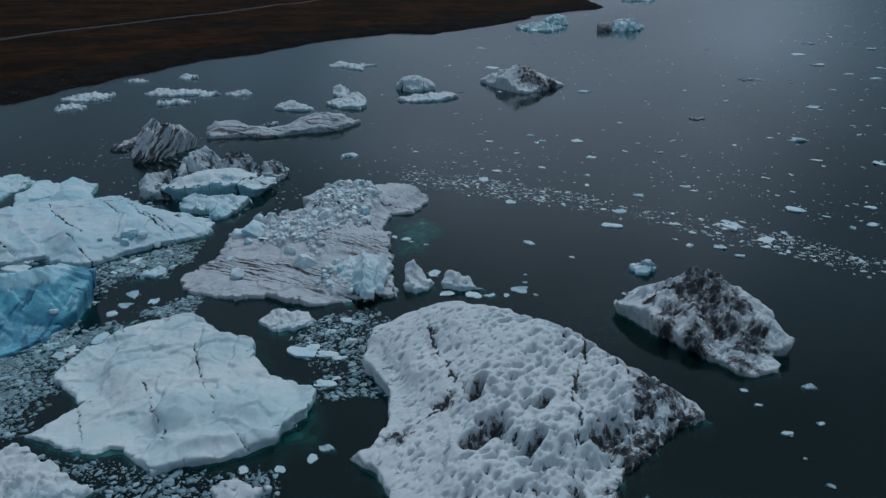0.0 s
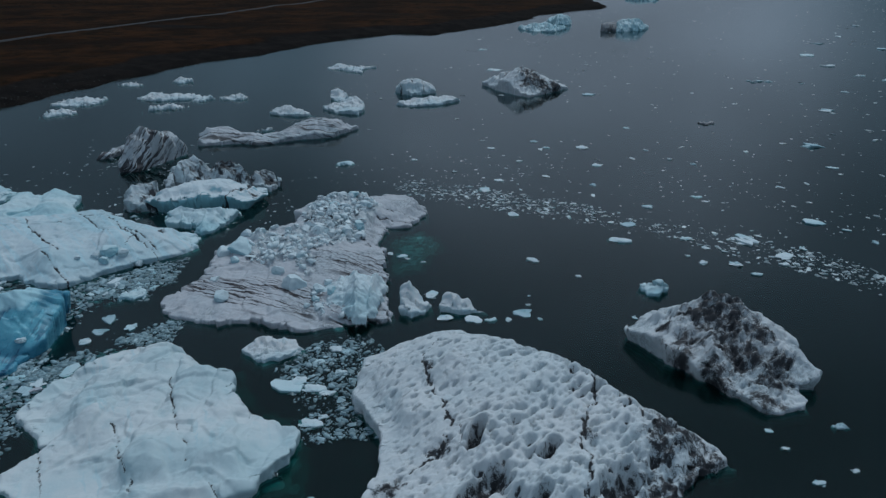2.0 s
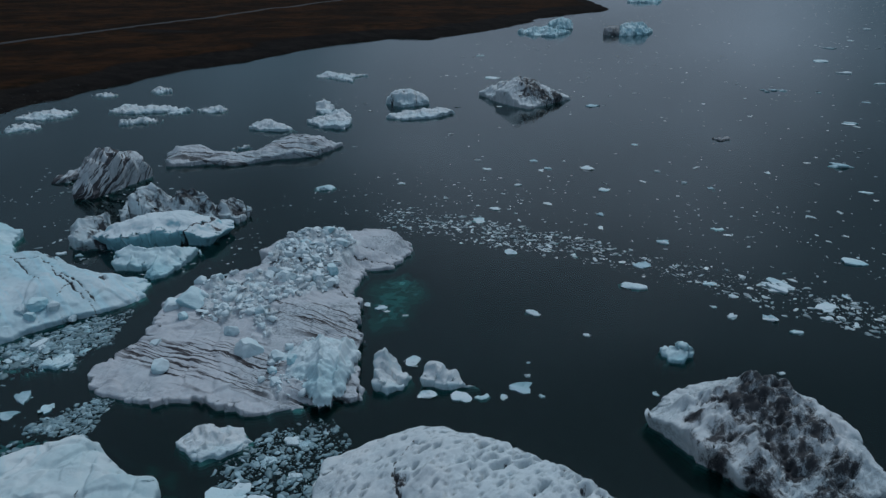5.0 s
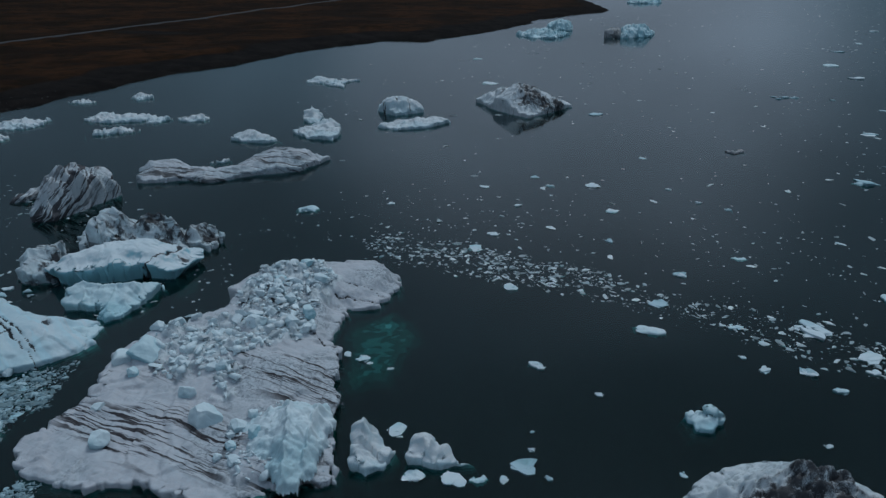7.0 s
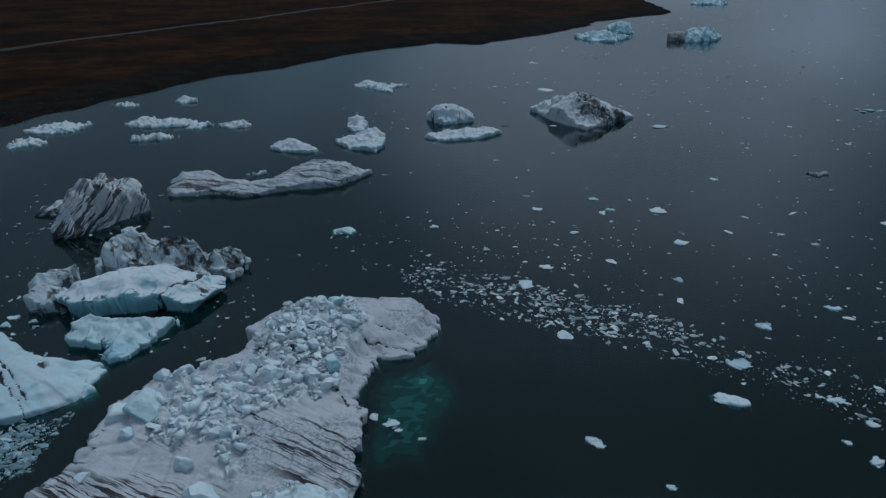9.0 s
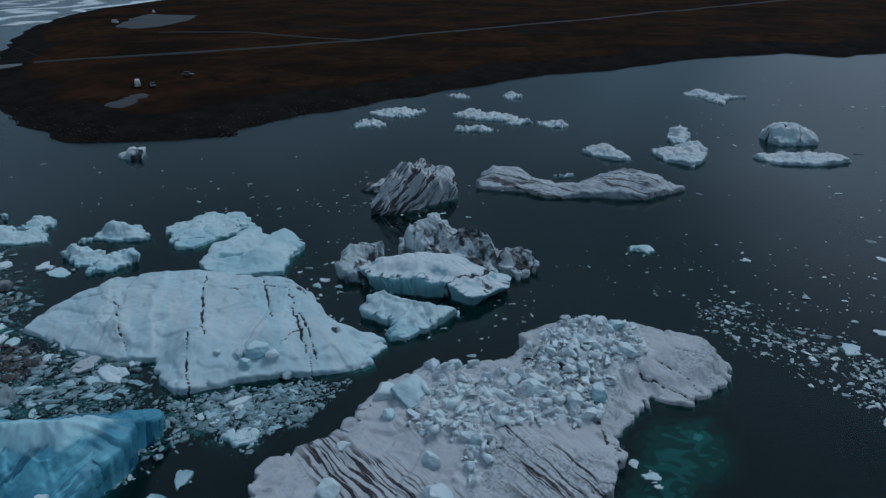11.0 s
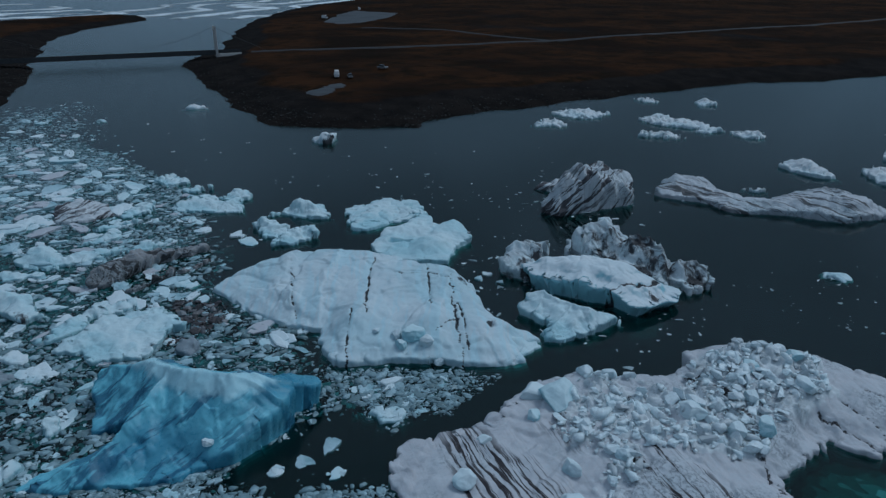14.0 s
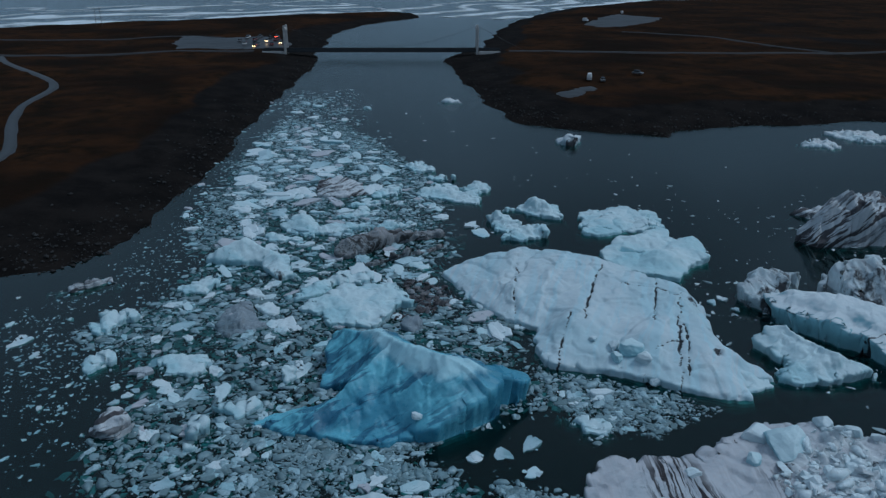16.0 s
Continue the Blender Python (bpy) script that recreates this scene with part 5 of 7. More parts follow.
for outline, label, sd in (
        (((-28.3, 99.8), [(-4.8, -0.4, 0.7), (-1.8, 2.1, 1.2), (1.8, 2.4, 1.2), (3.7, 0.7, 0.8), (2.3, -1.3, 0.6), (-1, -3.5, 0.5)], [], []), "low white floe littered with crumbs", 101),
        (((-11.6, 112.9), [(-2, -1.8, 1), (-2.1, -0.2, 1.2), (-2.5, 4.6, 1.5), (-0.9, 4.5, 1.5), (1.7, 1.4, 1.6), (2.3, 1.7, 1), (1.8, -1.2, 1), (0, -2.3, 1)], [], [[(-1.7, -2, 2.6), (-1.9, 2.1, 3.4), (-0.4, 1.9, 3.4)]]), "faceted white ice boulder afloat", 102),
        (((-4.8, 113.3), [(-3.2, -0.9, 0.8), (-3, 1.4, 1.1), (-1.7, 3, 1.2), (0.2, 2.3, 1.1), (2.4, 0, 1.4), (4, 0.1, 0.4), (0.5, -1, 0.8)], [], [[(-2.8, -0.3, 2.4), (-1.5, 1.1, 2.6), (0.3, 0.6, 2.4)]]), "grey-blue wedge of clear ice", 103),
        (((-43.1, 64.6), [(-9.8, 2.9, 1.2), (-5.4, 3.9, 2), (-0.9, 2.2, 1.6), (4.5, -0.2, 1.2), (5.7, 0.4, 0.8), (5.4, -0.7, 0.6), (4.5, -3.4, 0.6), (-4.4, -4.9, 0.6)], [], []), "smooth white ice slab afloat", 104),
        (((-23.6, 64.5), [(-2.6, -0.2, 0.8), (-2.5, 0.5, 1.6), (-1.2, 0.8, 1.8), (2.6, 0.9, 1.6), (3, 1.2, 0.8), (1.5, -1.2, 0.6), (-1, -1.8, 0.6)], [], []), "rubbly white floe with ash in its edge", 105),
        (((15.2, 67.9), [(-1, -0.8, 0.4), (0.2, 0.3, 2), (0.7, 0.5, 1.6), (0.3, -0.1, 0.4)], [], []), "thin white ice fin above water", 106)):
    berg("iceberg", *outline, ICE_SNOWY, label, cell=0.16, split=0.7, split_size=1.8, lump=0.5, crag=0.35, wall=0.5, seed=sd, warp=0.4)
for outline, label, sd in (
        (((-113.9, 60.5), [(-0.2, -5.9, 0.5), (0.7, -2.7, 0.9), (-0.5, 0.4, 1.6), (-1, 2.9, 2), (0.1, 4, 1.6), (-0.6, 3, 0.8), (1.5, -2, 0.5)], [], []), "long striped ice log near the bank", 111),
        (((-71.5, 65.7), [(-1.3, -2.5, 1.2), (-2.3, -1.9, 1.2), (-3.6, -0.6, 1.4), (-2.5, 1.4, 1.4), (0.9, 2.3, 2), (-0.2, 1.7, 1.4), (1.2, 0.2, 1.2), (-0.2, -1.7, 1)], [], [[(0, -1.6, 2.6), (-0.8, -0.2, 3), (0.2, 1.8, 3)]]), "squat white berg with black upright stripes", 112),
        (((-149.5, 107.9), [(1.2, -5, 0.8), (-5.3, -2.8, 1.6), (-6.7, 2.1, 1.8), (-1.6, 6, 1.2), (4.5, 5.4, 0.6), (5.2, -0.8, 0.7), (2.8, -4.9, 0.6)], [], []), "mauve-grey layered ice slab", 113)):
    berg("iceberg", *outline, ICE_STRIPED, label, cell=0.18, split=0.6, lump=0.4, wall=0.5, seed=sd, warp=0.4)
for outline, label, sd in (
        (((-113.4, 109.5), [(1.9, -11, 1.2), (-3.1, -9.1, 1.2), (-5.3, -2.1, 1.2), (-4.4, 6.3, 1.1), (-1, 11.7, 2), (-1.5, 14.7, 0.8), (-1.1, 7.3, 1.2), (-1.4, 1, 1.4), (2.5, -6.3, 1), (2.5, -9.8, 0.8)], [], [[(0.6, -9.9, 2.6), (-1.6, -3.1, 2.6), (-1, 5.1, 2.4)]]), "long dark ash-covered ice ridge", 121),
        (((-108.6, 111.2), [(-0.1, -9.2, 0.8), (1.5, -8, 1.8), (1.2, -3, 2.2), (0.3, 3.4, 1.8), (-1.9, 8.5, 1.6), (-3.1, 11.4, 1), (-1.4, 7.2, 0.8), (0.4, -2.8, 1), (2.7, -7.9, 0.7)], [], []), "brown-streaked ice ridge in the pack", 122)):
    berg("iceberg", *outline, ICE_DARK, label, cell=0.18, split=0.7, crag=0.5, wall=0.5, seed=sd, warp=0.5)
berg("iceberg", (-93.5, 81.3), [(0.3, -3.8, 0.5), (-3.8, -1.6, 1.2), (-4.6, 1.6, 1.4), (0.7, 2.5, 0.8), (3, 3.6, 0.4), (4.2, -2.5, 0.4)], [], [], ICE_SLATE, "dark slate-coloured clear ice slab", cell=0.18, split=0.6, wall=0.5, seed=123, warp=0.5)
berg("iceberg", (-83.6, 102.9), [(0.1, -1.8, 0.5), (-0.9, -1.2, 1.6), (-1.2, 0.3, 2.2), (-0.2, 1.6, 1.4), (0.8, 1.5, 0.5), (1.5, -0.3, 0.5)], [], [], ICE_SLATE, "upright wedge of dark clear ice", cell=0.18, split=0.5, wall=0.4, seed=124, warp=0.3)


# ---- floes and brash ----
def chunk_mesh(seed, flat=0.5, points=11):
    """An angular lump of ice, one unit across."""
    rnd = random.Random(seed)
    bm = bmesh.new()
    for _ in range(points):
        a, b = rnd.uniform(0, 2 * math.pi), rnd.uniform(-1, 1)
        r = rnd.uniform(0.38, 0.52)
        k = math.sqrt(1 - b * b)
        bm.verts.new((r * k * math.cos(a) * 1.1, r * k * math.sin(a) * 0.85, r * b * flat))
    res = bmesh.ops.convex_hull(bm, input=bm.verts)
    bmesh.ops.delete(bm, geom=[v for v in bm.verts if not v.link_faces], context="VERTS")
    bmesh.ops.triangulate(bm, faces=bm.faces)
    v = np.array([x.co[:] for x in bm.verts])
    bm.verts.index_update()
    f = np.array([[x.index for x in y.verts] for y in bm.faces])
    bm.free()
    return v, f


ROUND_CHUNKS = [chunk_mesh(s + 40, 0.85, 24) for s in range(12)]
CHUNKS = [chunk_mesh(s, 0.35 + 0.4 * (s % 5) / 4) for s in range(14)]


def floe_mesh(seed, mat):
    """A small broken floe about three metres across: an angular plan, a split top and a submerged foot."""
    rd = random.Random(seed)
    n = rd.randint(5, 9)
    squash = rd.uniform(0.5, 0.95)
    corners = []
    for i in range(n):
        a = (i + rd.uniform(-0.32, 0.32)) * 2 * math.pi / n
        r = rd.uniform(0.95, 1.65)
        corners.append((r * math.cos(a), r * math.sin(a) * squash, rd.choice((0.12, 0.25, 0.5, 0.95))))
    peaks = [(rd.uniform(-0.5, 0.5), rd.uniform(-0.4, 0.4) * squash, rd.uniform(0.3, 1.1)) for _ in range(rd.randint(1, 2))]
    return berg_mesh("ice_floe", (0, 0), corners, peaks, [], mat, cell=0.1, wall=0.16, lump=0.25, crag=0.3, rough=0.15, seed=seed + 500, foot=0.16, undercut=0.12, warp=0.3, split=0.75, split_size=0.8, serrate=0.35)


ICE_FLOE = ice_material("floe_ice", white=(0.62, 0.71, 0.745), blue=(0.28, 0.53, 0.60), blue_amount=0.5, dirt=0.1, bump=0.45)
ICE_SODDEN = ice_material("sodden_ice", white=(0.42, 0.58, 0.64), blue=(0.16, 0.36, 0.42), blue_amount=0.7, dirt=0.3)


def cluster_mesh(seed, mat):
    """A broken floe about three metres across: one or two tilted plates with chipped rims and blocks frozen on."""
    rd = random.Random(seed)
    V, F = [], []

    def add(v, f):
        base = len(V)
        V.extend(v)
        F.extend(tuple(base + i for i in q) for q in f)

    for _ in range(rd.randint(1, 3)):
        n = rd.randint(6, 10)
        cx, cy, turn = rd.uniform(-0.5, 0.5), rd.uniform(-0.4, 0.4), rd.uniform(0, math.pi)
        a, b, top = rd.uniform(0.7, 1.5), rd.uniform(0.45, 0.9), rd.uniform(0.12, 0.5)
        tx, ty = rd.uniform(-0.22, 0.22), rd.uniform(-0.22, 0.22)
        rim = []
        for i in range(n):
            w, r = (i + rd.uniform(-0.35, 0.35)) * 2 * math.pi / n, rd.uniform(0.7, 1.1)
            x, y = a * r * math.cos(w), b * r * math.sin(w)
            rim.append((cx + x * math.cos(turn) - y * math.sin(turn), cy + x * math.sin(turn) + y * math.cos(turn)))
        lift = [top + tx * (x - cx) + ty * (y - cy) for x, y in rim]
        low = [(cx + (x - cx) * 0.96, cy + (y - cy) * 0.96, -0.3) for x, y in rim]
        edge = [(x, y, max(0.03, h - rd.uniform(0.05, 0.14))) for (x, y), h in zip(rim, lift)]
        crown = [(cx + (x - cx) * k, cy + (y - cy) * k, max(0.05, h)) for (x, y), h, k in zip(rim, lift, [rd.uniform(0.72, 0.93) for _ in rim])]
        faces = [(i, (i + 1) % n, n + (i + 1) % n, n + i) for i in range(n)] + [(n + i, n + (i + 1) % n, 2 * n + (i + 1) % n, 2 * n + i) for i in range(n)]
        add(low + edge + crown + [(cx, cy, top + rd.uniform(-0.1, 0.2))], faces + [(2 * n + i, 2 * n + (i + 1) % n, 3 * n) for i in range(n)])
    for _ in range(rd.randint(2, 7)):
        v, f = CHUNKS[rd.randrange(len(CHUNKS))]
        size, w, r = rd.uniform(0.25, 0.9), rd.uniform(0, 2 * math.pi), rd.uniform(0.1, 1.3)
        add([tuple(p) for p in v * (size, size, size * rd.uniform(0.7, 1.3)) + (r * math.cos(w), 0.6 * r * math.sin(w), rd.uniform(0.0, 0.4))], f.tolist())
    return mesh_of("ice_floe", V, F, mat, False)


ICE_MAUVE = ice_material("mauve_ice", white=(0.46, 0.47, 0.51), blue=(0.30, 0.42, 0.47), blue_amount=0.4, dirt=0.25, bump=0.4)
CLUSTERS = [cluster_mesh(s, ICE_SODDEN if s % 5 == 0 else (ICE_PALE if s % 5 == 1 else (ICE_MAUVE if s % 5 == 2 else ICE_FLOE))) for s in range(30, 54)]
FLOES = [floe_mesh(s, ICE_SODDEN if s % 4 == 0 else (ICE_PALE if s % 4 == 1 else ICE_FLOE)) for s in range(1, 9)] + [me for me in CLUSTERS if me.materials[0] != ICE_MAUVE]
FLOE_SPOTS = (
    [(38.5, 88.9, 2.2), (6.1, 133.1, 1.8), (21.9, 144.2, 3.7), (61.9, 156.7, 4.9), (84.6, 219.2, 5.8), (80.9, 196.3, 3.2), (94.4, 194.9, 7.1), (45.1, 145, 5.7), (40.1, 134.1, 2.4), (37, 141.2, 1.7), (53.6, 142.1, 2.8), (30.9, 163.1, 2.7), (65.5, 152.2, 1.8), (77.3, 159.2, 2.8), (68.2, 146, 2), (73, 148.6, 2.9), (-3.3, 172.4, 3.2), (-0.1, 179.8, 2.7), (3.1, 156.7, 2.4), (21.7, 212.2, 3.2), (24.1, 194.6, 2.6), (4.9, 196.9, 1.8), (-2.2, 209.4, 2.5), (-38.5, 191.3, 5), (-21.9, 195.7, 2.7), (-4.8, 353.7, 7.9), (31, 292.2, 6.1), (-12.5, 428.4, 5.7), (32.6, 79.2, 1.5), (36.9, 81.5, 1.1), (33.8, 71.1, 1), (32.9, 75.1, 0.6), (30.6, 87.7, 1.2), (31.1, 84.5, 1.2)],
    [(108.1, 269.2, 4.3), (159.2, 335.8, 6.3), (156.7, 414.9, 7.2), (211.8, 512.3, 7.4), (108.3, 328, 4.3), (101.4, 325.8, 3.3), (151.7, 376.2, 6.6), (120.2, 324.7, 3.3), (152.7, 347.8, 4), (174.8, 367.2, 5.8), (129.3, 305.1, 3.5), (205.9, 444.6, 7.7), (181.9, 470.4, 7.5), (255, 589.2, 8.5), (104.5, 226.5, 2.3), (62.7, 179.2, 2.7), (42.7, 171.1, 3.1), (21.2, 177.4, 1.9), (37.9, 237.3, 2.5), (43, 201.5, 2.1), (38.6, 210.4, 1.9), (48, 197.3, 1.8), (12.2, 211.3, 2.2), (9.3, 217.9, 2.6), (-18.4, 134, 1.5), (-16.1, 132.8, 2.1), (-18, 70.6, 2.1), (-16.7, 72.7, 1.9), (-20.5, 69.1, 1.4), (-24.5, 68.7, 1.5), (42.4, 129.9, 2)],
    [(-7.1, 111, 2.5), (-3.4, 110.6, 2.8), (-0.3, 111.1, 2.3), (2, 110.9, 1.7), (4.3, 113, 3.2), (6.5, 111.6, 1), (5, 116.2, 1.2), (-9.5, 118, 3.1), (-16.2, 133.5, 1.6), (-15.2, 132.1, 1), (-12.4, 131, 0.9), (13.4, 127.2, 1.2), (22.2, 144.1, 4.1), (6.6, 132.8, 1.6), (30.7, 162.6, 2.4), (34.4, 145.6, 2.4), (32.9, 137.3, 1.3), (40.3, 134.2, 2.4), (45.2, 145.6, 6.6), (34.9, 134.1, 1.7), (49.7, 138.8, 3.7), (48.5, 134.8, 1.8), (25.6, 152.3, 3.7), (3.4, 156.5, 2.5), (-3.6, 172.7, 2.8), (5.1, 119.2, 0.7), (36.6, 119.2, 1.2), (19.9, 113.1, 1.7), (23.5, 194.3, 2.5), (-38.5, 190.4, 4.7), (22, 211.8, 3.3), (83.8, 218, 5.4), (108, 267.9, 4.3), (105.2, 329.1, 5.4), (101.1, 330, 3.4)],
    [(-98.2, 52.9, 4.6), (-93.5, 55.8, 2.6), (-81.8, 65.5, 1.7), (-80.2, 57.7, 1), (-79.1, 59.8, 0.9), (-84.2, 60.2, 0.8), (-102.9, 58.9, 1.3), (-103.9, 51.4, 1.9), (-113.2, 50.8, 1.2), (-73, 62.5, 0.8), (-91.9, 80.2, 1.4), (-90.1, 86.8, 5), (-88, 84.6, 3), (-95, 72.9, 4.8), (-91.1, 74.2, 2.4), (-101, 74.3, 3.3), (-102.8, 72, 4.1), (-81, 76.7, 2.5), (-76.3, 72, 3.6), (-76.2, 73.8, 3.3), (-70.6, 69, 2.4), (-64.1, 78.2, 2.3), (-62.4, 80.2, 2.1), (-62.9, 77.5, 2.3), (-241.8, 140, 4.7), (-224.7, 127.8, 5.1), (-256.6, 121.2, 6), (-57.3, 92.5, 2.1), (-64.3, 97.3, 1.6), (-60.9, 115.2, 2.9), (-67.1, 127.3, 4.1), (-57, 123.8, 1.7), (-54.7, 106.2, 3), (-54.9, 100.1, 2.3), (-54.3, 102.7, 2.3), (-50.1, 104.7, 3.9)],
    [(-191.7, 95.3, 7.5), (-187.1, 99.1, 7.4), (-190.4, 107.9, 9.1), (-172.1, 99.6, 8.2), (-174.5, 93.2, 6.9), (-165.4, 89.5, 7.8), (-159.5, 92.5, 6.3), (-163.7, 100.9, 6.6), (-159.6, 102.8, 7.8), (-152.7, 86.9, 7.2), (-146.6, 92, 5.9), (-143.7, 87.1, 6.9), (-171.9, 107.9, 8.4), (-168.3, 109.9, 8.3), (-175.3, 114.4, 7.2), (-177.1, 117.8, 5.8), (-181.1, 124.2, 4.5), (-165.5, 117.7, 6.9), (-157.1, 118.9, 6.6), (-152.9, 110.4, 7.6), (-150.1, 99.7, 8.6), (-152.2, 94, 7.3), (-138.7, 87.6, 4.5), (-143.6, 76.2, 3.3), (-148.1, 82.4, 2.1), (-207.2, 111.8, 5.9), (-197.7, 106.9, 6.3), (-249.2, 125.7, 9.8), (-241.7, 116.5, 6.8), (-230.4, 119.9, 7.3), (-132.9, 123.5, 4.7), (-130.6, 124.5, 4.2), (-118.6, 127.5, 5.4), (-113.6, 127.7, 5.3), (-104.2, 107.2, 5.6), (-102.5, 101.9, 4.5), (-103.5, 93, 3.6)],
    [(-125.5, 123.2, 4.5), (-140.5, 131.5, 2.5), (-102.4, 84.1, 5.1), (-96.6, 85.8, 4.9), (-103.9, 86, 2.6), (-121.7, 93.5, 4.1), (-117.2, 97.7, 4), (-109, 97.8, 3.8), (-100.3, 107.8, 3.6), (-96.7, 111.3, 2.7), (-86.8, 114.8, 3.3), (-89.1, 111.2, 2.5), (-83.3, 106.4, 3.1), (-81.1, 109.7, 2.3), (-87.7, 102, 1.9), (-78.6, 112, 3.1), (-120.2, 105.7, 4.1), (-101.3, 105.3, 2.7), (-104.1, 111, 4.7), (-55.2, 89.5, 3.3), (-55.2, 88.4, 2.7), (-79, 71.4, 2.7), (-76.1, 69.3, 2.6), (-79.3, 67.1, 2), (-84.5, 74.9, 2.1), (-76.8, 77.3, 4.7), (-110.5, 108.1, 2.9), (-75.7, 149.7, 2), (-75.6, 147.5, 2.2), (-72.4, 148.9, 1.7), (-62.8, 75.3, 2.8), (-61.6, 72.6, 2.2), (-63.7, 71.6, 2.2), (-59.5, 78.2, 3.3), (-61.7, 70, 3.3)],
    [(-21.4, 92.0, 3.0), (-19.5, 90.6, 2.6), (-25.2, 91.2, 4.6), (-20.5, 101.1, 2.2), (-22.1, 97.8, 2.0), (-18.9, 100.6, 1.8), (-23.7, 93.5, 3.2), (-18.9, 95.6, 1.6), (-20.0, 85.1, 2.8), (-18.8, 86.2, 1.5)],
)
rnd = random.Random(4)
for spots in FLOE_SPOTS:
    for x, y, w in spots:
        ob = new("ice_floe", FLOES[rnd.randrange(len(FLOES))])
        s = w * 0.38
        ob.matrix_world = pose(x, y, 0, 0, 0, rnd.uniform(-25, 25) + rnd.choice((0, 180))) @ Matrix.Diagonal((s, s, s * rnd.uniform(0.35, 0.75) * (1.0 if w < 2.5 else 0.65), 1))
        tagged(ob, "small pale ice floe drifting on dark water", "ice floe", "drifting ice floes")


def scatter_floes(poly, count, sizes, seed, label, group, single):
    """Broken slabs among the brash: the first ones, which are the largest, each of its own, the rest joined."""
    rs = np.random.RandomState(seed)
    p = np.array(poly)
    done = []
    for w in sorted((sizes[0] * (sizes[1] / sizes[0]) ** (rs.uniform(0, 1) ** 1.8) for _ in range(count)), reverse=True):
        for _ in range(60):
            x, y = rs.uniform(p[:, 0].min(), p[:, 0].max()), rs.uniform(p[:, 1].min(), p[:, 1].max())
            if inside_by(np.array([x]), np.array([y]), poly)[0] > 1.0 and all(math.hypot(x - a, y - b) > 0.5 * (w + c) for a, b, c in done):
                done.append((x, y, w))
                break
    V, F, M, base = [], [], [], 0
    mats = [ICE_SODDEN, ICE_PALE, ICE_MAUVE, ICE_FLOE]
    for k, (x, y, w) in enumerate(done):
        me = CLUSTERS[rs.randint(len(CLUSTERS))]
        s = w * 0.38
        m = pose(x, y, 0.02, rs.uniform(-5, 5), rs.uniform(-5, 5), rs.uniform(0, 360)) @ Matrix.Diagonal((s * 1.15, s * 0.85, s * rs.uniform(0.35, 0.75), 1))
        if k < single:
            ob = new("ice_floe", me)
            ob.matrix_world = m
            tagged(ob, label, "ice floe", group)
            continue
        V += [tuple(m @ v.co) for v in me.vertices]
        F += [tuple(base + i for i in q.vertices) for q in me.polygons]
        M += [mats.index(me.materials[0])] * len(me.polygons)
        base += len(me.vertices)
    if V:
        me = mesh_of("pack_ice", V, F, mats[0], False)
        for mat in mats[1:]:
            me.materials.append(mat)
        me.polygons.foreach_set("material_index", M)
        tagged(new("pack_ice", me), "many small " + label.replace("slab", "slabs"), "pack ice", kind="stuff")


def pile(name, spots, mat, label, tall=0.7, kinds=None, worn=0.0):
    """Many lumps of ice joined into one: rows of x, y, z, size, seed."""
    rs = np.random.RandomState(len(spots))
    V, F, R, base = [], [], [], 0
    for x, y, z, s in spots:
        v, f = (kinds or CHUNKS)[rs.randint(len(kinds or CHUNKS))]
        a = rs.uniform(0, 2 * math.pi)
        ca, sa = math.cos(a), math.sin(a)
        q = v * (s * rs.uniform(0.85, 1.3), s * rs.uniform(0.6, 1.0), s * rs.uniform(0.6, 1.1) * tall)
        V.append(np.stack([q[:, 0] * ca - q[:, 1] * sa + x, q[:, 0] * sa + q[:, 1] * ca + y, q[:, 2] + z], 1))
        F.append(f + base)
        R.append(np.full(len(f), rs.uniform() < worn))
        base += len(v)
    me = mesh_of(name, np.concatenate(V).tolist(), np.concatenate(F).tolist(), mat, False)
    me.polygons.foreach_set("use_smooth", np.concatenate(R))
    return tagged(new(name, me), label, "brash ice", kind="stuff")


OPEN_POOLS = ([(-59, 92), (-59, 97), (-60, 104), (-55, 104), (-50, 100), (-52, 97), (-56, 92)], [(-21, 80), (-12, 83), (-10, 73), (-12, 66), (-20, 67), (-24, 69), (-20, 73)], [(-46, 105), (-36, 105), (-30, 95), (-29, 88), (-37, 97)], [(-61.7, 105.3), (-61.1, 111.5), (-55.8, 115.5), (-48.6, 112.2), (-45.1, 106.0), (-53.8, 96.5), (-59.7, 98.9)])


def brash(poly, count, sizes, seed, ragged=6.0, clump=14.0, fringe=3.0):
    """Lumps strewn over a stretch of water, thicker in clumps."""
    rs = np.random.RandomState(seed)
    p = np.array(poly)
    lo, hi = p.min(0) - ragged, p.max(0) + ragged
    out = []
    while len(out) < count:
        x, y = rs.uniform(lo[0], hi[0], 4000), rs.uniform(lo[1], hi[1], 4000)
        d = inside_by(x, y, poly) + ragged * fbm(x / clump, y / clump, 3, seed)
        ok = (rs.uniform(0, 1, 4000) < step(-fringe, fringe, d)) & (rs.uniform(0, 1, 4000) < 0.25 + 0.9 * step(-0.4, 0.5, fbm(x / clump, y / clump, 3, seed + 3)))
        for pool in OPEN_POOLS:
            ok &= inside_by(x, y, pool) + 0.8 * fbm(x / 3, y / 3, 2, seed) < rs.exponential(0.5, 4000)
        s = sizes[0] * (sizes[1] / sizes[0]) ** (rs.uniform(0, 1, 4000) ** 2.2)
        for a, b, c in zip(x[ok], y[ok], s[ok]):
            out.append((a, b, 0.015 * c, c))
    return out[:count]


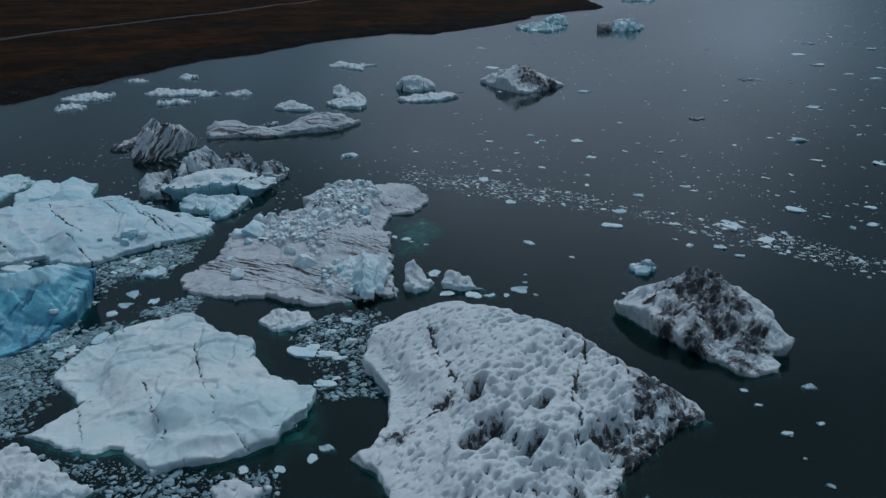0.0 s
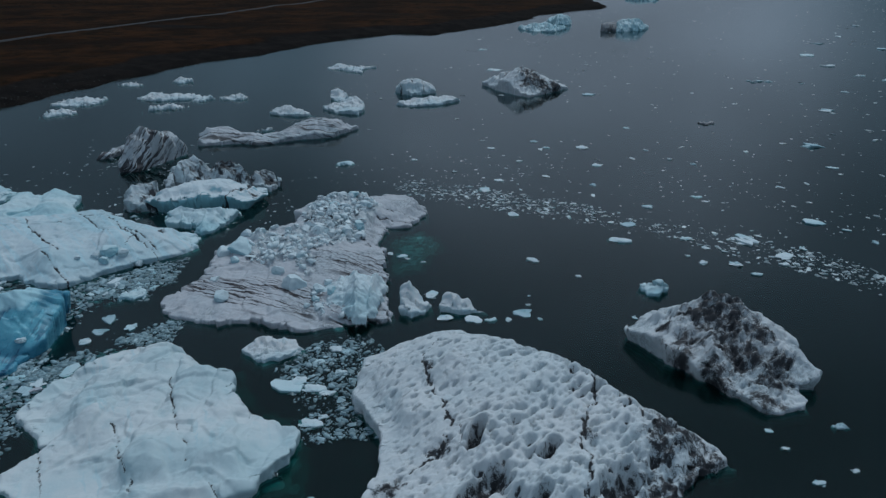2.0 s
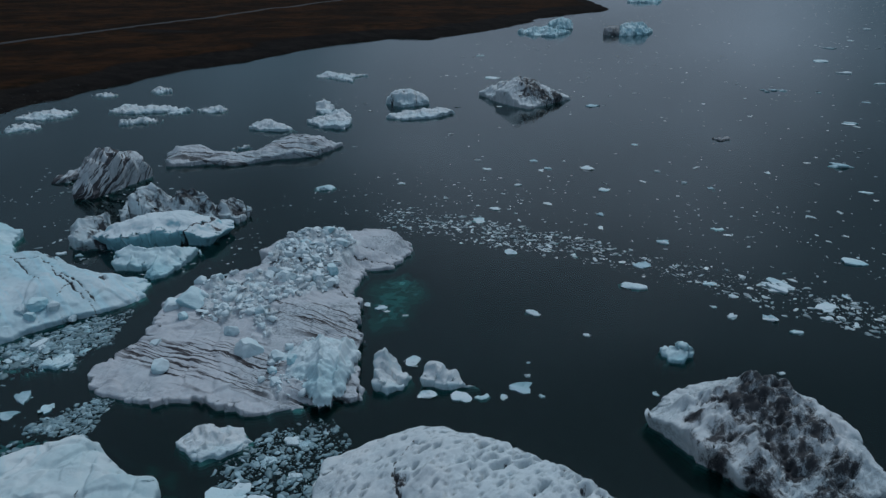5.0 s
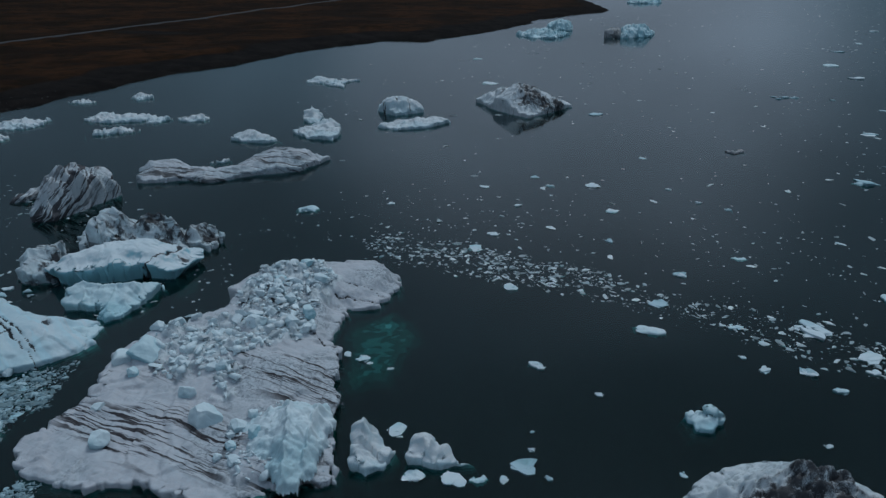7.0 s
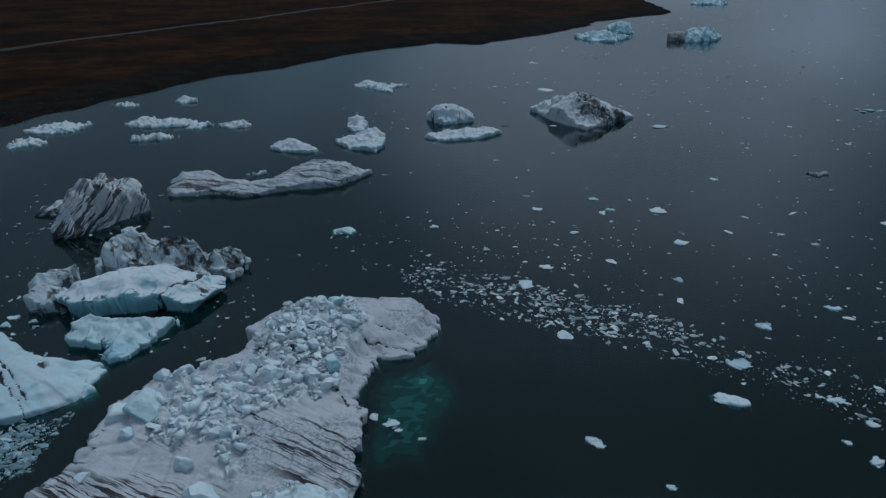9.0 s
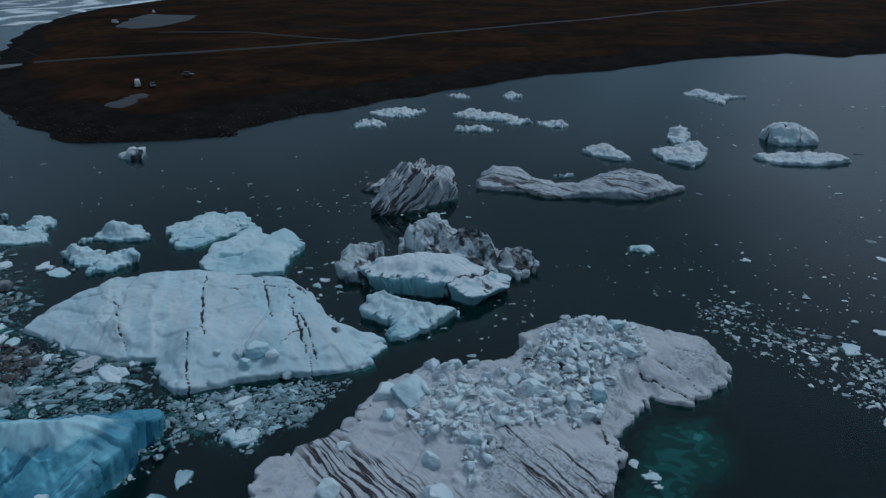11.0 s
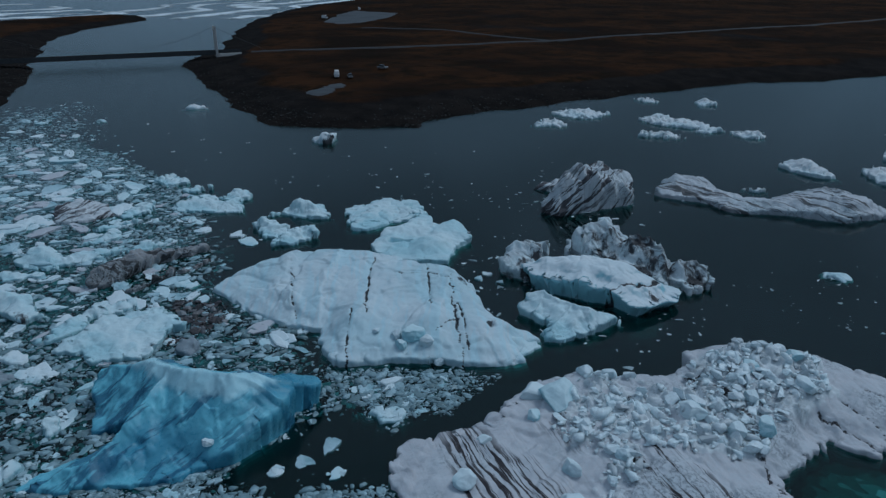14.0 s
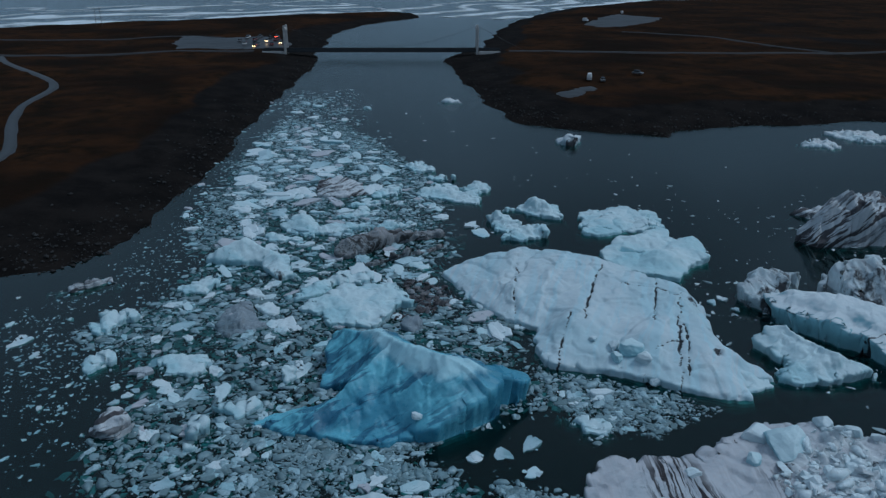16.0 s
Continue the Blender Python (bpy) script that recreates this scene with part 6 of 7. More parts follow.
pile("brash_ice", brash([(-25, 173), (-19, 180), (-12, 176), (-3, 172), (15, 165), (26, 157), (47, 150), (55, 140), (66, 129), (62, 120), (52, 131), (39, 139), (20, 151), (-4, 160), (-12, 163), (-21, 168)], 2300, (0.18, 1.7), 1, 1.4, 5, 2.4), ICE_STREAK, "curving streak of broken ice crumbs on open water", 0.45)
pile("brash_ice", brash([(-137, 77), (-181, 91), (-230, 109), (-224, 126), (-173, 129), (-145, 131), (-109, 119), (-101, 112), (-92, 112), (-79, 119), (-68, 113), (-55, 125), (-53, 117), (-58, 112), (-54, 104), (-48, 96), (-61, 63), (-69, 64), (-79, 67), (-88, 67), (-98, 61), (-101, 67), (-105, 72), (-114, 77), (-114, 86), (-125, 77)], 25000, (0.24, 2.0), 2, 2, 14), ICE_BRASH, "dense field of broken brash ice between bergs", 0.5, ROUND_CHUNKS + CHUNKS[:7], 0.55)
sunk = [(x, y, -0.05 - 0.09 * s, s) for x, y, z, s in brash([(-137, 77), (-181, 91), (-230, 109), (-224, 126), (-173, 129), (-145, 131), (-109, 119), (-101, 112), (-92, 112), (-79, 119), (-68, 113), (-55, 125), (-53, 117), (-58, 112), (-54, 104), (-48, 96), (-61, 63), (-69, 64), (-79, 67), (-88, 67), (-98, 61), (-101, 67), (-105, 72), (-114, 77), (-114, 86), (-125, 77)], 24000, (0.4, 2.2), 12, 2, 20)]
pile("brash_ice", sunk, ICE_BRASH, "sodden broken ice just under the surface", 0.5)
pile("brash_ice", brash([(-137, 77), (-181, 91), (-230, 109), (-224, 126), (-173, 129), (-145, 131), (-109, 119), (-101, 112), (-92, 112), (-79, 119), (-68, 113), (-55, 125), (-53, 117), (-58, 112), (-54, 104), (-48, 96), (-61, 63), (-69, 64), (-79, 67), (-88, 67), (-98, 61), (-101, 67), (-105, 72), (-114, 77), (-114, 86), (-125, 77)], 420, (1.3, 3.2), 14, 1, 16), ICE_PLATE, "loose flat plates of ice in the brash", 0.3, CHUNKS)
pile("brash_ice", brash([(-185, 78), (-202, 88), (-234, 98), (-271, 112), (-286, 123), (-282, 146), (-174, 129), (-131, 102), (-114, 82), (-97, 72)], 1500, (0.25, 2.0), 15, 4, 14, 4), ICE_PLATE, "sparse brash ice drifting along the bank", 0.4)
pile("brash_ice", brash([(-105, 50), (-119, 64), (-137, 73), (-170, 85), (-197, 95), (-179, 97), (-124, 79), (-105, 73), (-87, 68), (-74, 63), (-66, 59), (-67, 56)], 2200, (0.18, 1.1), 18, 2, 9, 4), ICE_PLATE, "thin scatter of ice crumbs off the black bank", 0.4)
scatter_floes([(-137, 77), (-181, 91), (-230, 109), (-224, 126), (-173, 129), (-145, 131), (-109, 119), (-101, 112), (-92, 112), (-79, 119), (-68, 113), (-55, 125), (-53, 117), (-58, 112), (-54, 104), (-48, 96), (-61, 63), (-69, 64), (-79, 67), (-88, 67), (-98, 61), (-101, 67), (-105, 72), (-114, 77), (-114, 86), (-125, 77)], 230, (1.4, 5.0), 16, "broken pale blue slab of ice in the brash", "slabs in the brash", 40)
scatter_floes([(-118, 84), (-150, 84), (-200, 97), (-222, 110), (-215, 121), (-165, 126), (-128, 112), (-104, 112), (-98, 100)], 110, (2.2, 8.5), 19, "flat angular slab of ice wedged in the pack", "slabs in the pack", 32)
scatter_floes([(-185, 78), (-202, 88), (-234, 98), (-271, 112), (-286, 123), (-282, 146), (-174, 129), (-131, 102), (-114, 82), (-97, 72)], 30, (1.6, 4.0), 17, "pale blue slab of ice drifting near the bank", "slabs near the bank", 10)
pile("brash_ice", brash([(-197, 99), (-276, 121), (-268, 134), (-222, 129), (-192, 112)], 1400, (0.4, 2.6), 3, 4, 12), ICE_BRASH, "drifting brash ice trailing into the outlet", 0.5)
near = brash([(-67, 86), (-59, 89), (-52, 86), (-51, 80), (-50, 72), (-55, 70)], 2600, (0.18, 1.1), 4, 1, 5, 1) + brash([(-22, 88), (-27, 95), (-23, 102), (-19, 105), (-16, 104), (-14, 96), (-16, 88), (-12, 84), (-13, 82), (-20, 81)], 1600, (0.18, 1.3), 5, 1, 5, 1) \
    + brash([(-47, 69), (-36, 68), (-26, 68), (-21, 69), (-20, 63), (-29, 61), (-35, 62)], 1300, (0.18, 1.2), 6, 1, 5, 1) + brash([(-62, 106), (-55, 118), (-50, 107), (-44, 106), (-44, 100), (-53, 100), (-55, 90), (-62, 92), (-58, 97)], 2200, (0.18, 1.3), 7, 1, 5, 1) + brash([(-68, 114), (-62, 121), (-53, 130), (-51, 119), (-55, 116), (-60, 111)], 1600, (0.18, 1.3), 8, 1, 5, 1)
pile("brash_ice", near, ICE_BRASH, "crushed ice packed between the large bergs", 0.5, ROUND_CHUNKS + CHUNKS[:7], 0.55)
pile("ice_crumbs", brash([(-69, 367), (4, 602), (101, 739), (457, 973), (299, 424), (83, 123), (55, 140), (26, 158), (-3, 176), (-39, 178)], 2600, (0.45, 2.6), 9, 20, 40, 20) + brash([(-46, 169), (-33, 175), (12, 163), (44, 150), (75, 140), (96, 170), (37, 194), (-23, 208), (-44, 198)], 480, (0.25, 1.3), 10, 6, 12, 6) + brash([(-84, 136), (-86, 168), (-66, 176), (-44, 168), (-42, 150), (-52, 140)], 260, (0.25, 1.6), 27, 4, 6, 4) + brash([(-122, 160), (-112, 205), (-76, 212), (-70, 168), (-96, 160)], 130, (0.3, 1.7), 28, 5, 6, 6) + brash([(-230, 150), (-180, 165), (-120, 215), (-130, 150), (-160, 135)], 50, (0.4, 2.0), 29, 8, 14, 8), ICE_STREAK, "scattered ice crumbs on open lagoon water", 0.3)


ICE_SOOTY = brash_material("sooty_ice", (0.018, 0.016, 0.018), (0.05, 0.045, 0.05), (0.22, 0.24, 0.26), 0.7, 1.0)
pile("brash_ice", brash([(-98.9, 107.2), (-97.5, 110.3), (-92.2, 112.5), (-87.9, 109.6), (-87.7, 105.6), (-92.4, 105.3)], 260, (0.4, 2.2), 31, 1, 4, 1) + brash([(-93.5, 102.0), (-91.8, 105.8), (-83.1, 103.9), (-83.2, 101.1)], 90, (0.4, 1.6), 32, 1, 4, 1), ICE_SOOTY, "ash-black broken ice between the slabs", 0.7, ROUND_CHUNKS + CHUNKS[:7], 0.4)


def rubble(poly, count, sizes, seed):
    rs = np.random.RandomState(seed)
    p = np.array(poly)
    x, y = rs.uniform(p[:, 0].min(), p[:, 0].max(), count * 4), rs.uniform(p[:, 1].min(), p[:, 1].max(), count * 4)
    ok = (inside_by(x, y, poly) + 1.5 * fbm(x / 3, y / 3, 3, seed) > 0) & (fbm(x / 2.2, y / 2.2, 3, seed + 5) > -0.22)
    x, y = x[ok][:count], y[ok][:count]
    z = height_on("C", x, y)
    s = sizes[0] * (sizes[1] / sizes[0]) ** (rs.uniform(0, 1, len(x)) ** 2.4)
    return [(a, b, c + 0.15 * q, q) for a, b, c, q in zip(x, y, z, s) if c > 0.4]


pile("ice_rubble", rubble(RUBBLE_FIELD, 2600, (0.16, 2.1), 21) + rubble([(-26.9, 114.5), (-24, 120.6), (-17.4, 121.1), (-15.7, 110.1), (-19.3, 105.9), (-27.2, 110.2)], 420, (0.15, 1.6), 22), ICE_RUBBLE, "heaped ice rubble on the ash-banded berg", 0.95, ROUND_CHUNKS + CHUNKS, 0.3)


def boulder_mesh(seed, mat):
    """A broken block of ice, one unit across: split facets with worn edges."""
    rd = random.Random(seed)
    bm = bmesh.new()
    bmesh.ops.create_icosphere(bm, subdivisions=4, radius=0.5)
    planes = []
    for _ in range(16):
        a, b = rd.uniform(0, 2 * math.pi), rd.uniform(-0.2, 1)
        k = math.sqrt(1 - b * b)
        planes.append((Vector((k * math.cos(a), k * math.sin(a), b)), rd.uniform(0.26, 0.42)))
    for v in bm.verts:
        for nrm, d in planes:
            over = v.co.dot(nrm) - d
            if over > 0:
                v.co -= nrm * over * 0.97
        v.co += v.co.normalized() * 0.03 * noise.noise(v.co * 6 + Vector((seed, 0, 0)))
    me = bpy.data.meshes.new("ice_boulder")
    bm.to_mesh(me)
    bm.free()
    me.materials.append(mat)
    return me


heap = berg("ice_mound", (-21.1, 114), [(-4.8, 1.5, 0.6), (-3.1, 4, 1), (-0.4, 5.6, 1.4), (3.4, 5.8, 1.4), (4.7, 3.4, 1), (4.6, -1.2, 0.8), (4.4, -4.5, 0.6), (3, -7.2, 0.5), (1.4, -7.6, 0.5), (0.2, -5.2, 0.6), (-1.8, -3.6, 0.6), (-3.4, -2.5, 0.5)], [(-2.4, 1.2, 1.6), (-1.6, -1.6, 1.2)], [[(-0.2, 3.2, 2.6), (0.8, 0.2, 3), (1.2, -3, 2.6), (1.9, -6.4, 1.6)], [(2.9, 3.1, 2.4), (3.3, -0.8, 2.2), (3.4, -4.4, 1.4)], [(-2, 3, 1.8), (-1.2, 0, 1.9)]],
            ICE_FLOE, "tall fluted mound of pale ice on the banded berg", cell=0.13, crag=0.25, lump=0.4, split=0.25, split_size=1.3, crests=[([(-0.2, 3.6, 3), (0.8, 0.2, 3.4), (1.2, -3, 3), (1.9, -6.6, 1.8)], 1.5, 1.5), ([(2.9, 3.4, 2.8), (3.2, -0.8, 2.6), (3.3, -4.4, 1.5)], 1.8, 1.8), ([(-2, 3, 2.2), (-1.4, -0.6, 1.8)], 1.4, 1.4)], wall=0.3, seed=131, foot=0.15, undercut=0.1)
heap.location.z = 1.1
tagged(heap, category="ice mound")
BOULDERS = [boulder_mesh(s, ICE_PALE if s % 3 == 0 else ICE_FLOE) for s in range(1, 12)]
LUMPS = [("C", *row) for row in [(-30.6, 116.2, 4.4, 0.75), (-40.6, 112.3, 2.6, 0.8), (-43.2, 128.6, 5.4, 0.6), (-45.6, 127.6, 3.6, 0.6), (-43.6, 118, 1.9, 0.5), (-42.4, 124, 1.8, 0.8), (-43.9, 134.3, 2.4, 0.8), (-42, 136.4, 2.2, 0.8), (-25, 140, 2.8, 0.7), (-26.6, 136.7, 2.2, 0.75), (-31.6, 125, 2, 0.7), (-31.4, 136.2, 3.4, 0.55), (-25.6, 149, 2.6, 0.6), (-31.4, 148.5, 2.6, 0.6), (-34.4, 120.6, 2.3, 0.7), (-26.4, 115.2, 2.4, 0.8), (-26, 112, 1.5, 0.8), (-27, 110.6, 1.3, 0.7), (-25.2, 110.2, 1.7, 0.6), (-24, 113.6, 1.8, 0.9), (-25.4, 117.4, 1.5, 0.8), (-21.3, 119.2, 1.8, 0.9), (-37.3, 130.6, 1.8, 0.8), (-34.8, 133.2, 2, 0.7), (-28.8, 153.4, 2.2, 0.6), (-23.4, 117.9, 1.3, 0.8), (-28.6, 143.4, 2, 0.7)]] + [("F", *row) for row in [(-64.6, 125, 3.2, 0.75), (-62.4, 125.8, 2.4, 0.7), (-65.8, 123.6, 1.8, 0.8), (-64.2, 123.1, 1.8, 0.7), (-63.9, 120.5, 1, 0.8), (-59.7, 125.7, 1.6, 0.6), (-68.1, 122, 1.5, 0.4)]] + [("G", *row) for row in [(-60.5, 95.8, 1.5, 0.5)]]
WHERE = {"C": "the banded berg", "F": "the cracked flat berg", "G": "the deep blue berg"}
for k, (home, x, y, w, tall) in enumerate(LUMPS):
    ob = new("ice_boulder", BOULDERS[k % len(BOULDERS)])
    z = float(height_on(home, np.array([x]), np.array([y]))[0])
    ob.matrix_world = pose(x, y, z + 0.22 * w * tall, rnd.uniform(-12, 12), rnd.uniform(-12, 12), rnd.uniform(0, 360)) @ Matrix.Diagonal((w * 1.1, w * 0.95, w * tall * 1.1, 1))
    tagged(ob, "pale ice boulder lying on " + WHERE[home], "ice boulder", "boulders on " + WHERE[home])


berg("iceberg", (63.4, 245.1), [(-3.1, 0.2, 0.4), (-0.9, 0.4, 0.9), (2.2, 1.2, 0.8), (2.5, 0.7, 0.3), (-0.8, -2.2, 0.4)], [], [], ICE_DARK, "small black ash-covered growler on open water", cell=0.2, crag=0.5, wall=0.4, seed=133)


# ---- ice shelves under water ----
def shelf(poly, depth, seed):
    p = np.array(poly)
    at = p.mean(0)
    lo, hi = p.min(0) - 7, p.max(0) + 7
    gx, gy = np.arange(lo[0], hi[0], 0.5), np.arange(lo[1], hi[1], 0.5)
    X, Y = np.meshgrid(gx, gy)
    d = inside_by(X, Y, poly) + 2.2 * fbm(X / 5, Y / 5, 4, seed)
    Z = -depth - 3.4 * step(4.5, -6.5, d) + 0.3 * fbm(X / 3.5, Y / 3.5, 2, seed + 2) + 0.25 * fbm(X / 0.7, Y / 0.7, 1, seed + 4)
    i = np.arange(X.size).reshape(X.shape)
    quads = np.stack([i[:-1, :-1].ravel(), i[:-1, 1:].ravel(), i[1:, 1:].ravel(), i[1:, :-1].ravel()], 1)
    verts = np.stack([X.ravel() - at[0], Y.ravel() - at[1], np.minimum(Z, -0.25).ravel()], 1)
    ob = new("sunken_ice_shelf", mesh_of("sunken_ice_shelf", verts.tolist(), quads.tolist(), ICE_PALE))
    ob.location = (at[0], at[1], 0)
    return tagged(ob, "sunken ice shelf glowing green through the water", "ice shelf")


for k, (poly, depth) in enumerate((([(-20.7, 146.4), (-13.6, 149.8), (-9.4, 140.8), (-11.6, 129.1), (-17.2, 126), (-19, 131.2), (-20.5, 136.8)], 0.45), ([(-41.5, 100.6), (-35.7, 98.5), (-31, 96.4), (-28, 89.2), (-23.3, 88.3), (-18.3, 82.4), (-18.2, 73.8), (-22.2, 70.7), (-24.9, 71.4), (-23, 82), (-32.8, 94.7)], 0.5), ([(-16.4, 90.2), (-11.9, 84.1), (-10.7, 76.5), (-13.5, 78.3), (-15.7, 82.6)], 1.1), ([(-51.8, 154.4), (-49.2, 162.8), (-45.7, 153.8), (-48.3, 145.2), (-51.7, 142.3)], 1.1), ([(-35.6, 144.1), (-39.1, 141.9), (-43.8, 141.4), (-43.7, 149.2), (-38.7, 149.5)], 1.2), ([(-53.7, 131.1), (-54.7, 138.7), (-52, 139), (-49.3, 131.4), (-57.4, 121.2), (-59.2, 124.6)], 1.1), ([(-82.8, 148.4), (-85.4, 156.2), (-81, 153.2), (-80.1, 144.7), (-86.4, 139.4), (-91.9, 139.1), (-87.7, 142.8)], 1.1))):
    shelf(poly, depth, 200 + k)


# ---- surf ----
def foam_material():
    m, n, l, bsdf = nodes_of("surf_foam")
    geo = n.new("ShaderNodeNewGeometry").outputs["Position"]
    mp2 = n.new("ShaderNodeMapping")
    mp2.vector_type = "TEXTURE"
    mp2.inputs["Rotation"].default_value = (0, 0, radians(75))
    mp2.inputs["Scale"].default_value = (45, 9, 10)
    l.new(geo, mp2.inputs["Vector"])
    f = tex_noise(n, l, mp2.outputs[0], 1.0, 8, 0.72, 1.4)
    at = n.new("ShaderNodeAttribute")
    at.attribute_name = "foam"
    bsdf.inputs["Base Color"].default_value = (0.66, 0.74, 0.78, 1)
    bsdf.inputs["Roughness"].default_value = 0.8
    l.new(ramp(n, l, times(n, l, f, at.outputs["Fac"], "MULTIPLY"), 0.29, 0.50), bsdf.inputs["Alpha"])
    relief(n, l, bsdf, ((f, 0.5, 0.6),))
    return m


SURF = foam_material()


def surf(line, near, far, seed):
    """Breaking surf beside a coast: a low swell whose foam thins out to sea."""
    p = []
    for (ax, ay), (bx, by) in zip(line[:-1], line[1:]):
        k = max(1, int(math.hypot(bx - ax, by - ay) / 8))
        p += [(ax + (bx - ax) * i / k, ay + (by - ay) * i / k) for i in range(k)]
    p.append(line[-1])
    p = np.array(p, float)
    for _ in range(10):
        p[1:-1] = (p[:-2] + 2 * p[1:-1] + p[2:]) / 4
    t = np.gradient(p, axis=0)
    t /= np.linalg.norm(t, axis=1)[:, None]
    nrm = np.stack([-t[:, 1], t[:, 0]], 1)
    ks = np.linspace(0, 1, 60)
    V, A = [], []
    for k in ks:
        q = p + nrm * (near + (far - near) * k)
        z = 0.12 + 0.35 * np.clip(np.sin(k * 27 + 6.0 * fbm(q[:, 0] / 90, q[:, 1] / 90, 3, seed)), 0, 1)
        V.append(np.concatenate([q, z[:, None]], 1))
        roller = 0.52 + 0.42 * np.clip(np.sin(k * 27 + 6.0 * fbm(q[:, 0] / 90, q[:, 1] / 90, 3, seed)), 0, 1)
        A.append(roller * (1.25 - 0.5 * k) * step(0, 0.04, np.full(len(q), k)) * step(1.0, 0.8, np.full(len(q), k)))
    n = len(p)
    faces = [(r * n + i, r * n + i + 1, (r + 1) * n + i + 1, (r + 1) * n + i) for r in range(len(ks) - 1) for i in range(n - 1)]
    me = mesh_of("surf", np.concatenate(V).tolist(), faces, SURF)
    me.attributes.new("foam", "FLOAT", "POINT").data.foreach_set("value", np.concatenate(A).astype(np.float32))
    tagged(new("surf", me), "white surf breaking along the black beach", "surf", kind="structure")


surf([(-560, -420), (-624, -124), (-647, -27), (-683, 95), (-729, 233), (-740, 320)], -4, 340, 301)
surf([(-600, 385), (-693, 469), (-755, 536), (-835, 666), (-845, 853), (-791, 1090)], -4, 240, 302)


# ---- bridge ----
def box_mesh(name, size, mat, bevel=0.05, at=(0, 0, 0), taper=1.0):
    bm = bmesh.new()
    bmesh.ops.create_cube(bm, size=1.0)
    for v in bm.verts:
        k = taper if v.co.z > 0 else 1.0
        v.co = Vector((v.co.x * size[0] * k + at[0], v.co.y * size[1] * k + at[1], v.co.z * size[2] + at[2]))
    if bevel:
        bmesh.ops.bevel(bm, geom=bm.edges[:], offset=bevel, segments=2, affect="EDGES", profile=0.5)
    me = bpy.data.meshes.new(name)
    bm.to_mesh(me)
    bm.free()
    me.materials.append(mat)
    return me


def rod_mesh(name, a, b, r, mat, sides=6):
    a, b = Vector(a), Vector(b)
    bm = bmesh.new()
    bmesh.ops.create_cone(bm, cap_ends=True, segments=sides, radius1=r, radius2=r, depth=(b - a).length)
    turn = (b - a).to_track_quat("Z", "Y").to_matrix().to_4x4()
    bm.transform(Matrix.Translation((a + b) / 2) @ turn)
    me = bpy.data.meshes.new(name)
    bm.to_mesh(me)
    bm.free()
    me.materials.append(mat)
    return me


def build_bridge():
    span = TOWER_B - TOWER_A
    length = span.length
    mid_point = (TOWER_A + TOWER_B) / 2
    bridge = new("bridge")
    bridge.matrix_world = pose(mid_point.x, mid_point.y, 0, 0, 0, math.degrees(math.atan2(span.y, span.x)))
    tagged(bridge, "one-lane suspension bridge with pale towers over the outlet", "bridge")
    half = length / 2
    part("deck", box_mesh("deck", (length + 24, 5.4, 0.9), STEEL, 0.08, (0, 0, 4.0)), bridge, "dark steel and timber bridge deck")
    for side in (-1, 1):
        part("railing", box_mesh("railing", (length + 24, 0.12, 0.9), STEEL, 0.02, (0, side * 2.6, 4.9)), bridge)
        for end in (-1, 1):
            tower = part("tower_leg", box_mesh("tower_leg", (1.3, 0.9, 17.5), CONCRETE, 0.12, (end * half, side * 3.2, 8.2), 0.75), bridge, "pale weathered concrete tower leg")
            part("cable", rod_mesh("cable", (end * half, side * 3.2, 16.6), (end * (half + 26), side * 3.2, 3.6), 0.035, STEEL), bridge)
            if side == 1:
                part("crossbeam", box_mesh("crossbeam", (1.4, 6.2, 1.2), CONCRETE, 0.08, (end * half, 0, 15.2)), bridge)
                part("abutment", box_mesh("abutment", (13, 7.5, 4.6), CONCRETE, 0.15, (end * (half + 6.5), 0, 1.8), 0.85), bridge, "pale concrete abutment")
        pts = [(-half + length * i / 14, side * 3.2, 6.2 + 10.4 * (2 * i / 14 - 1) ** 2) for i in range(15)]
        for a, b in zip(pts[:-1], pts[1:]):
            part("cable", rod_mesh("cable", a, b, 0.035, STEEL), bridge)
        for q in pts[1:-1]:
            part("hanger", rod_mesh("hanger", (q[0], q[1], 5.0), q, 0.02, STEEL, 4), bridge)


build_bridge()


# ---- parking places, vehicles, poles ----
def patch(name, poly, label, lift=0.25):
    p = np.array(poly)
    lo, hi = p.min(0) - 4, p.max(0) + 4
    gx, gy = np.arange(lo[0], hi[0], 2.0), np.arange(lo[1], hi[1], 2.0)
    X, Y = np.meshgrid(gx, gy)
    d = inside_by(X, Y, poly) + 3 * fbm(X / 8, Y / 8, 3, 401)
    Z = land_height(X, Y)[0] + lift - 0.7 * step(1.5, -1.5, d)
    i = np.arange(X.size).reshape(X.shape)
    ok = (d[:-1, :-1] > -2.5)
    quads = np.stack([i[:-1, :-1][ok], i[:-1, 1:][ok], i[1:, 1:][ok], i[1:, :-1][ok]], 1)
    me = mesh_of(name, np.stack([X.ravel(), Y.ravel(), Z.ravel()], 1).tolist(), quads.tolist(), LOT)
    tagged(new(name, me), label, "car park", kind="structure")


patch("pavement", [(-446, 82.4), (-491.4, 88.6), (-474.8, 114.3), (-474.6, 138.2), (-433.5, 148.6), (-404.9, 137.5), (-417.8, 83)], "wet grey gravel car park behind the bridge")
patch("pavement", [(-491.8, 376.4), (-552.9, 430.1), (-587.4, 470), (-536.2, 481.6), (-498.7, 448.2), (-463.9, 392.9), (-469.2, 377)], "wet grey gravel car park near the sea")
patch("pavement", [(-228.4, 206.7), (-235.8, 216.8), (-235.8, 229), (-222.5, 215.9), (-216.2, 205.4)], "pale puddled gravel patch on the bank")

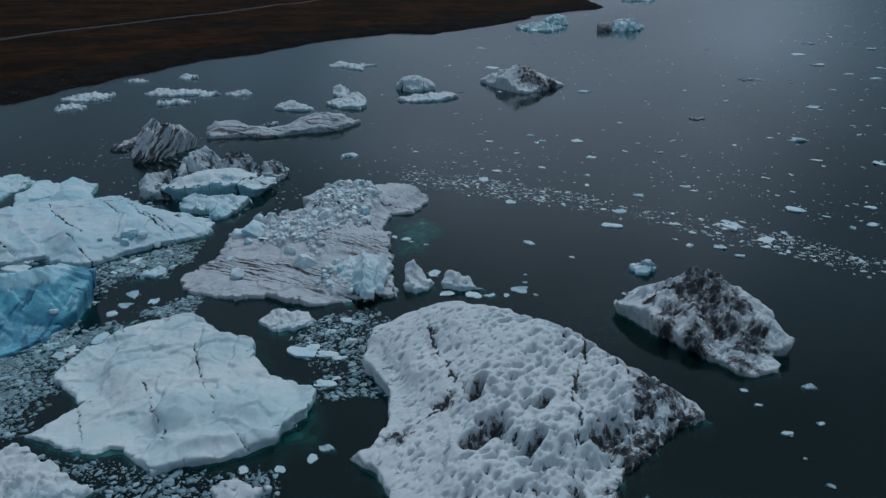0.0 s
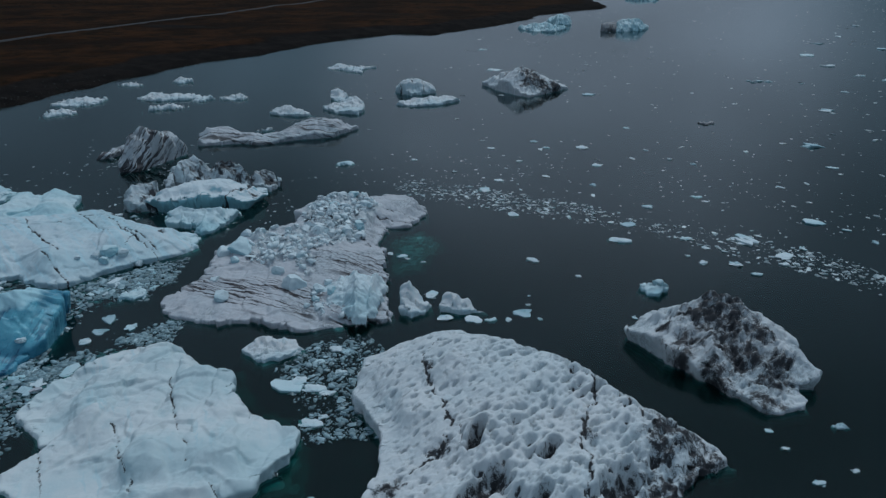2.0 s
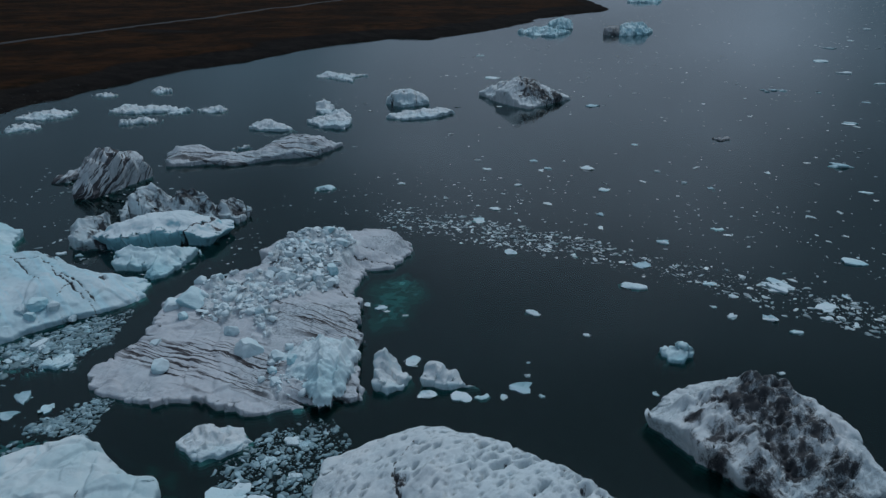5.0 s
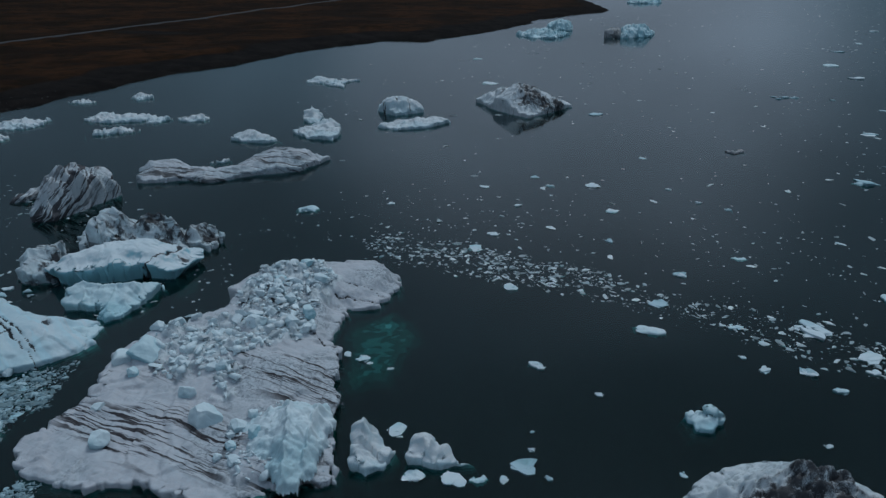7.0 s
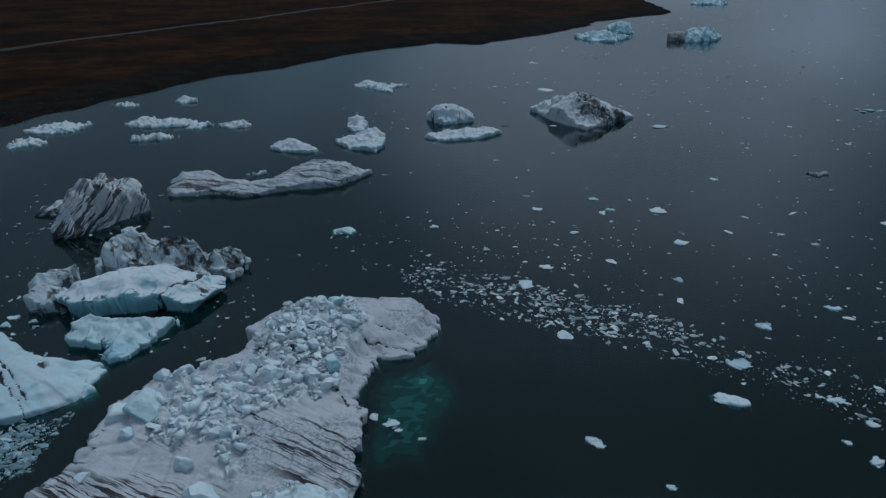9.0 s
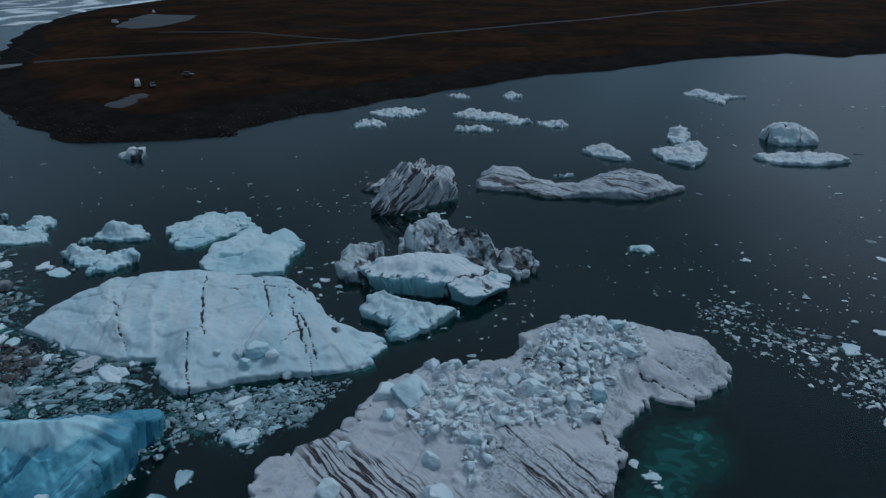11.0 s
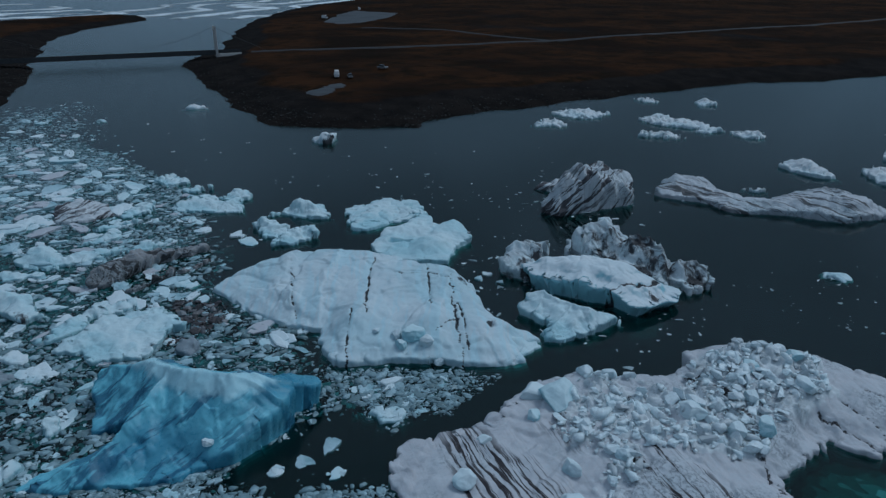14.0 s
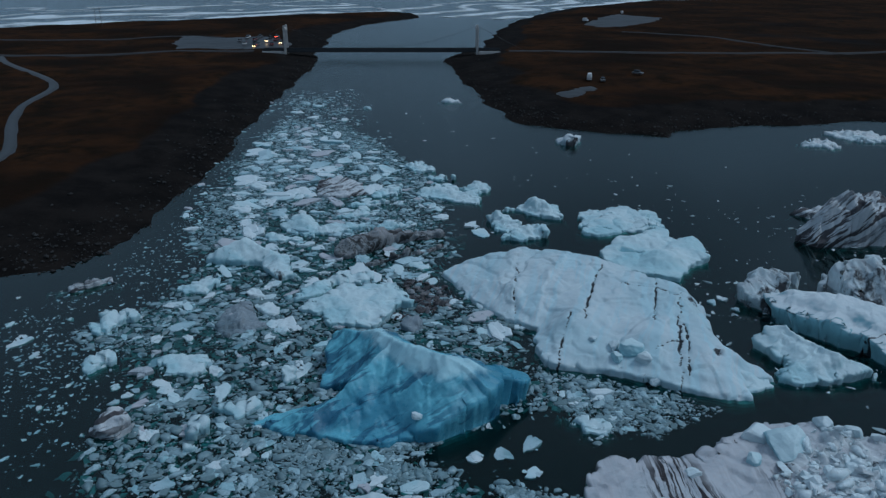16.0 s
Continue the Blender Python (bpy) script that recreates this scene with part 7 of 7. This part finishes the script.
PAINTS = [plain("car_paint_%s" % nm, c, 0.3, tuple(v * 0.9 for v in c), 3.0, 0.02) for nm, c in
          (("white", (0.7, 0.7, 0.7)), ("grey", (0.18, 0.19, 0.2)), ("black", (0.02, 0.02, 0.022)), ("red", (0.22, 0.02, 0.02)))]
GLASS = plain("dark_car_glass", (0.02, 0.025, 0.03), 0.1, None, 3.0, 0.0)
TYRE = plain("tyre_rubber", (0.02, 0.02, 0.02), 0.9)


def glow(name, colour, strength):
    m, n, l, bsdf = nodes_of(name)
    bsdf.inputs["Base Color"].default_value = (*colour, 1)
    bsdf.inputs["Emission Color"].default_value = (*colour, 1)
    bsdf.inputs["Emission Strength"].default_value = strength
    return m


HEAD, TAIL = glow("headlight_lit", (1.0, 0.62, 0.30), 12.0), glow("taillight_lit", (1.0, 0.05, 0.02), 14.0)
LENS = plain("lamp_lens", (0.5, 0.5, 0.5), 0.2)


def car(x, y, turn, paint, lit, label, van=False):
    long, wide, tall = (5.6, 2.0, 2.5) if van else (4.5, 1.8, 1.5)
    z = float(land_height(np.array([x]), np.array([y]))[0][0]) + 0.28
    thing = new("van" if van else "car")
    thing.matrix_world = pose(x, y, z, 0, 0, turn)
    tagged(thing, label, "van" if van else "car", "parked vehicles")
    part("body", box_mesh("body", (long, wide, tall * 0.5), paint, 0.18, (0, 0, 0.3 + tall * 0.25)), thing)
    part("cabin", box_mesh("cabin", (long * (0.8 if van else 0.55), wide * 0.92, tall * 0.5), paint if van else GLASS, 0.15, (-0.1 * long, 0, 0.3 + tall * 0.7), 0.86), thing)
    part("windscreen", box_mesh("windscreen", (0.08, wide * 0.75, tall * 0.3), GLASS, 0.02, (long * (0.31 if van else 0.17), 0, 0.3 + tall * 0.68)), thing)
    for sx in (-1, 1):
        for sy in (-1, 1):
            part("wheel", rod_mesh("wheel", (sx * long * 0.32, sy * wide * 0.38, 0.33), (sx * long * 0.32, sy * wide * 0.5, 0.33), 0.33, TYRE, 14), thing)
            lamp_mat = (HEAD if sx > 0 else TAIL) if lit else LENS
            part("headlight" if sx > 0 else "taillight", box_mesh("lamp", (0.1, 0.5, 0.35), lamp_mat, 0.03, (sx * long * 0.5, sy * wide * 0.33, 0.3 + tall * 0.3)), thing)


for k, ((x, y), turn) in enumerate(zip([(-443.6, 119.1), (-429.8, 120.1), (-447.7, 127.9), (-415.7, 123.9), (-468.1, 133.9), (-438.6, 133.8), (-443.7, 139.5), (-429.4, 140.5), (-464.8, 143.7), (-470.3, 127.4), (-421.8, 134), (-434.5, 126.6), (-455.6, 130.4), (-461.8, 125.6), (-449.8, 142.2), (-456.4, 138.4), (-424.6, 126.8)], (-20, -20, 160, -20, 160, -20, 160, -20, 160, 160, -20, 160, -20, 160, -20, 160, -20))):
    car(x, y, turn, PAINTS[(k * 3 + 1) % 4], k in (3, 5, 7, 8), "small parked car in the wet car park" if k not in (3, 5, 7, 8) else "car with its lights on in the car park")
for k, ((x, y), turn) in enumerate(zip([(-248.4, 232.4), (-244, 235.8), (-252.6, 258.1), (-600, 484.6), (-521.9, 397.3)], (147, 150, 20, 140, 10))):
    car(x, y, turn, PAINTS[0 if k in (0, 3, 4) else 1], False, "white camper van parked on black gravel" if k in (0, 3, 4) else "grey car parked on black gravel", k in (0, 3, 4))


def pole_pair(x, y, turn):
    z = float(land_height(np.array([x]), np.array([y]))[0][0])
    thing = new("power_line_pole")
    thing.matrix_world = pose(x, y, z - 0.3, 0, 0, turn)
    tagged(thing, "twin wooden power poles joined by a crossarm", "utility pole")
    for s in (-1, 1):
        part("pole", rod_mesh("pole", (0, s * 1.9, 0), (0, s * 1.7, 13.5), 0.19, TIMBER, 10), thing)
        part("insulator", rod_mesh("insulator", (0, s * 2.9, 12.9), (0, s * 2.9, 13.5), 0.1, CONCRETE, 8), thing)
    part("crossarm", box_mesh("crossarm", (0.2, 7.0, 0.25), TIMBER, 0.02, (0, 0, 12.8)), thing)


pole_pair(-601, 36, 10)


# ---- stones along the banks ----
def bank_stones(poly, a, b, count, seed):
    """Black stones strewn over the gravel beside a stretch of shore."""
    rs = np.random.RandomState(seed)
    k = rs.uniform(a, b, count)
    i = k.astype(int)
    p = np.array(poly, float)
    q = p[i] + (p[(i + 1) % len(p)] - p[i]) * (k - i)[:, None] + rs.normal(0, 7, (count, 2))
    z, d = land_height(q[:, 0], q[:, 1])
    s = 0.25 * 5.0 ** (rs.uniform(0, 1, count) ** 3)
    return [(x, y, h + 0.1 * r, r) for (x, y), h, r, e in zip(q, z, s, d) if -1.5 < e < 22]


STONE = plain("black_basalt", (0.020, 0.019, 0.019), 0.85, (0.010, 0.0095, 0.0095), 1.2)
stones = pile("stones", bank_stones(LAND_WEST, 0, 12, 3600, 501) + bank_stones(LAND_EAST, 8, 22, 2600, 502), STONE, "black basalt stones strewn along the banks", 0.9, ROUND_CHUNKS)
tagged(stones, category="stones")
